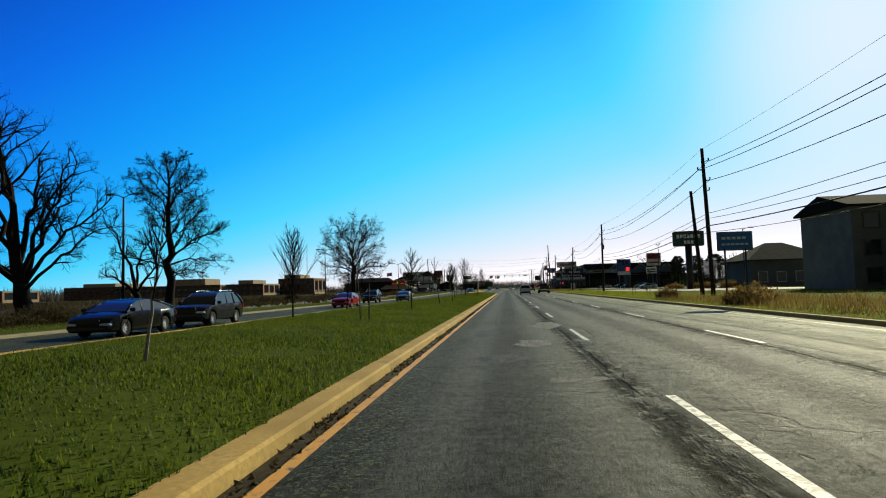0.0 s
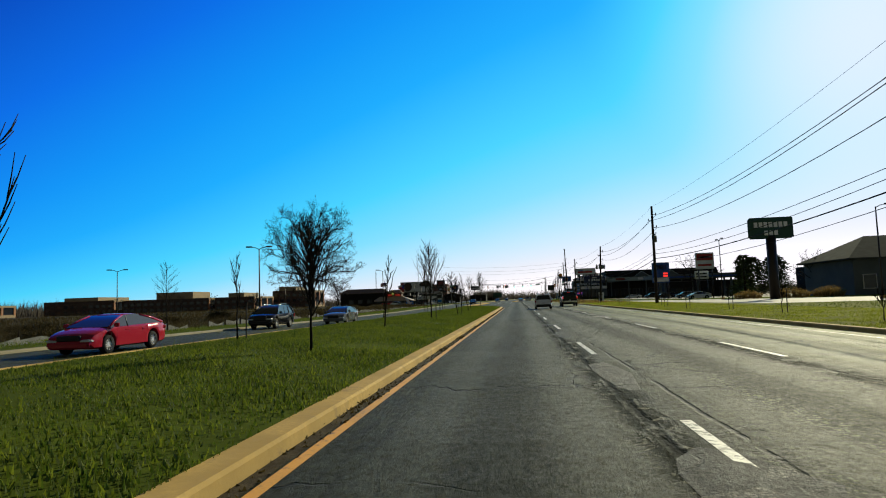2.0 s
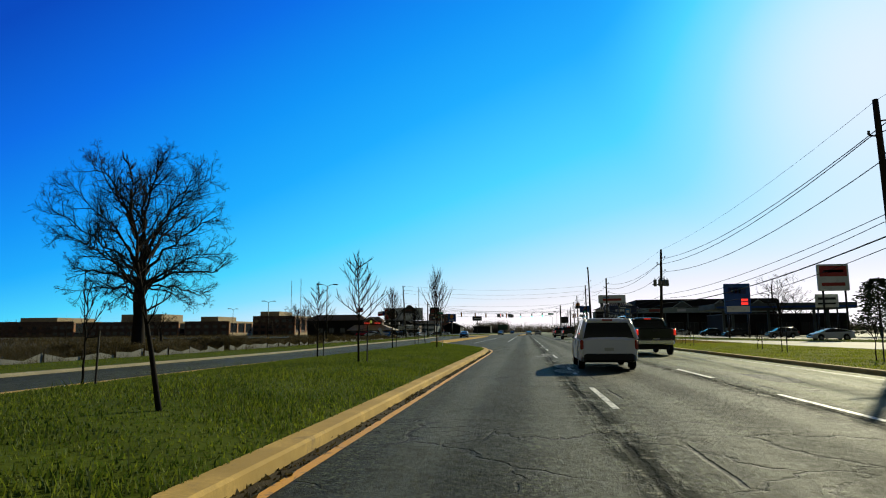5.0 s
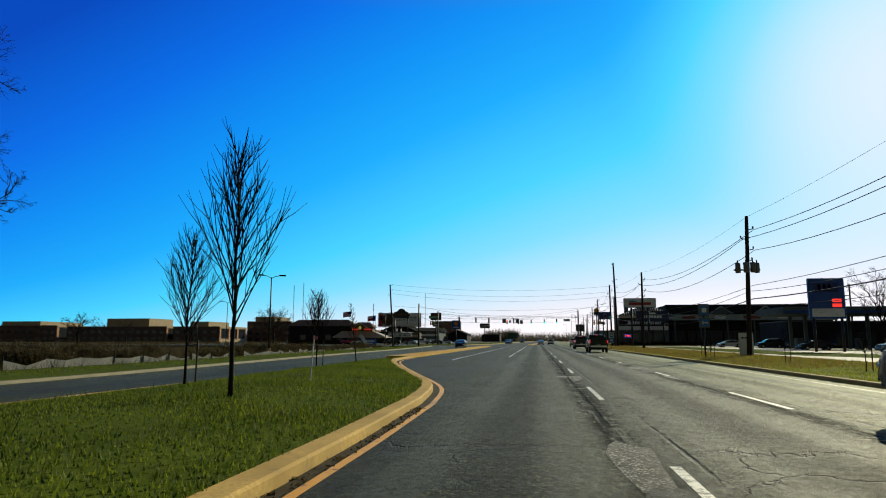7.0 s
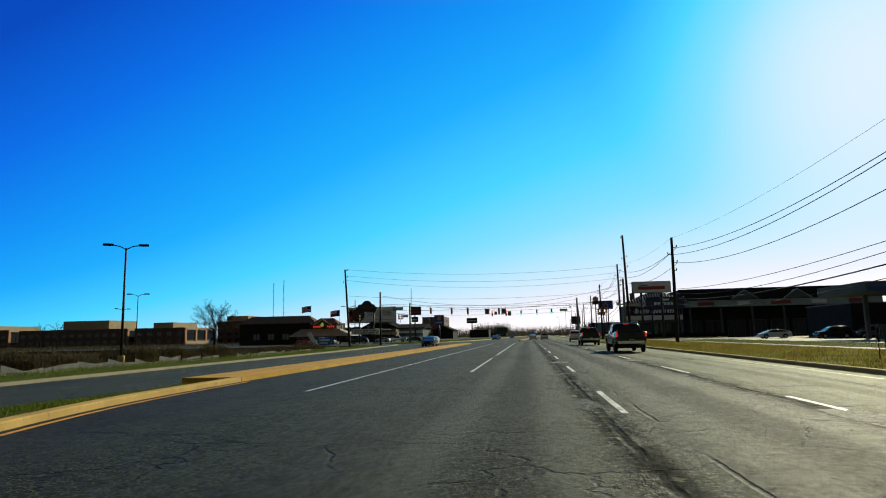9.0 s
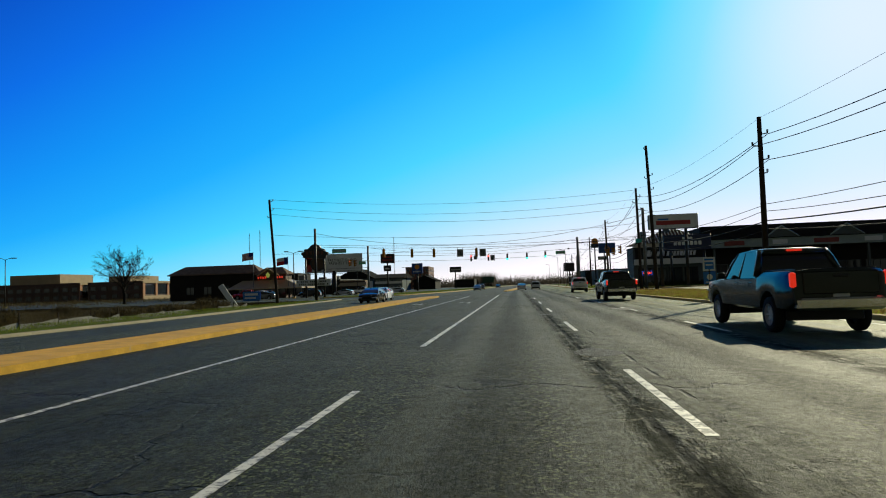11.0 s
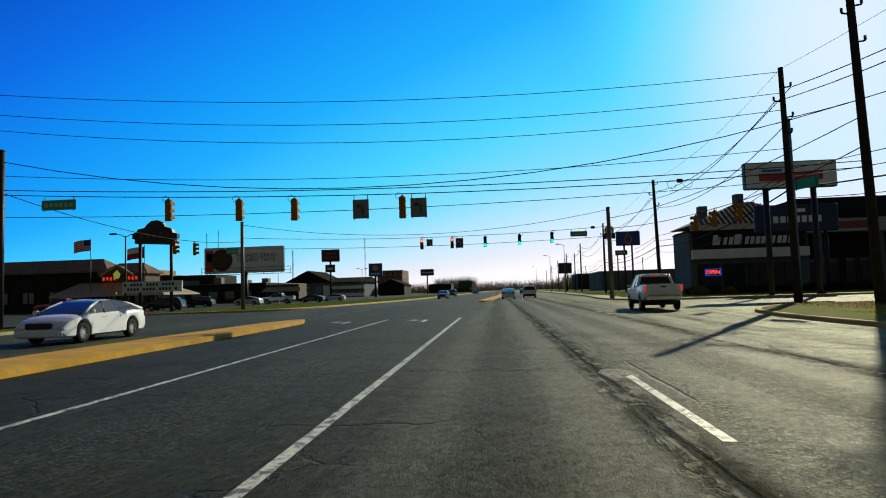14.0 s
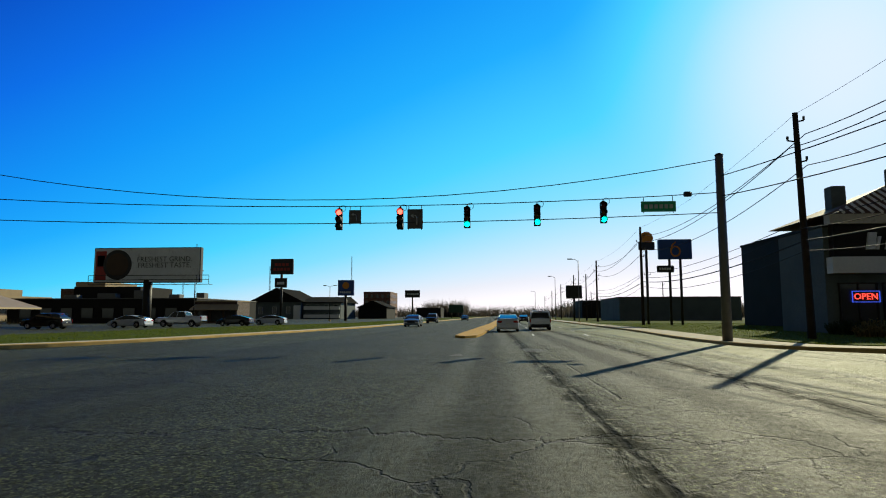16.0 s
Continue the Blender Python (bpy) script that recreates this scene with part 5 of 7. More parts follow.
blades("grass", "green grass before the restaurant car park", 60000, (-34, -14, 286, 410), 0.09, 10, M_GRASS, lambda x, y: (x < np.interp(y, [282, 290, 299, 324, 345, 640], [-28, -20.8, -19.1, -16.1, -15, -8])) & (x > np.interp(y, [286, 322, 370, 640], [-34, -32, -24, -24])), 0.5, 0.018, 0.07)
blades("leaf_litter", "dry brown leaves and litter along the kerb", 12000, (-2.2, -1.82, 4, 132), 0.035, 11, M_DRY, None, 1.5, 0.02, 0.005, 3.0)
blades("grass", "green grass strip between frontage lane and car park", 70000, (24, 60, 120, 256), 0.12, 21, M_GRASS, lambda x, y: (x > np.interp(y, [118, 140, 160, 174, 186], [60, 44, 34, 28.5, 24.3])) & (x < np.interp(y, [138, 146, 170, 182, 200], [60, 60, 44, 36, 31])), 0.5, 0.02, 0.0)

# ---- vehicles ----
def car_paint(name, base, flake=0.3):
    n = Nodes(name)
    co = n.coords()
    dust = n.noise(co, 3, 5)
    col = n.mix(n.math("MULTIPLY", n.ramp(dust, 0.5, 0.8), 0.02), base, (0.2, 0.18, 0.15))
    return n.done(col, 0.18, flake * 0.5, None, spec=0.25, coat=0.15)


P_BLACK = car_paint("black_car_paint", (0.004, 0.004, 0.005), 0.0)
P_DKGREY = car_paint("dark_grey_car_paint", (0.018, 0.019, 0.022), 0.15)
P_GREY = car_paint("silver_grey_car_paint", (0.12, 0.125, 0.13), 0.4)
P_WHITE = car_paint("white_car_paint", (0.72, 0.73, 0.74), 0.0)
P_SILVER = car_paint("pale_silver_car_paint", (0.5, 0.53, 0.57), 0.4)
P_RED = car_paint("red_car_paint", (0.35, 0.012, 0.03), 0.3)
P_BLUE = car_paint("blue_grey_car_paint", (0.1, 0.14, 0.19), 0.5)
P_GREEN = car_paint("dark_green_car_paint", (0.01, 0.017, 0.013), 0.15)
M_TYRE = mat("tyre_rubber", (0.018, 0.018, 0.018), 0.85, var=0.3, fine=40)
M_RIM = mat("alloy_rim", (0.62, 0.62, 0.63), 0.35, 0.35, var=0.15)
M_CHROME = mat("chrome_trim", (0.6, 0.6, 0.6), 0.15, 1.0, var=0.1)
M_CARGLASS = clear_glass("car_glass", (0.012, 0.014, 0.016), 0.02)
M_TAIL = mat("red_tail_lens", (0.3, 0.01, 0.01), 0.2, var=0.1, coat=0.5)
M_TAILON = glow("lit_tail_lens", (1.0, 0.04, 0.015), 0.55, (0.3, 0.01, 0.01))
M_HEAD = mat("headlight_lens", (0.55, 0.57, 0.6), 0.1, 0.3, var=0.1)
M_PLATE = mat("plate_sheet", (0.5, 0.5, 0.46), 0.5, var=0.2)


def wheel(parent, x, y, r, side):
    """side: 1 on the right, -1 on the left."""
    w, n = 0.11, 24
    s = Shape()
    prof = [(0.62, -w), (0.9, -w), (0.98, -w * 0.75), (1.0, 0), (0.98, w * 0.75), (0.9, w), (0.62, w)]
    s.loft([[(x + u, y + r * k * math.cos(a), r + r * k * math.sin(a)) for a in (2 * math.pi * i / n for i in range(n))] for k, u in prof], False)
    ob = part("wheel", s, M_TYRE, parent, "black tyre", True)
    s = Shape()
    o = side * w * 0.55
    for i in range(10):
        a = 2 * math.pi * i / 10
        ca, sa = math.cos(a), math.sin(a)
        q = [(0.1, -0.05), (0.63, -0.035), (0.63, 0.035), (0.1, 0.05)]
        ring = [[(x + o + dx, y + r * (u * ca - v * sa), r + r * (u * sa + v * ca)) for u, v in q] for dx in (-0.02, 0.02)]
        s.loft(ring)
    s.loft([[(x + o + dx, y + r * k * math.cos(a), r + r * k * math.sin(a)) for a in (2 * math.pi * i / n for i in range(n))] for k, dx in ((0.66, -0.05), (0.66, 0.03), (0.58, 0.03), (0.58, -0.05))], False)
    s.loft([[(x + o + dx, y + r * 0.14 * math.cos(a), r + r * 0.14 * math.sin(a)) for a in (2 * math.pi * i / 10 for i in range(10))] for dx in (-0.03, 0.03)])
    part("rim", s, M_RIM, ob, "spoked alloy rim")
    s = Shape()
    s.loft([[(x + side * dx, y + r * 0.6 * math.cos(a), r + r * 0.6 * math.sin(a)) for a in (2 * math.pi * i / 16 for i in range(16))] for dx in (-0.06, 0.0)])
    part("brake_disc", s, M_BLACK, ob)


CARS = {
    # length, width, wheel radius, axle positions, sill, belt, deck profile (y, z), cabin (cowl, roof front, roof rear, tail), roof height
    "sedan": (4.85, 1.84, 0.345, (-1.42, 1.42), 0.22, 0.95,
              [(-2.42, 0.5), (-2.4, 0.92), (-2.3, 1.05), (-2.0, 1.1), (-1.4, 1.06), (0.9, 1.0), (1.4, 0.96), (1.9, 0.86), (2.2, 0.74), (2.36, 0.6), (2.42, 0.42)], (1.42, 0.35, -0.75, -2.12), 1.45),
    "suv": (4.6, 1.86, 0.36, (-1.33, 1.38), 0.3, 1.06,
            [(-2.3, 0.6), (-2.27, 1.0), (-2.15, 1.14), (-1.5, 1.14), (0.95, 1.1), (1.6, 1.04), (2.0, 0.94), (2.2, 0.82), (2.3, 0.55)], (1.2, 0.4, -1.6, -2.2), 1.68),
    "minivan": (5.1, 1.98, 0.34, (-1.5, 1.5), 0.27, 1.05,
                [(-2.55, 0.55), (-2.52, 1.0), (-2.42, 1.08), (-1.5, 1.08), (1.2, 1.06), (1.8, 0.98), (2.3, 0.82), (2.5, 0.68), (2.55, 0.5)], (1.5, 0.55, -2.05, -2.42), 1.76),
    "pickup": (5.9, 2.02, 0.4, (-1.75, 1.85), 0.5, 1.22,
               [(-2.93, 0.72), (-2.92, 1.3), (-2.86, 1.36), (-1.2, 1.36), (-0.9, 1.24), (1.0, 1.24), (1.4, 1.24), (2.6, 1.18), (2.85, 1.02), (2.93, 0.72)], (1.25, 0.6, -0.75, -1.02), 1.93),
}


def vehicle(kind, name, label, x, y, heading, paint, lit=False, category="car", group="vehicles", scale=1.0, trim=None, z=0.0):
    """heading: degrees; 0 drives along +y."""
    L, W, R, axles, sill, belt, deck, cabin, roof = CARS[kind]
    t = thing(name, label, category, group, pose(x, y, z, 0, 0, heading), plan=False)
    t.scale = (scale, scale, scale)
    w = W / 2

    def deck_at(yy):
        return lerp_at(deck, yy)

    def taper(yy):
        k = abs(yy) / (L / 2)
        return 1 - 0.1 * max(0.0, (k - 0.72) / 0.28) ** 2

    def low(yy):
        z = sill + (0.12 if abs(yy) > L / 2 - 0.15 else 0.0)
        for a in axles:
            d = abs(yy - a)
            if d < R * 1.18:
                z = max(z, R + math.sqrt((R * 1.18) ** 2 - d * d))
        return z

    ys_ = sorted(set([p for p, _ in deck] + [a + R * 1.18 * k for a in axles for k in (-1, -0.97, -0.85, -0.6, -0.3, 0, 0.3, 0.6, 0.85, 0.97, 1)] + [-L / 2 + L * k / 16 for k in range(17)]))
    s, rings = Shape(), []
    for yy in ys_:
        f, z0, zt = taper(yy), low(yy), deck_at(yy)
        zb = min(belt, zt - 0.04)
        z0 = min(z0, zb - 0.06)
        m = (z0 + zb) / 2
        half = [(0.0, z0 + 0.02), (0.88 * w * f, z0), (0.985 * w * f, z0 + 0.06), (1.0 * w * f, m), (0.975 * w * f, zb), (0.88 * w * f, zt - 0.015), (0.6 * w * f, zt + 0.015), (0.0, zt + 0.025)]
        rings.append([(px, yy, pz) for px, pz in half] + [(-px, yy, pz) for px, pz in reversed(half[1:-1])])
    s.loft(rings)
    body = part("body", s, paint, t, smooth=True)
    body.data.set_sharp_from_angle(angle=radians(38))
    # inner wheel housings
    for a in axles:
        s = Shape()
        s.box(0, a, R * 0.7, W * 0.78, R * 2.3, R * 1.4, 0.02)
        part("wheel_housing", s, M_BLACK, t)
    for a in axles:
        for sd in (-1, 1):
            wheel(t, sd * (w - 0.13), a, R, sd)
    # cabin: glass, then roof and pillars
    cowl, rf, rr, tail = cabin
    zb0, zb1 = deck_at(cowl) - 0.02, deck_at(tail) - 0.02
    wb, wt = w * 0.93, w * 0.73

    def sect(yy, z0, z1, grow_=0.0):
        k = (z1 - z0) / max(0.01, roof - belt)
        wt_ = wb + (wt - wb) * k
        return [(-wb - grow_, yy, z0), (-wt_ - grow_, yy, z1), (wt_ + grow_, yy, z1), (wb + grow_, yy, z0)]

    s = Shape()
    s.loft([sect(tail, zb1, zb1 + 0.05), sect(rr + (tail - rr) * 0.5, belt, zb1 + (roof - 0.05 - zb1) * 0.62), sect(rr, belt, roof - 0.05), sect((rr + rf) / 2, belt, roof - 0.03), sect(rf, belt, roof - 0.06), sect(rf + (cowl - rf) * 0.5, belt, zb0 + (roof - 0.06 - zb0) * 0.6), sect(cowl, zb0, zb0 + 0.05)])
    gl = part("glass", s, M_CARGLASS, t, "dark reflecting windows", True)
    gl.data.set_sharp_from_angle(angle=radians(50))
    s = Shape()
    rings = []
    for yy, dz, sc in ((rr - 0.1, -0.1, 0.98), (rr + 0.05, -0.02, 1.0), ((rr + rf) / 2, 0.0, 1.0), (rf - 0.12, -0.03, 1.0), (rf + 0.06, -0.12, 0.98)):
        a = wt * sc + 0.025
        rings.append([(-a, yy, roof + dz - 0.07), (-a * 0.93, yy, roof + dz - 0.02), (-a * 0.5, yy, roof + dz + 0.01), (a * 0.5, yy, roof + dz + 0.01), (a * 0.93, yy, roof + dz - 0.02), (a, yy, roof + dz - 0.07)])
    s.loft(rings)
    part("roof", s, paint, t, smooth=True)
    mid = (cowl + rr) / 2 - 0.1

    def on_glass(yy, z0, z1):
        return yy, wb + (wt - wb) * (z1 - z0) / max(0.01, roof - belt), z1

    front = [(cowl, wb, zb0), on_glass(rf + (cowl - rf) * 0.5, belt, zb0 + (roof - 0.06 - zb0) * 0.6), (rf, wt, roof - 0.07)]
    rear = [(tail, wb, zb1), on_glass(rr + (tail - rr) * 0.5, belt, zb1 + (roof - 0.05 - zb1) * 0.62), (rr, wt, roof - 0.07)]
    pill = [(front, 0.045), (rear, 0.055 if kind == "sedan" else 0.08), ([(mid, wb, belt), (mid - 0.06, wt, roof - 0.06)], 0.04)]
    if kind in ("suv", "minivan"):
        pill.append(([(rr + 0.45, wb, belt), (rr + 0.43, wt, roof - 0.06)], 0.06))
    for line, pr in pill:
        for sd in (-1, 1):
            s = Shape()
            s.tube([(sd * (px - 0.01), py, pz - 0.01) for py, px, pz in line], pr, 6)
            part("pillar", s, M_BLACK if kind == "sedan" and line[0][0] == mid else paint, t, smooth=True)
    # lamps
    zt = deck_at(-L / 2 + 0.1)
    tall = kind in ("suv", "minivan", "pickup")
    for sd in (-1, 1):
        s = Shape()
        if tall:
            s.box(sd * w * 0.9, -L / 2 + 0.06, zt - 0.36, 0.11, 0.14, 0.32, 0.03)
        else:
            s.box(sd * w * 0.72, -L / 2 + 0.06, zt - 0.27, 0.42, 0.16, 0.17, 0.04)
        part("tail_light", s, M_TAILON if lit else M_TAIL, t, "lit red tail light" if lit else "red tail light")
        s = Shape()
        s.box(sd * w * 0.7, L / 2 - 0.13, deck_at(L / 2 - 0.12) - 0.2, 0.45, 0.22, 0.14, 0.05)
        part("headlight", s, M_HEAD, t, "clear headlight")
        s = Shape()
        s.box(sd * (w + 0.1), cowl - 0.25, belt + 0.02, 0.2, 0.12, 0.15, 0.03)
        part("mirror", s, paint, t)
        s = Shape()
        for hy in (cowl - 1.05, mid - 0.95):
            s.box(sd * (w * 0.985), hy, belt - 0.13, 0.04, 0.18, 0.035, 0.01)
        part("door_handle", s, M_CHROME if trim else paint, t)
        for hy in (cowl - 0.1, mid, rr + 0.1):
            s = Shape()
            s.box(sd * (w * 0.985), hy, sill + 0.16, 0.012, 0.008, belt - sill - 0.24)
            part("shut_line", s, M_BLACK, t)
    s = Shape()
    s.box(0, L / 2 - 0.06, 0.52 if not tall else 0.62, W * 0.5, 0.12, 0.2 if not tall else 0.34, 0.03)
    part("grille", s, M_BLACK, t, "dark grille")
    s = Shape()
    s.box(0, -L / 2 + 0.02, 0.6 if kind != "pickup" else 0.72, 0.32, 0.03, 0.16, 0.01)
    part("number_plate", s, M_PLATE, t, "pale plate with plain bars")
    s = Shape()
    s.box(0, -L / 2 + 0.08, sill + 0.02, W * 0.86, 0.26, 0.28, 0.06)
    part("rear_bumper", s, M_CHROME if kind == "pickup" else (M_BLACK if tall else paint), t)
    s = Shape()
    s.box(0, L / 2 - 0.1, sill + 0.02, W * 0.86, 0.26, 0.24, 0.06)
    part("front_bumper", s, M_BLACK if tall else paint, t)
    if kind == "pickup":
        s = Shape()
        s.box(0, -1.95, 1.34, W * 0.78, 1.6, 0.05, 0.01)
        part("bed_liner", s, M_BLACK, t)
        s = Shape()
        s.box(0, -L / 2 + 0.01, 0.86, W * 0.72, 0.05, 0.46, 0.02)
        part("tailgate", s, paint, t)
        s = Shape()
        s.box(0, -L / 2 - 0.02, 1.2, 0.3, 0.03, 0.06, 0.01)
        part("tailgate_handle", s, M_BLACK, t)
    if kind in ("suv", "minivan"):
        for sd in (-1, 1):
            s = Shape()
            s.tube([(sd * wt * 0.9, rf - 0.3, roof + 0.02), (sd * wt * 0.9, rf - 0.45, roof + 0.06), (sd * wt * 0.9, rr + 0.3, roof + 0.06), (sd * wt * 0.9, rr + 0.15, roof + 0.02)], 0.018, 6)
            part("roof_rail", s, M_CHROME, t)
    if tall or lit:
        s = Shape()
        s.box(0, rr - 0.12, roof - 0.1, 0.35, 0.05, 0.05, 0.01)
        part("brake_light", s, M_TAILON if lit else M_TAIL, t)
    return t


# traffic going our way
vehicle("minivan", "minivan", "white minivan driving in the middle lane", 3.2, 114.6, -1, P_WHITE, False, "minivan")
for y in (128.2, 195.4):
    vehicle("pickup", "pickup_truck", "dark green pickup truck driving in the outer lane", 7.25, y, 0, P_GREEN, True, "pickup truck", scale=1.06)
vehicle("pickup", "pickup_truck", "dark green lifted pickup truck with lit tail lights", 7.35, 224.4, 0, P_GREEN, True, "pickup truck", scale=1.06)
vehicle("pickup", "pickup_truck", "white pickup truck with lit tail lights in the outer lane", 8.55, 262.5, -3, P_WHITE, True, "pickup truck")
vehicle("sedan", "sedan", "pale silver-blue sedan driving ahead", 1.6, 313.6, -2, P_SILVER, False, "car")
vehicle("minivan", "minivan", "pale silver minivan driving far ahead", 4.7, 319.6, -2, P_SILVER, False, "minivan")
vehicle("sedan", "sedan", "dark sedan far down the road", 6.6, 385.0, -2, P_DKGREY, False, "car")
# traffic coming towards us
for kind, x, y, paint, lab in (
        ("sedan", -15.6, 24.6, P_BLACK, "black sedan driving on the far carriageway"),
        ("suv", -15.3, 31.2, P_DKGREY, "dark grey sport utility car on the far carriageway"),
        ("sedan", -15.7, 60.8, P_RED, "bright red sedan on the far carriageway"),
        ("suv", -17.8, 82.5, P_BLACK, "black sport utility car with chrome trim"),
        ("sedan", -14.7, 90.0, P_GREY, "silver-grey sedan on the far carriageway"),
        ("sedan", -13.8, 239.2, P_BLACK, "black sedan near the crossing"),
        ("sedan", -14.8, 248.3, P_WHITE, "white sedan on the far carriageway"),
        ("sedan", -9.2, 336.0, P_BLUE, "blue-grey sedan beyond the crossing"),
        ("suv", -10.0, 370, P_DKGREY, "dark car far down the far carriageway"),
        ("sedan", -6.5, 425, P_BLACK, "dark car far down the far carriageway")):
    vehicle(kind, kind, lab, x, y, 180, paint, False, "car", z=low(y), trim="chrome" in lab)
# parked cars
K = PLAN_SCALE
for kind, x, y, hd, p, lab in (
        ("pickup", -43.6, 244, 100, P_RED, "red pickup truck parked before the restaurant"), ("suv", -41.0, 242, 80, P_SILVER, "silver car parked before the restaurant"),
        ("suv", -33.6, 245.5, 95, P_BLACK, "black car parked by the restaurant"), ("sedan", -37.5, 236.0, 85, P_GREY, "grey car parked by the restaurant"),
        ("suv", -38.0, 262, 92, P_BLACK, "black car parked by the low building"), ("sedan", -34.0, 268, 85, P_SILVER, "silver car parked by the low building"),
        ("pickup", -31.5, 273, 92, P_SILVER, "silver pickup truck parked by the low building"), ("sedan", -28.5, 279.5, 88, P_DKGREY, "dark grey car parked by the low building"),
        ("sedan", -26.8, 286, 92, P_SILVER, "silver car parked by the low building"), ("suv", -42.0, 247, 90, P_DKGREY, "dark car parked before the restaurant"),
        ("suv", 34, 196, 90, P_BLACK, "black car parked before the shops"), ("sedan", 33, 178, 90, P_DKGREY, "dark car parked before the shops"),
        ("suv", 38, 196, 90, P_GREY, "grey car parked before the shops"), ("sedan", 31.0, 205, 90, P_SILVER, "silver car parked before the shops"),
        ("sedan", 30, 140, 90, P_WHITE, "white car parked beside the frontage lane"), ("suv", 33, 160, 90, P_GREY, "grey car parked beside the frontage lane")):
    vehicle(kind, {"sedan": "sedan", "suv": "suv", "pickup": "pickup_truck"}[kind], lab, x * K, y * K, hd, p, False, "pickup truck" if kind == "pickup" else "car", "parked cars", z=-0.02)

# ---- buildings ----
def quad_box(s, x0, x1, y0, y1, z0, z1):
    return s.box((x0 + x1) / 2, (y0 + y1) / 2, z0, x1 - x0, y1 - y0, z1 - z0)


def window(parent, face, a, z, w, h, at, frame_mat=None, pane_mat=None, bars=1):
    """face S looks along -y, E along +x; a is the place along the face."""
    f, p = Shape(), Shape()
    t = 0.07
    for dx, dz, ww, hh in ((0, -h / 2, w + 2 * t, t), (0, h / 2, w + 2 * t, t), (-w / 2, 0, t, h), (w / 2, 0, t, h)):
        if face == "S":
            f.box(a + dx, at - 0.05, z + dz - hh / 2, ww, 0.16, hh, 0.01)
        else:
            f.box(at + 0.05, a + dx, z + dz - hh / 2, 0.16, ww, hh, 0.01)
    if face == "S":
        p.box(a, at - 0.01, z - h / 2, w, 0.05, h)
    else:
        p.box(at + 0.01, a, z - h / 2, 0.05, w, h)
    fr = part("window", f, frame_mat or M_BRONZE, parent)
    part("pane", p, pane_mat or M_WIN, fr, "dark window pane")
    for k in range(1, bars):
        m = Shape()
        b = a + w * (k / bars - 0.5)
        m.box(*((b, at - 0.05) if face == "S" else (at + 0.05, b)), z - h / 2, *((t * 0.7, 0.15) if face == "S" else (0.15, t * 0.7)), h, 0.008)
        part("mullion", m, frame_mat or M_BRONZE, fr)
    return fr


def shell(parent, x0, x1, y0, y1, h, material, z0=-0.1, t=0.3, name="wall"):
    """Four walls with thickness."""
    for a, b, c, d in ((x0, x1, y0, y0 + t), (x0, x1, y1 - t, y1), (x0, x0 + t, y0 + t, y1 - t), (x1 - t, x1, y0 + t, y1 - t)):
        s = Shape()
        quad_box(s, a, b, c, d, z0, h)
        part(name, s, material, parent)


def flat_roof(parent, x0, x1, y0, y1, h, cap=None):
    s = Shape()
    quad_box(s, x0 + 0.31, x1 - 0.31, y0 + 0.31, y1 - 0.31, h - 0.6, h - 0.35)
    part("roof", s, M_GRAVEL, parent)
    s = Shape()
    for a, b, c, d in ((x0 - 0.08, x1 + 0.08, y0 - 0.08, y0 + 0.38), (x0 - 0.08, x1 + 0.08, y1 - 0.38, y1 + 0.08), (x0 - 0.08, x0 + 0.38, y0 + 0.38, y1 - 0.38), (x1 - 0.38, x1 + 0.08, y0 + 0.38, y1 - 0.38)):
        quad_box(s, a, b, c, d, h, h + 0.14)
    part("coping", s, cap or M_STEEL, parent)


def pitched(parent, x0, x1, y0, y1, z0, z1, material, along="x", hip=0.0, over=0.5, name="roof"):
    """A gable or hip roof; its ridge runs along x or y."""
    x0, x1, y0, y1 = x0 - over, x1 + over, y0 - over, y1 + over
    s = Shape()
    th = 0.18
    if along == "x":
        ym = (y0 + y1) / 2
        r0, r1 = (x0 + hip, ym), (x1 - hip, ym)
    else:
        xm = (x0 + x1) / 2
        r0, r1 = (xm, y0 + hip), (xm, y1 - hip)
    b = [(x0, y0), (x1, y0), (x1, y1), (x0, y1)]
    v = [(x, y, z0) for x, y in b] + [(x, y, z0 + th) for x, y in b] + [(*r0, z1), (*r1, z1)]
    f = [(3, 2, 1, 0), (0, 1, 5, 4), (1, 2, 6, 5), (2, 3, 7, 6), (3, 0, 4, 7)]
    if along == "x":
        f += [(4, 5, 9, 8), (6, 7, 8, 9), (5, 6, 9), (7, 4, 8)]
    else:
        f += [(5, 6, 9, 8), (7, 4, 8, 9), (4, 5, 8), (6, 7, 9)]
    s.add(v, f)
    return part(name, s, material, parent)


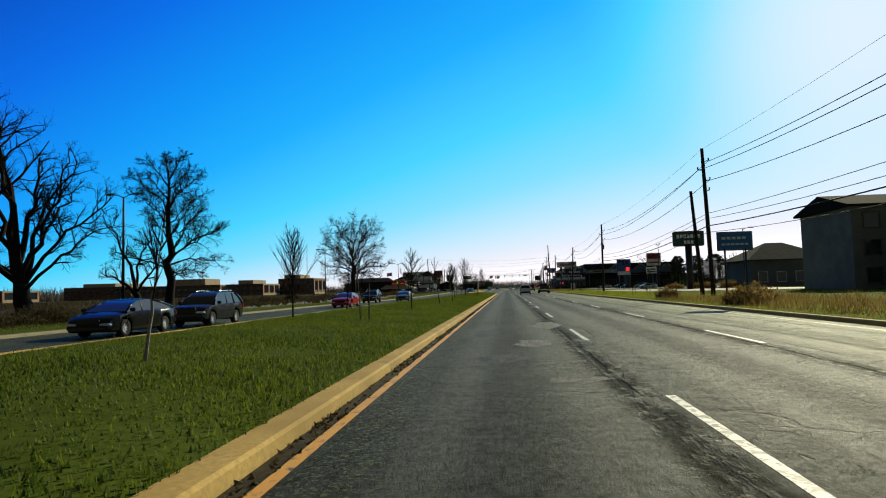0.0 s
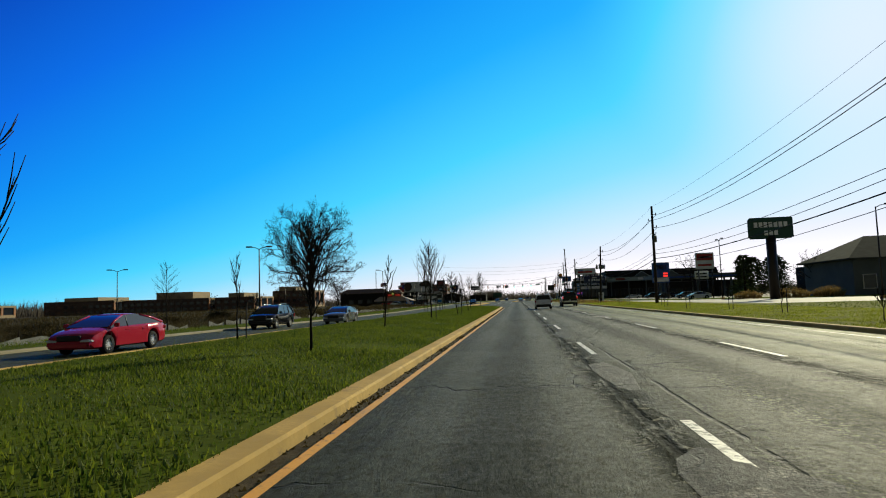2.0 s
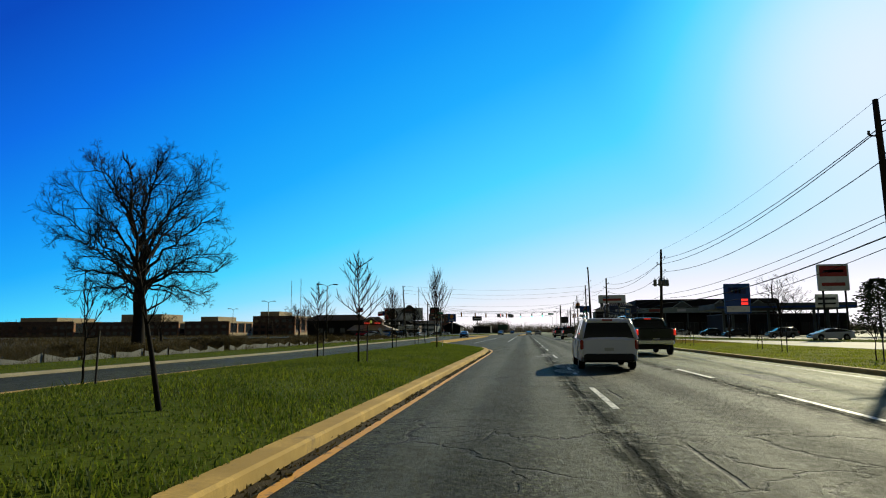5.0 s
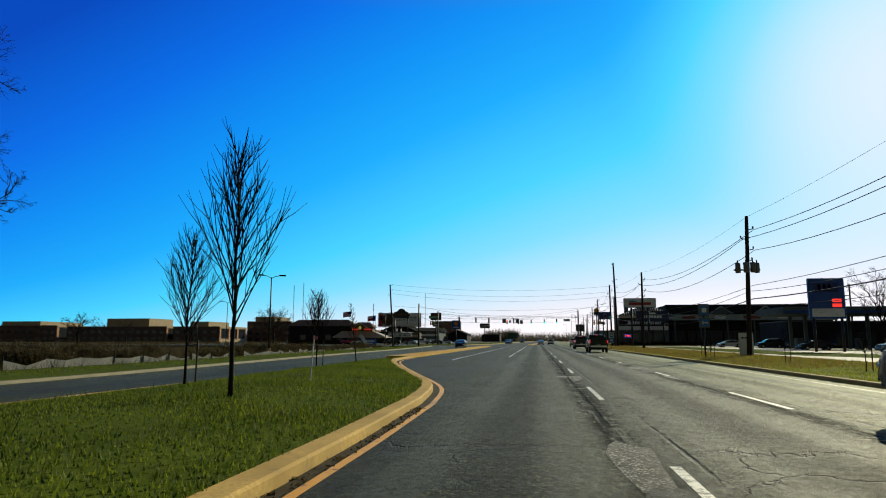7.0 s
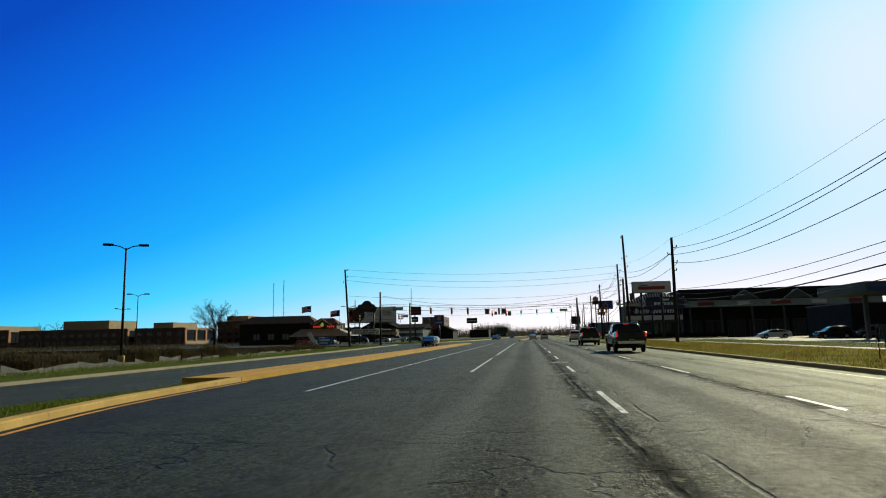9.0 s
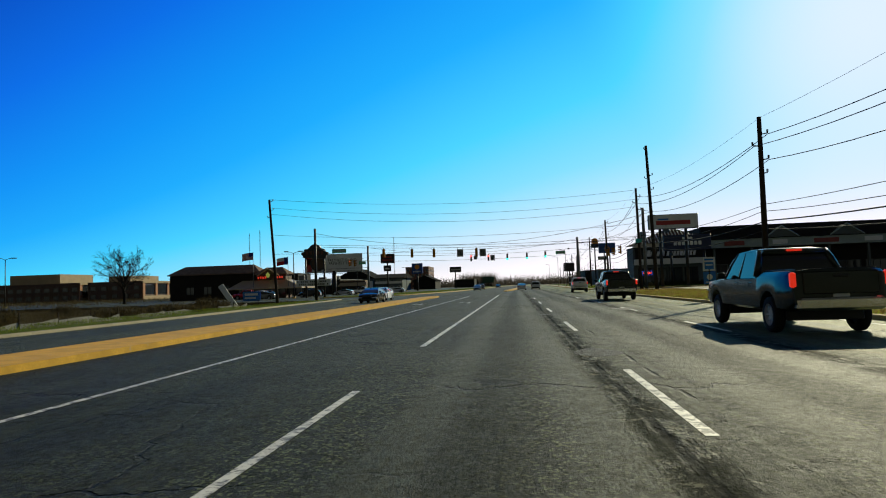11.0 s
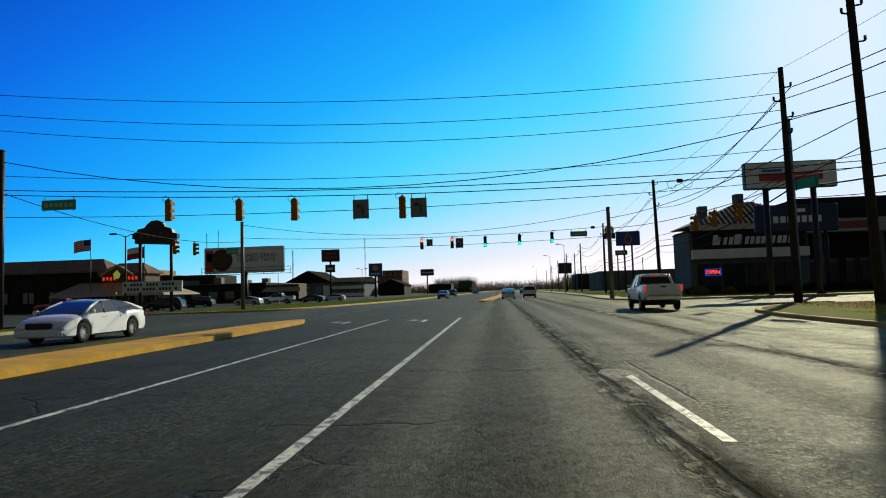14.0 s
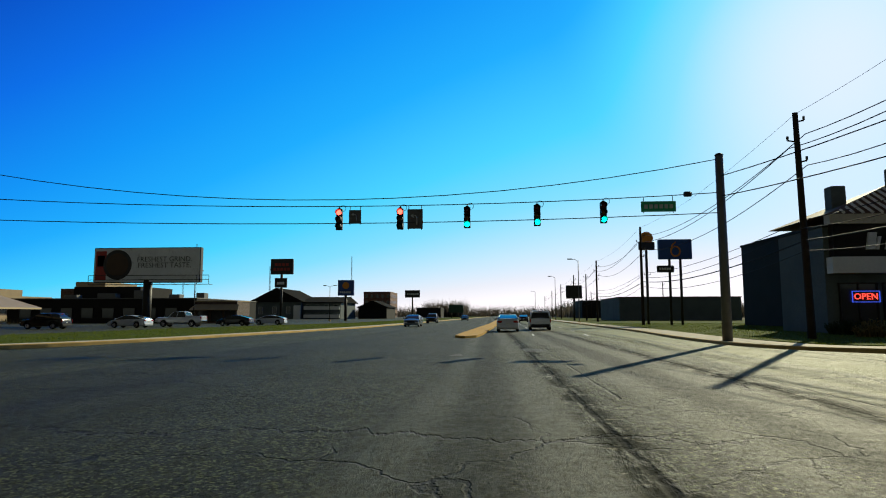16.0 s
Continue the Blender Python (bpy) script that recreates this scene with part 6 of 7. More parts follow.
def office(x0, x1, y0, d, h, label, pent=(), seed=0, stripes=True):
    t = thing("office_building", label, "office building", "distant offices")
    y1 = y0 + d
    shell(t, x0, x1, y0, y1, h, M_BRICK)
    flat_roof(t, x0, x1, y0, y1, h, M_BEIGE)
    for a, b, z in pent:
        s = Shape()
        quad_box(s, a, b, y0 + 4, y1 - 4, h - 0.4, z)
        part("penthouse", s, M_BEIGE, t, "pale beige roof block")
    n = max(2, int((x1 - x0) / 4.2))
    for k in range(n):
        for fl in range(max(1, int(h // 3.6))):
            window(t, "S", x0 + (k + 0.5) * (x1 - x0) / n, 1.7 + 3.5 * fl, 2.4, 1.7, y0, bars=2)
    m = max(2, int(d / 9))
    for k in range(m + 1):
        s = Shape()
        s.box(x1 + 0.2, y0 + 0.8 + k * (d - 1.6) / m, 0, 0.5, 1.6, h - 0.9, 0.03)
        part("pier", s, M_BRICKO, t, "orange brick pier")
    for k in range(m):
        window(t, "E", y0 + (k + 0.5) * d / m, h * 0.56, d / m - 2.2, h * 0.55, x1, bars=2)
    s = Shape()
    s.box(x1 + 0.3, (y0 + y1) / 2, -0.3, 0.5, d - 1, 1.9, 0.03)
    part("plinth", s, M_BEIGE, t, "pale sunlit plinth")
    s = Shape()
    s.box(x1 + 0.25, (y0 + y1) / 2, h - 0.9, 0.6, d, 0.9, 0.03)
    part("parapet", s, M_BEIGE, t, "pale sunlit parapet band")
    return t


office(-296, -249, 398, 40, 8.6, "low brown brick office with beige roof blocks", ((-285, -262, 11.0),))
office(-243, -187, 398, 30, 8.0, "low brown brick office with a beige roof block", ((-223, -199, 12.3),))
office(-183, -158, 398, 30, 7.9, "low brown brick office with pale piers", ((-176, -166, 10.6),))
office(-163, -137, 440, 30, 11.6, "dark brick office block beyond the field", ((-160, -148, 14.5),))
office(-330, -300, 350, 30, 7.0, "low brown brick office at the field's edge", ())
office(-125, -98, 480, 24, 7.5, "low dark office block far beyond the field", ())

# restaurant with dark gabled roofs
t = thing("restaurant", "low dark-roofed restaurant with gables and a tan porch roof", "restaurant")
M_RESTROOF = mat("brown_weathered_shingles", (0.2, 0.145, 0.11), 0.9, var=0.35, coarse=1.5, fine=9, bump=0.6, spec=0.02)
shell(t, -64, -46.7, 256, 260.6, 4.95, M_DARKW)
pitched(t, -64, -46.7, 256, 260.6, 4.9, 6.65, M_RESTROOF, "x", 2.2, 0.35)
shell(t, -46.6, -41.2, 255, 258.2, 4.6, M_BRICK)
pitched(t, -46.6, -41.2, 255, 258.2, 4.55, 5.9, M_RESTROOF, "x", 1.5, 0.35)
g = Shape()
g.add([(-46.0, 254.3, 4.45), (-42.4, 254.3, 4.45), (-44.2, 254.3, 5.5), (-46.0, 257, 4.45), (-42.4, 257, 4.45), (-44.2, 257, 5.5)], [(0, 1, 2), (5, 4, 3), (0, 3, 4, 1), (1, 4, 5, 2), (2, 5, 3, 0)])
part("gable", g, M_BRICK, t, "dark brick gable front")
g = Shape()
for a, b in (((-46.3, 4.3), (-44.2, 5.6)), ((-44.2, 5.6), (-42.1, 4.3))):
    g.tube([(a[0], 254.15, a[1]), (b[0], 254.15, b[1])], 0.13, 6)
part("gable_trim", g, M_TIN, t, "tan gable trim")
G_NEON = glow("red_neon_tube", (1.0, 0.05, 0.02), 0.5)
for k in range(11):
    g = Shape()
    g.box(-46.3 + 0.45 * k, 254.85, 3.8 + 0.05 * (k % 2), 0.27, 0.06, 0.4, 0.02)
    if abs(k - 5) > 1:
        part("neon_bar", g, G_NEON, t, "red lit bar of a sign")
g = Shape()
g.tube([(-44.2, 254.1, 4.0), (-44.2, 254.1, 4.5), (-44.2, 254.1, 4.95)], [0.25, 0.4, 0.06], 8)
part("neon_emblem", g, glow("yellow_green_neon", (0.5, 0.6, 0.1), 0.35), t, "yellow-green lit emblem")
# porch roof round the front and the sunny end
v = [(-49.2, 254.9, 3.55), (-41.1, 254.9, 3.55), (-37.0, 251.4, 2.05), (-50.6, 251.4, 2.05), (-41.1, 258.2, 3.55), (-37.0, 260.0, 2.05)]
s = Shape()
s.add(v + [(a, b, c - 0.14) for a, b, c in v], [(0, 3, 2, 1), (1, 2, 5, 4), (6, 7, 8, 9), (7, 10, 11, 8), (3, 9, 8, 2), (2, 8, 11, 5), (0, 6, 9, 3), (4, 5, 11, 10), (0, 1, 7, 6), (1, 4, 10, 7)])
part("porch_roof", s, M_TIN, t, "tan metal porch roof")
for k in range(18):
    s = Shape()
    u = k / 17
    s.tube([(-49.2 + 8.1 * u, 254.9, 3.58), (-50.6 + 13.6 * u, 251.4, 2.08)], 0.03, 4)
    part("roof_seam", s, M_TIN, t)
for k in range(7):
    s = Shape()
    s.box(-50.2 + 2.17 * k, 251.7, -0.1, 0.18, 0.18, 2.1, 0.01)
    part("porch_post", s, M_DARKW, t)
for k in range(3):
    window(t, "S", -45.4 + 1.75 * k, 1.5, 1.3, 1.2, 255.0, M_DARKW, None, 2)
for k in range(4):
    window(t, "S", -60 + 3.4 * k, 2.0, 1.6, 1.4, 256.0, M_DARKW, None, 2)
for k in range(2):
    window(t, "E", 255.9 + 1.5 * k, 1.5, 1.0, 1.3, -41.2, M_DARKW, None, 2)

t = thing("low_building", "long low dark brick building with a tan corner bay", "commercial building")
shell(t, -76, -45.2, 305, 330, 4.0, M_DARKW)
flat_roof(t, -76, -45.2, 305, 330, 4.0)
shell(t, -45.0, -38.3, 304, 309, 3.5, M_BRICK)
flat_roof(t, -45.0, -38.3, 304, 309, 3.5, M_BEIGE)
s = Shape()
s.add([(-44.8, 303.9, 3.1), (-38.0, 303.9, 3.1), (-37.6, 302.6, 2.3), (-45.2, 302.6, 2.3)] + [(-44.8, 303.9, 3.0), (-38.0, 303.9, 3.0), (-37.6, 302.6, 2.2), (-45.2, 302.6, 2.2)],
      [(0, 3, 2, 1), (4, 5, 6, 7), (1, 2, 6, 5), (2, 3, 7, 6), (3, 0, 4, 7)])
part("awning", s, M_TIN, t, "tan sloping awning")
for k in range(3):
    window(t, "S", -43.6 + 2.1 * k, 1.3, 1.6, 1.5, 304.0, M_BRONZE)
for k in range(8):
    window(t, "S", -73 + 3.4 * k, 1.8, 2.0, 1.6, 305.0, M_BRONZE)
for k, (x, y, w) in enumerate(((-70, 312, 2.2), (-65, 314, 3.2), (-57, 310, 1.6), (-52, 312, 1.8), (-48.5, 314, 1.4), (-61, 318, 2.0))):
    s = Shape()
    s.box(x, y, 3.6, w, 1.6, 1.3 + 0.3 * (k % 3), 0.06)
    part("roof_unit", s, M_STEEL, t, "grey rooftop air unit")
s = Shape()
quad_box(s, -72, -60, 315, 326, 3.5, 6.4)
part("upper_block", s, M_DARKW, t)

t = thing("motel", "two-storey grey motel with white balcony rails", "motel")
shell(t, -76, -59.8, 408, 432, 5.8, M_GREYW)
pitched(t, -76, -59.8, 408, 432, 5.7, 10.2, M_SHINGLE, "y", 0, 0.6)
shell(t, -59.6, -47.5, 409.5, 432, 5.6, M_GREYW)
pitched(t, -59.6, -47.5, 409.5, 432, 5.5, 7.6, M_SHINGLE, "x", 0, 0.8)
for fl in range(2):
    for k in range(4):
        window(t, "S", -58 + 3.0 * k, 1.4 + 2.7 * fl, 1.3, 1.4, 409.5, M_WHITEW)
    s = Shape()
    quad_box(s, -59.0, -47.4, 407.9, 408.3, 0.6 + 2.6 * fl, 1.7 + 2.6 * fl)
    part("balcony_rail", s, M_WHITEW, t, "white balcony panel")
for k in range(3):
    window(t, "S", -73 + 4.5 * k, 3.0, 1.2, 2.2, 408.0, M_WHITEW)
s = Shape()
quad_box(s, -62.2, -60.0, 407.6, 408.0, 0, 4.6)
part("end_wall", s, M_WHITEW, t, "white end wall")

t = thing("hotel", "four-storey tan brick hotel far down the road", "hotel")
shell(t, -84, -66, 628, 660, 17, M_BRICKR)
flat_roof(t, -84, -66, 628, 660, 17, M_BEIGE)
for fl in range(4):
    for k in range(5):
        window(t, "S", -82 + 3.6 * k, 2.2 + 4.0 * fl, 1.8, 2.0, 628, M_BEIGE)
    for k in range(6):
        window(t, "E", 631 + 5 * k, 2.2 + 4.0 * fl, 2.4, 2.0, -66, M_BEIGE)
t = thing("house_like_shop", "small dark gabled shop beside the motel", "shop")
shell(t, -46, -36, 430, 450, 4.2, M_DARKW)
pitched(t, -46, -36, 430, 450, 4.1, 6.6, M_SHINGLE, "y", 0, 0.5)
t = thing("shop", "low dark shop far down the road", "shop")
shell(t, -36, -24, 520, 540, 5.0, M_DARKW)
flat_roof(t, -36, -24, 520, 540, 5.0)

# right-hand side: tyre shop with a row of shops behind it
t = thing("tyre_shop", "grey tyre shop with a dark fascia and lit sign", "shop")
shell(t, 18.9, 30.0, 247, 252.5, 6.3, M_GREYW)
flat_roof(t, 18.9, 30.0, 247, 252.5, 6.3, M_DARKW)
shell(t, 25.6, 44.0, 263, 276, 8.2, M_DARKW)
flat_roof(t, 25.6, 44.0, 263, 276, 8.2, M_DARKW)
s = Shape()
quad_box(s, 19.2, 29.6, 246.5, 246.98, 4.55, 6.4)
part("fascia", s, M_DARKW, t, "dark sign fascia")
s = Shape()
quad_box(s, 19.0, 29.8, 246.3, 246.96, 3.65, 4.55)
part("ledge", s, M_WHITEW, t, "pale ledge below the sign")
s = Shape()
quad_box(s, 19.0, 29.9, 246.35, 246.96, 6.4, 6.95)
part("eave_band", s, M_WALK, t, "pale band under the roof")
M_SRED_DULL = mat("faded_red_letters", (0.22, 0.05, 0.04), 0.6, var=0.2)
M_SIGNPALE = mat("pale_sign_letters", (0.62, 0.63, 0.63), 0.5, var=0.1)
for k, w in enumerate((0.62, 0.22, 0.4, 0.5, 0.85, 0.22, 0.45, 0.45, 0.5, 0.5, 0.55, 0.35, 0.5, 0.42, 0.45)):
    s = Shape()
    x = 20.9 + 0.5 * k
    hgt = 0.95 if k in (0, 4) else 0.72
    sl = 0.16
    s.loft([[(x, yy, 4.95), (x + w * 0.72, yy, 4.95), (x + w * 0.72 + sl, yy, 4.95 + hgt), (x + sl, yy, 4.95 + hgt)] for yy in (246.38, 246.5)])
    part("sign_bar", s, M_SIGNPALE, t, "pale slanted bar of the shop sign")
# hipped slatted roof with two square vents
s = Shape()
s.add([(18.9, 246.4, 6.97), (31.0, 246.4, 6.97), (31.0, 254, 6.97), (18.9, 254, 6.97), (25.0, 250.5, 9.5), (26.4, 250.5, 9.5)], [(0, 1, 4), (1, 2, 5, 4), (2, 3, 5), (3, 0, 4, 5), (3, 2, 1, 0)])
part("hip_roof", s, mat("red_brown_roof_tiles", (0.12, 0.07, 0.055), 0.7, var=0.3, coarse=1.0), t, "dark red-brown hipped roof")
for k in range(22):
    u = k / 21
    s = Shape()
    bx = 19.8 + 10.8 * u
    up = min(1.0, (bx - 19.4) / 5.6, (31.0 - bx) / 4.6)
    s.tube([(bx, 246.35, 7.02), (bx, 246.4 + 4.0 * up, 7.05 + 2.45 * up)], 0.09, 4)
    part("roof_slat", s, M_WHITEW, t, "pale roof slat")
for x, z in ((21.1, 9.1), (24.7, 10.2)):
    s = Shape()
    s.box(x, 249.6, 7.0, 0.85, 0.85, z - 7.0, 0.04)
    part("roof_vent", s, M_GREYW, t, "square grey roof vent")
for k in range(4):
    window(t, "S", 20.6 + 2.35 * k, 1.9, 2.0, 2.4, 247.0, M_BRONZE, None, 2)
G_OPEN = glow("open_sign_red", (1.0, 0.06, 0.04), 2.0)
G_OPENB = glow("open_sign_blue", (0.05, 0.12, 1.0), 0.8)
me = text_mesh("OPEN", 0.5, 0.02)
me.materials.append(G_OPEN)
o = part("lettering", me, G_OPEN, t, "red lit letters")
o.matrix_basis = pose(20.95, 246.86, 2.35)
s = Shape()
for a, b, c, d in ((20.2, 21.7, 2.04, 2.08), (20.2, 21.7, 2.64, 2.68), (20.2, 20.24, 2.04, 2.68), (21.66, 21.7, 2.04, 2.68)):
    quad_box(s, a, b, 246.84, 246.88, c, d)
part("sign_border", s, G_OPENB, t, "blue lit border")

t = thing("shopping_strip", "long dark row of shops with small roof gables", "shops")
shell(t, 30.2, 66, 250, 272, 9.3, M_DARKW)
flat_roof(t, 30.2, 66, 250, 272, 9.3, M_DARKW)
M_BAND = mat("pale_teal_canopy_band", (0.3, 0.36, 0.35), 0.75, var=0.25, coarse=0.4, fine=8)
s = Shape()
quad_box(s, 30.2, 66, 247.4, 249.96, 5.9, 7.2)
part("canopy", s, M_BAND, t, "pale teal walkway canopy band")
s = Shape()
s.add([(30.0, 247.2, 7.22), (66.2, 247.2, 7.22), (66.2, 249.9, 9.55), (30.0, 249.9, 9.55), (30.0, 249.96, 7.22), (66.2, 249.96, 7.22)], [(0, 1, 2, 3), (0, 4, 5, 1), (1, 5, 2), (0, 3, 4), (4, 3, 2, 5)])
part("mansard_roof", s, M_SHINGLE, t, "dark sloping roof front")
for k in range(3):
    x = 41.5 + 9.5 * k
    g = Shape()
    g.add([(x - 2.4, 247.0, 7.3), (x + 2.4, 247.0, 7.3), (x, 247.0, 8.9), (x - 2.4, 249, 7.3), (x + 2.4, 249, 7.3), (x, 249.1, 8.9)], [(0, 1, 2), (5, 4, 3), (1, 4, 5, 2), (2, 5, 3, 0), (0, 3, 4, 1)])
    part("gable", g, M_GREYW, t, "grey roof gable")
    s = Shape()
    for p, q in (((x - 2.5, 7.3), (x, 8.98)), ((x, 8.98), (x + 2.5, 7.3))):
        s.tube([(p[0], 246.95, p[1]), (q[0], 246.95, q[1])], 0.1, 4)
    part("gable_trim", s, M_BAND, t, "pale gable trim")
for k, w in enumerate((3.0, 2.2, 3.6, 2.6, 3.2)):
    s = Shape()
    s.box(34.5 + 6.8 * k, 247.36, 6.2, w, 0.08, 0.7, 0.02)
    part("shop_sign_bar", s, M_SIGNPALE if k % 2 else M_SRED_DULL, t, "plain bar of a shop sign")
for k in range(9):
    window(t, "S", 32.5 + 4 * k, 1.9, 3.2, 2.9, 250.0, M_GREYW, None, 3)
for k in range(7):
    s = Shape()
    s.box(31.5 + 5.7 * k, 247.8, -0.1, 0.35, 0.35, 6.0, 0.02)
    part("canopy_post", s, M_GREYW, t)

t = thing("petrol_canopy", "pale flat canopy of a filling station", "filling station")
s = Shape()
s.box(42.5, 188, 4.7, 22, 10, 0.95, 0.05)
part("canopy", s, M_GREYW, t)
s = Shape()
s.box(42.5, 182.95, 4.85, 21.6, 0.05, 0.3)
part("stripe", s, mat("blue_sign_paint", (0.02, 0.07, 0.28), 0.45), t)
for x in (35, 42.5, 50):
    for y in (185.5, 190.5):
        s = Shape()
        s.box(x, y, -0.1, 0.4, 0.4, 4.8, 0.03)
        part("column", s, M_GREYW, t)
    s = Shape()
    s.box(x, 188, 0.0, 0.8, 1.1, 1.7, 0.06)
    part("pump", s, M_GREYW, t)
t = thing("station_shop", "low dark filling-station shop", "shop")
shell(t, 38, 60, 200, 212, 4.2, M_DARKW)
flat_roof(t, 38, 60, 200, 212, 4.2)
for k in range(5):
    window(t, "S", 41 + 4 * k, 1.6, 2.8, 2.0, 200.0, M_BRONZE, None, 2)

# siding colour lifted to grey-green, with the bright haze over the inn painted in
M_INNW = mat("hazed_inn_siding", (0.15, 0.165, 0.155), 0.8, var=0.3, coarse=0.5, fine=8)
t = thing("inn", "tall grey three-storey inn with a gabled wing and hipped roof", "inn")
shell(t, 37.6, 76, 58.8, 73, 8.3, M_INNW)
pitched(t, 37.6, 76, 58.8, 73, 8.25, 11.3, M_SHINGLE, "x", 5.0, 0.6)
shell(t, 31.3, 37.58, 60.7, 70.6, 7.9, M_INNW, name="wing_wall")
pitched(t, 31.3, 39.5, 60.7, 70.6, 7.88, 9.5, M_SHINGLE, "x", 0.0, 0.5, "wing_roof")
s = Shape()
s.add([(31.32, 60.75, 7.9), (31.32, 70.55, 7.9), (31.32, 65.65, 9.3), (31.6, 60.75, 7.9), (31.6, 70.55, 7.9), (31.6, 65.65, 9.3)], [(0, 2, 1), (3, 4, 5), (0, 1, 4, 3), (1, 2, 5, 4), (2, 0, 3, 5)])
part("gable", s, M_INNW, t)
s = Shape()
s.tube([(31.22, 65.65, 8.45), (31.32, 65.65, 8.45)], 0.34, 20)
part("gable_vent", s, M_WHITEW, t, "round white gable vent")
for fl in range(3):
    for k in range(2):
        window(t, "S", 33.0 + 3.0 * k, 1.6 + 2.5 * fl, 1.4, 1.4, 60.7, M_GREYW)
    for k in range(9):
        window(t, "S", 39.6 + 3.9 * k, 1.6 + 2.5 * fl, 1.4, 1.4, 58.8, M_GREYW)
t = thing("inn_pavilion", "low grey inn lobby with a hipped metal roof", "inn")
shell(t, 43.5, 57, 118, 132, 5.0, M_GREYW)
pitched(t, 43.5, 57, 118, 132, 4.9, 8.4, mat("dull_green_metal_roof", (0.05, 0.06, 0.055), 0.95, var=0.3, spec=0.02), "x", 6.0, 0.8)
for k in range(4):
    window(t, "S", 45.4 + 3.2 * k, 2.0, 1.6, 1.8, 118.0, M_WHITEW)
t = thing("low_shop", "low dark shop behind the inn sign", "shop")
shell(t, 58, 92, 150, 170, 5.6, M_DARKW)
flat_roof(t, 58, 92, 150, 170, 5.6)
for k in range(8):
    window(t, "S", 60.5 + 4 * k, 1.8, 2.6, 2.0, 150.0, M_WHITEW)
t = thing("far_shop", "low pale-roofed shop far along the road", "shop")
shell(t, 24, 46, 330, 350, 4.6, M_GREYW)
flat_roof(t, 24, 46, 330, 350, 4.6, mat("red_band", (0.25, 0.05, 0.04), 0.6))
t = thing("far_shop", "low dark shop far along the road", "shop")
shell(t, 30, 60, 420, 440, 6, M_DARKW)
flat_roof(t, 30, 60, 420, 440, 6)

# ---- signs ----
G_PRICE = glow("lit_price_figures", (1.0, 0.03, 0.02), 1.2)
M_SGREEN = mat("dark_green_sign_face", (0.012, 0.05, 0.035), 0.5, var=0.2, coarse=0.5)
M_SBLUE = mat("blue_sign_face", (0.015, 0.06, 0.24), 0.45, var=0.15, coarse=0.5)
M_SHWY = mat("bright_blue_road_sign", (0.02, 0.14, 0.45), 0.45, var=0.12, coarse=0.5)
M_SDARK = mat("dark_sign_face", (0.02, 0.02, 0.022), 0.5, var=0.2, coarse=0.5)
M_SPALE = mat("pale_sign_face", (0.62, 0.64, 0.64), 0.5, var=0.2, coarse=0.6, stain=(0.3, 0.3, 0.3))
M_SRED = mat("red_sign_paint", (0.32, 0.03, 0.025), 0.5, var=0.15)
M_SORANGE = mat("orange_sign_paint", (0.6, 0.22, 0.02), 0.5, var=0.15)
M_SCREAM = mat("cream_sign_paint", (0.6, 0.52, 0.36), 0.5, var=0.1)


def board(name, label, x0, x1, y, z0, z1, face, posts=(), post_r=0.12, bars=(), depth=0.35, rim=None, turn=0.0, category="sign", post_mat=None, bevel=0.06, plan=True):
    """A sign box on posts; bars: (u, v, width, height, material) on its face from its lower left corner, in metres."""
    cx = (x0 + x1) / 2
    t = thing(name, label, category, "roadside signs", pose(cx, y, 0, 0, 0, turn), plan=plan)
    w, h = x1 - x0, z1 - z0
    s = Shape()
    s.box(0, 0, z0, w, depth, h, bevel)
    cab = part("cabinet", s, rim or face, t)
    s = Shape()
    s.box(0, -depth / 2 - 0.012, z0 + 0.09, w - 0.18, 0.02, h - 0.18)
    fc = part("face", s, face, t)
    for u, v, bw, bh, m in bars:
        s = Shape()
        s.box(-w / 2 + u + bw / 2, -depth / 2 - 0.032, z0 + v, bw, 0.02, bh, 0.005)
        part("bar", s, m, fc, "plain bar of the sign")
    for px in posts:
        s = Shape()
        s.tube([(px - cx, 0, -0.1), (px - cx, 0, z0 + min(0.3, h * 0.5))], post_r, 10)
        part("post", s, post_mat or M_BRONZE, t, smooth=True)
    return t


def word_bars(u, v, n, w, h, m, gap=0.35):
    return tuple((u + k * w * (1 + gap), v, w, h, m) for k in range(n))


board("inn_sign", "dark green inn sign on a thick post", 28.05, 33.2, 110, 7.45, 10.0, M_SGREEN, (30.6,), 0.55,
      word_bars(0.6, 1.35, 7, 0.42, 0.62, M_SPALE) + word_bars(1.75, 0.4, 3, 0.42, 0.55, M_SPALE), 0.6, None, bevel=0.25)
board("lodging_board", "bright blue roadside board on two posts", 11.6, 13.5, 36.3, 3.05, 4.1, M_SHWY, (12.0, 13.1), 0.05,
      word_bars(0.25, 0.62, 5, 0.2, 0.14, M_SPALE) + word_bars(0.25, 0.3, 6, 0.18, 0.1, M_SPALE), 0.05, M_STEEL, bevel=0.01, plan=False)
board("fuel_sign", "tall blue fuel sign with lit red price figures", 28.4, 31.9, 167.3, 3.6, 7.8, M_SBLUE, (28.8, 31.5), 0.14,
      ((0.5, 2.75, 2.4, 0.95, mat("deep_blue_panel", (0.01, 0.02, 0.12), 0.4)), (0.9, 2.85, 0.3, 0.7, M_SPALE), (1.4, 2.85, 0.3, 0.7, M_SRED), (1.9, 2.85, 0.3, 0.7, M_SPALE),
       (0.2, 0.2, 3.1, 0.85, M_SPALE), (2.2, 1.7, 0.9, 0.35, G_PRICE), (2.2, 1.2, 0.9, 0.35, G_PRICE)), 0.4)
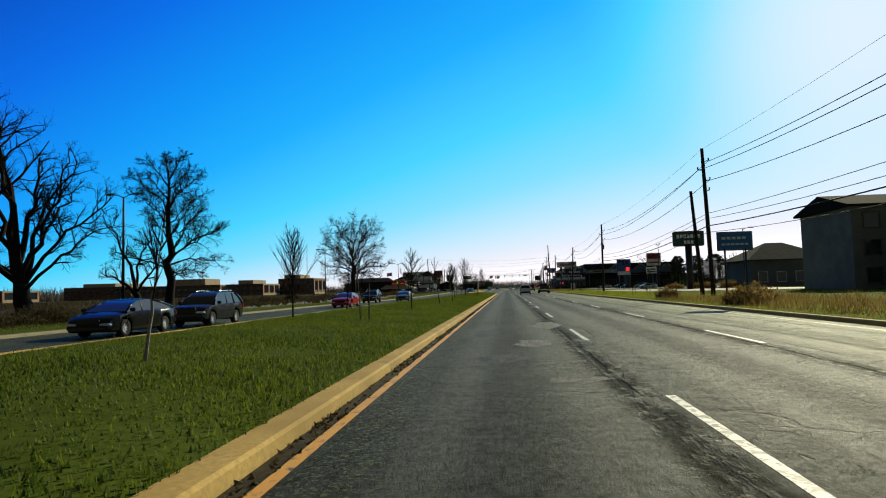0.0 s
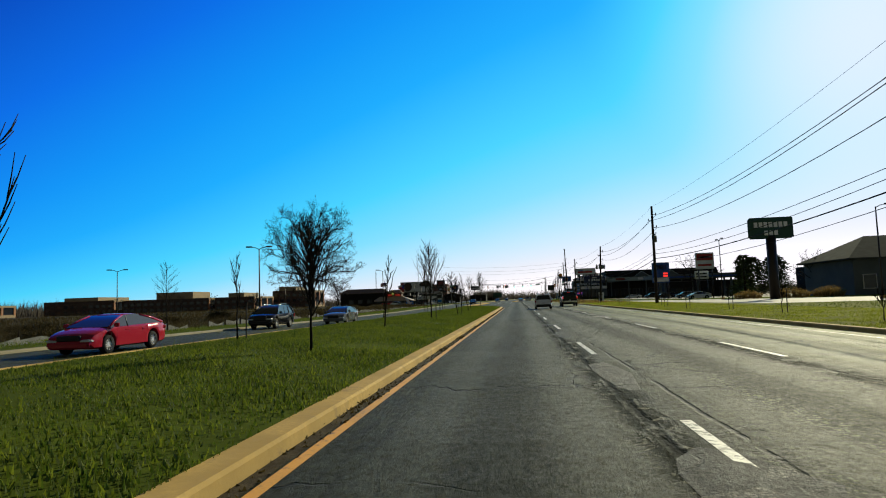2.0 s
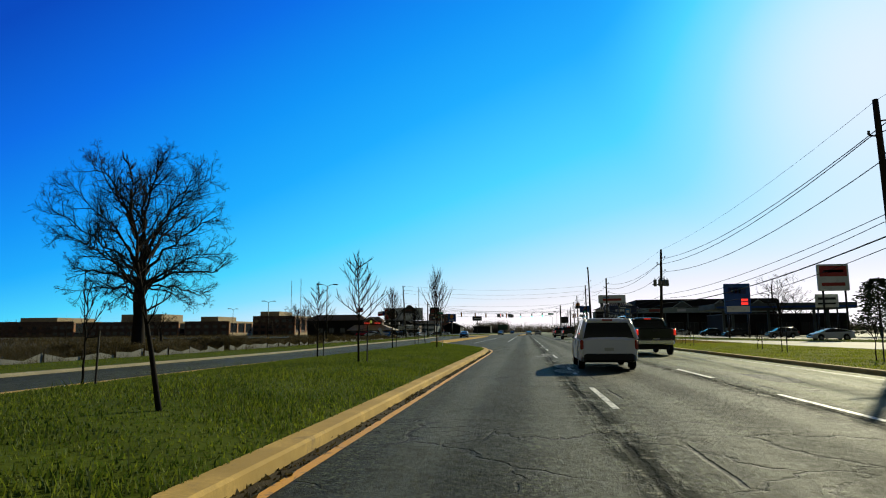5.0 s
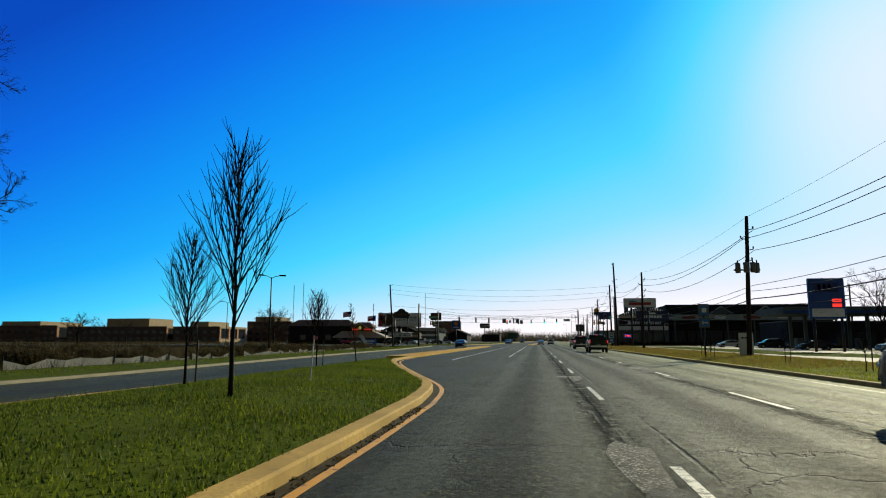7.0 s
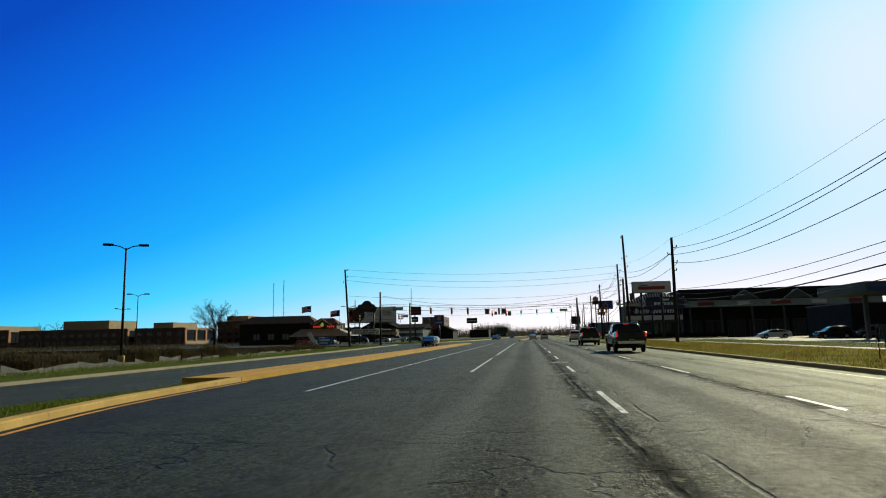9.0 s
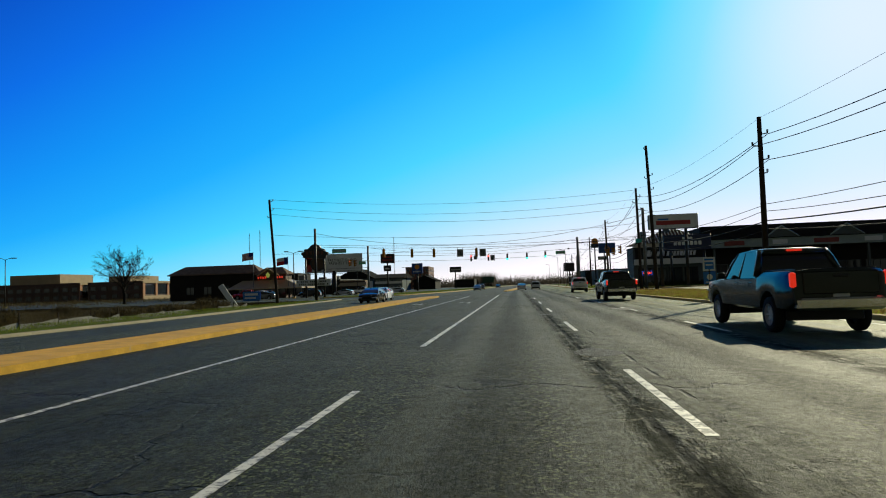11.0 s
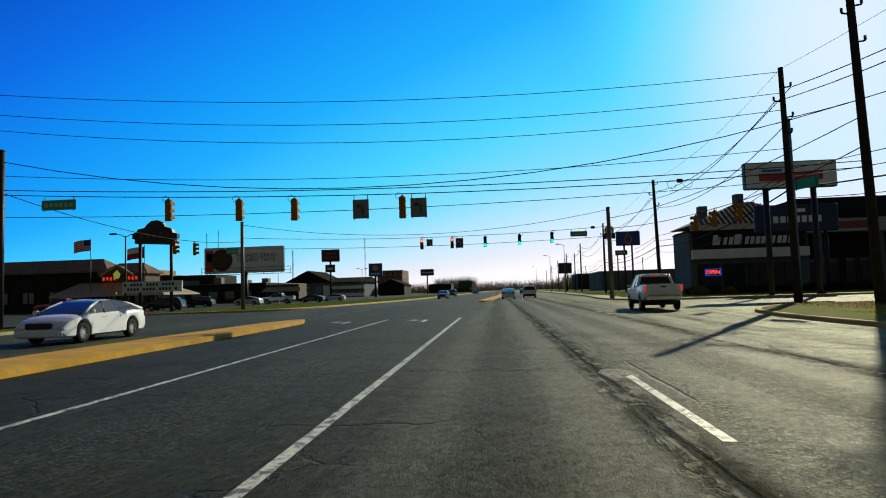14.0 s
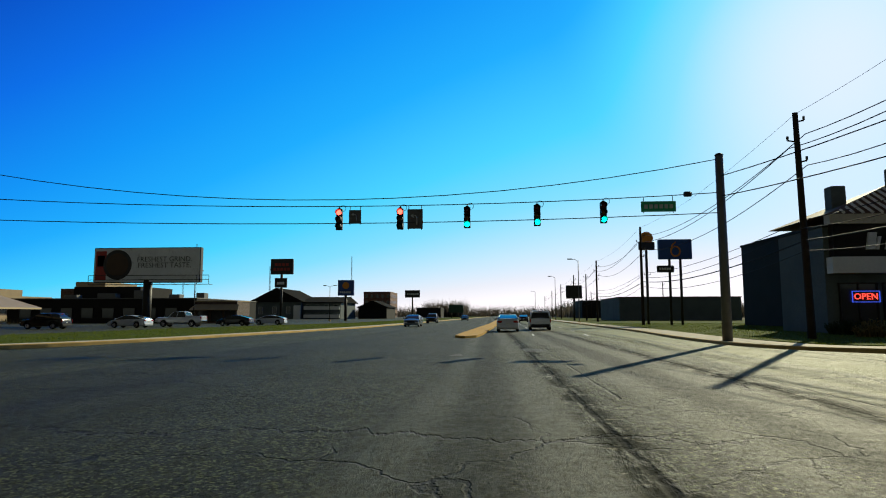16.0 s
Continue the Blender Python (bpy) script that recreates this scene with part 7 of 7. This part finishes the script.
board("shop_sign", "red and white shop sign on two posts", 30.95, 34.0, 144, 5.3, 8.1, M_SPALE, (31.4, 33.6), 0.1,
      ((0.15, 1.5, 2.7, 1.1, M_SRED), (0.5, 1.9, 2.0, 0.3, M_SCREAM), (0.3, 0.5, 2.3, 0.35, M_SRED)), 0.4)
board("shop_sign", "small white shop sign under the red one", 30.9, 33.2, 144.8, 3.6, 5.0, M_SPALE, (31.1, 33.0), 0.08, ((0.2, 0.8, 1.8, 0.25, M_SDARK), (0.2, 0.3, 1.8, 0.2, M_SDARK)), 0.2)
board("hospital_sign", "blue roadside sign with an arrow panel below", 9.75, 10.35, 135.6, 2.75, 3.5, M_SHWY, (10.05,), 0.04, ((0.2, 0.25, 0.25, 0.25, M_SPALE),), 0.04, M_STEEL, bevel=0.01)
board("arrow_sign", "small blue arrow sign on the same post", 9.75, 10.35, 135.55, 2.1, 2.7, M_SHWY, (), 0.04, ((0.14, 0.26, 0.36, 0.08, M_SPALE), (0.14, 0.2, 0.1, 0.2, M_SPALE)), 0.04, M_STEEL, bevel=0.01)
board("notice_board", "white boarded notice panel standing in the verge", 14.1, 15.05, 143, 0.3, 1.9, M_SPALE, (14.2, 14.95), 0.05, word_bars(0.15, 1.2, 3, 0.16, 0.1, M_SDARK), 0.08)
t = board("club_sign", "two blue club signs one above the other on a post", 10.85, 11.52, 215.0, 1.72, 2.5, M_SHWY, (11.18,), 0.035, ((0.08, 0.5, 0.5, 0.09, M_SPALE), (0.14, 0.3, 0.38, 0.07, M_SPALE)), 0.03, M_SPALE, bevel=0.005, plan=False)
b = Shape()
b.box(0, 0, 0.98, 0.67, 0.03, 0.7, 0.005)
low_panel = part("lower_panel", b, M_SHWY, t, "blue lower panel")
b = Shape()
b.disc_y(0, -0.03, 1.38, 0.16, 0.012, 20)
part("emblem", b, M_SPALE, low_panel, "pale round emblem")
b = Shape()
b.box(0, -0.024, 1.06, 0.46, 0.012, 0.06)
part("bar", b, M_SPALE, low_panel, "pale bar")
board("wait_sign", "small grey notice sign on a dark post in the median", -7.1, -6.56, 94.6, 1.1, 2.08, M_SPALE, (-6.83,), 0.04,
      ((0.09, 0.5, 0.36, 0.34, M_SDARK), (0.09, 0.12, 0.36, 0.26, M_SHWY)), 0.04, M_SIGNDARK, bevel=0.01, plan=False)
board("billboard", "pale billboard with a red bar over the tyre shop", 18.1, 24.5, 230.7, 7.95, 9.9, M_SPALE, (19.6, 22.9), 0.2, ((1.0, 0.55, 4.4, 0.55, M_SRED), (1.2, 1.2, 1.4, 0.2, M_SHWY)), 0.5, M_SIGNDARK)
board("hotel_sign", "dark blue hotel sign on two posts", 21.6, 28.2, 238, 5.35, 7.6, mat("navy_sign_face", (0.012, 0.02, 0.06), 0.5, var=0.2), (22.6, 27.2), 0.16,
      word_bars(1.4, 0.75, 7, 0.42, 0.55, M_SPALE) + ((2.6, 1.6, 1.4, 0.3, M_SPALE),), 0.4)
t = board("motel_sign", "dark blue motel sign with an orange ring on two posts", 17.4, 20.75, 276.3, 7.05, 9.1, M_SBLUE, (18.5, 19.6), 0.13, (), 0.5)
s = Shape()
n = 20
s.loft([[(r * math.cos(2 * math.pi * k / n), yy, 7.85 + r * 1.1 * math.sin(2 * math.pi * k / n)) for k in range(n)] for r, yy in ((0.52, -0.27), (0.52, -0.3), (0.38, -0.3), (0.38, -0.27))], False)
s.tube([(-0.46, -0.29, 7.95), (-0.32, -0.29, 8.5), (0.05, -0.29, 8.8)], 0.07, 6)
part("ring", s, M_SORANGE, t, "orange ring shape")
board("small_sign", "small dark sign under the motel sign", 17.2, 18.9, 276.2, 5.7, 6.4, M_SDARK, (), 0.08, word_bars(0.2, 0.25, 5, 0.18, 0.22, M_SPALE), 0.3)
t = board("round_top_sign", "dark sign with a round yellow top behind the motel sign", 16.3, 18.0, 280, 8.4, 9.3, M_SDARK, (17.1,), 0.14, (), 0.3)
s = Shape()
s.disc_y(0, -0.15, 9.7, 0.7, 0.3)
part("disc", s, M_SORANGE, t, "yellow disc")
board("restaurant_sign", "dark red restaurant sign on a tall post", -35.3, -31.6, 310, 8.0, 10.5, M_SDARK, (-33.5,), 0.2,
      word_bars(0.7, 1.35, 4, 0.45, 0.45, M_SRED) + word_bars(0.5, 0.6, 5, 0.42, 0.45, M_SRED), 0.5)
board("small_sign", "small dark sign on the restaurant sign's post", -34.5, -32.5, 309.7, 5.85, 7.4, M_SDARK, (), 0.1, ((0.4, 0.5, 1.2, 0.4, M_SPALE),), 0.3)
t = board("inn_road_sign", "blue inn sign with an orange emblem", -32.7, -29.2, 345, 5.65, 9.0, M_SBLUE, (-31,), 0.3, word_bars(0.5, 0.5, 6, 0.3, 0.4, M_SPALE), 0.6)
s = Shape()
s.disc_y(0, -0.34, 7.8, 0.75, 0.04)
part("disc", s, M_SORANGE, t, "orange disc")
board("road_sign_board", "dark long sign far along the road", -28.2, -23.2, 420, 7.3, 9.7, M_SDARK, (-25.7,), 0.25, word_bars(0.7, 0.9, 6, 0.5, 0.5, M_SPALE), 0.6)
board("road_sign_board", "dark low sign far along the road", -15.6, -10.0, 450, 2.4, 5.3, M_SGREEN, (-14.5, -11), 0.15, (), 0.4)
board("road_sign_board", "dark square billboard far along the road", 14.5, 17.5, 332, 4.5, 7.0, M_SDARK, (16,), 0.2, (), 0.4)
t = thing("leaning_board", "tall white board leaning over in the roadside weeds", "board", m=pose(-36.8, 258.4, -0.46, 0, -33, 12), plan=False)
s = Shape()
s.box(0, 0, -0.2, 0.75, 0.14, 3.7, 0.02)
part("panel", s, M_WHITEW, t)
s = Shape()
s.box(0, 0.1, -0.3, 0.12, 0.1, 3.2, 0.01)
part("brace", s, M_POLE, t)
board("lease_sign", "blue and white lot sign by the restaurant", -33.3, -31.0, 219.0, 0.35, 1.5, M_SHWY, (-33.0, -31.3), 0.06, ((0.3, 0.65, 1.7, 0.28, M_SPALE), (0.3, 0.25, 1.4, 0.2, M_SPALE)), 0.12)

# the big billboard with its walkway
t = board("billboard", "large pale billboard with dark lettering on one thick post", -46.2, -33.3, 281, 5.2, 9.3, M_SPALE, (-39.7,), 0.5,
          ((0.25, 0.3, 1.3, 3.4, M_SRED), (0.45, 1.9, 0.9, 1.3, M_SPALE)), 0.7, M_SDARK)
s = Shape()
n = 28
s.loft([[(-3.55 + r * math.cos(2 * math.pi * k / n), yy, 7.3 + r * math.sin(2 * math.pi * k / n)) for k in range(n)] for r, yy in ((1.75, -0.37), (1.72, -0.4))])
part("dark_disc", s, M_SDARK, t, "dark round picture")
s = Shape()
s.loft([[(-3.55 + r * math.cos(2 * math.pi * k / n), yy, 7.3 + r * math.sin(2 * math.pi * k / n)) for k in range(n)] for r, yy in ((1.35, -0.41), (1.3, -0.425))])
part("coffee_disc", s, mat("coffee_brown", (0.05, 0.025, 0.012), 0.5), t, "brown round centre")
M_INK = mat("dark_ink", (0.03, 0.03, 0.035), 0.5)
for txt, z in (("FRESHEST GRIND.", 7.9), ("FRESHEST TASTE.", 7.2)):
    me = text_mesh(txt, 0.84, 0.01)
    me.materials.append(M_INK)
    o = part("lettering", me, M_INK, t, "dark letters")
    o.matrix_basis = pose(2.15, -0.4, z)
s = Shape()
for zz in (4.95, 5.5, 6.0):
    s.tube([(-6.6, -1.0, zz), (7.8, -1.0, zz)], 0.035, 5)
for k in range(11):
    s.tube([(-6.6 + 1.44 * k, -1.0, 4.95), (-6.6 + 1.44 * k, -1.0, 6.0 if k % 10 == 0 or k == 9 else 5.2)], 0.03, 5)
    s.tube([(-6.6 + 1.44 * k, -1.0, 4.95), (-6.6 + 1.44 * k, 0.0, 4.95)], 0.03, 5)
part("walkway", s, M_BRONZE, t, "dark steel walkway")

# the restaurant's tall sign: a lobed dark board on two posts with a letter board below
t = thing("steakhouse_sign", "dark lobed restaurant sign on two posts with a white letter board", "sign", "roadside signs", pose(-29.7, 236.8, 0))
s = Shape()
out = [(-1.9, 6.35), (1.7, 6.15), (1.75, 6.7), (2.0, 6.75), (2.0, 7.1), (1.6, 7.2), (1.5, 7.55), (0.9, 7.75), (0.7, 8.1), (0.2, 8.35), (-0.35, 8.3), (-0.75, 8.0), (-1.0, 7.7), (-1.6, 7.6), (-1.75, 7.25), (-2.1, 7.15), (-2.1, 6.75), (-1.85, 6.7)]
s.loft([[(a, -0.25, b) for a, b in out], [(a, 0.25, b) for a, b in out]])
part("cabinet", s, M_SDARK, t)
M_DULLRED = mat("dull_red_letters", (0.09, 0.03, 0.02), 0.5)
for k in range(5):
    s = Shape()
    s.box(-1.2 + 0.58 * k, -0.28, 6.75, 0.36, 0.04, 0.55, 0.01)
    part("letter_bar", s, M_DULLRED, t, "dull red bar of the sign")
for px in (-1.5, 1.35):
    s = Shape()
    s.tube([(px, 0, -0.1), (px, 0, 6.6)], 0.14, 10)
    part("post", s, M_BRONZE, t, smooth=True)
s = Shape()
s.box(-0.3, -0.1, 2.05, 5.4, 0.25, 0.95, 0.03)
lb = part("letter_board", s, M_SPALE, t, "white letter board")
for row in range(2):
    for k in range(17):
        if (k * 7 + row * 3) % 5:
            s = Shape()
            s.box(-2.75 + 0.29 * k, -0.24, 2.2 + 0.4 * row, 0.18, 0.02, 0.24)
            part("letter_bar", s, M_SDARK, lb, "dark bar of unreadable lettering")


def flag(x, y, h, label, colours, seed):
    t = thing("flag", label, "flag", "flags", pose(x, y, 0))
    s = Shape()
    s.tube([(0, 0, 0), (0, 0, h)], [0.05, 0.03], 8)
    s.tube([(0, 0, h), (0, 0, h + 0.08)], [0.06, 0.02], 8)
    part("pole", s, M_STEEL, t, smooth=True)
    W_, H_ = 2.1, 1.3
    for name, u0, u1, v0, v1, m in colours:
        s = Shape()
        rows_ = []
        for j in range(9):
            u = u0 + (u1 - u0) * j / 8
            rows_.append([(-u * W_, 0.1 * math.sin(u * 7) * u, h - 0.08 - (1 - v) * H_ - 0.25 * u * u) for v in (v0, v1)])
        for dy in (0.0,):
            s.add([p for r in rows_ for p in r], [(2 * j, 2 * j + 2, 2 * j + 3, 2 * j + 1) for j in range(8)])
            s.add([(a, b + 0.01, c) for r in rows_ for a, b, c in r], [(2 * j + 1, 2 * j + 3, 2 * j + 2, 2 * j) for j in range(8)])
        part(name, s, m, t)


C_RED, C_WHITE, C_BLUE = (mat("flag_red", (0.45, 0.02, 0.03), 0.8), mat("flag_white", (0.7, 0.7, 0.7), 0.8), mat("flag_blue", (0.02, 0.04, 0.22), 0.8))
stripes = [("stripe", 0.4 if k > 5 else 0.0, 1.0, k / 13, (k + 1) / 13, C_RED if k % 2 == 0 else C_WHITE) for k in range(13)]
flag(-46.0, 252, 8.55, "red and white striped flag with a blue corner on a pole", stripes + [("canton", 0.0, 0.4, 6 / 13, 1.0, C_BLUE)], 1)
flag(-39.6, 252, 7.5, "blue, white and red flag on a pole", [("band", 0.0, 0.34, 0, 1, C_BLUE), ("band", 0.34, 1, 0.5, 1, C_WHITE), ("band", 0.34, 1, 0, 0.5, C_RED)], 2)

# low silt fence in the weeds
M_SILT = mat("pale_fence_fabric", (0.2, 0.195, 0.17), 0.9, var=0.35, coarse=1.0)
f = thing("silt_fence", "low sagging grey fabric fence with wooden stakes in the weeds", "fence")
rng = random.Random(77)
for k in range(56):
    y = 52 + 2.6 * k
    x = -22.8 - 0.2 * math.sin(y * 0.21) - (0.6 if y > 120 else 0)
    s = Shape()
    s.box(x, y, -0.1, 0.05, 0.05, 0.75 + rng.uniform(-0.15, 0.15), 0.005, rng.uniform(0, 40))
    part("stake", s, M_POLE, f)
    if k % 9 != 8:
        s = Shape()
        a, b, c = (0.35 + rng.uniform(-0.2, 0.15) for _ in range(3))
        s.add([(x, y, -0.05), (x + 0.05, y + 1.3, -0.05), (x, y + 2.6, -0.05), (x, y + 2.6, a), (x + 0.1, y + 1.3, b * 0.7), (x, y, c),
               (x - 0.02, y, -0.05), (x + 0.03, y + 1.3, -0.05), (x - 0.02, y + 2.6, -0.05), (x - 0.02, y + 2.6, a), (x + 0.08, y + 1.3, b * 0.7), (x - 0.02, y, c)],
              [(0, 1, 4, 5), (1, 2, 3, 4), (11, 10, 7, 6), (10, 9, 8, 7), (5, 4, 10, 11), (4, 3, 9, 10)])
        part("fabric", s, M_SILT, f)

# distance
M_WOODS = leafy("winter_woods", (0.05, 0.043, 0.036), (0.13, 0.11, 0.09))
blades("far_woods", "dark leafless woods on the horizon", 40000, (-520, 520, 1100, 1170), 12, 31, M_WOODS, None, 0.5, 0.32, -1, 1.5)
blades("far_woods", "dark leafless woods beyond the offices", 16000, (-790, -370, 520, 640), 11, 32, M_WOODS, None, 0.35, 0.35, -1, 1.5)
blades("far_woods", "leafless thicket beside the far road", 6000, (-45, -17, 690, 740), 9, 33, M_WOODS, None, 0.35, 0.22, -0.1, 1.5)
blades("far_woods", "dark thicket beside the far road", 9000, (42, 150, 600, 690), 8, 34, M_WOODS, None, 0.35, 0.3, -0.1, 1.5)
for x, y, h in ((-215, 640, 50), (-206, 640, 52), (-95, 640, 42), (-110, 520, 26)):
    t = thing("radio_mast", "thin lattice radio mast on the horizon", "radio mast", "radio masts", pose(x, y, 0))
    s = Shape()
    for a in range(3):
        ca, sa = 0.5 * math.cos(a * 2.094), 0.5 * math.sin(a * 2.094)
        s.tube([(ca, sa, -0.5), (ca * 0.5, sa * 0.5, h)], 0.07, 4)
    part("mast_leg", s, M_STEEL, t)
    s = Shape()
    for k in range(int(h / 2)):
        q = 0.5 * (1 - 0.5 * k * 2 / h)
        s.tube([(q, 0, 2 * k), (-0.5 * q, 0.87 * q, 2 * k + 1), (-0.5 * q, -0.87 * q, 2 * k + 2)], 0.05, 4)
    part("lattice", s, M_STEEL, t)
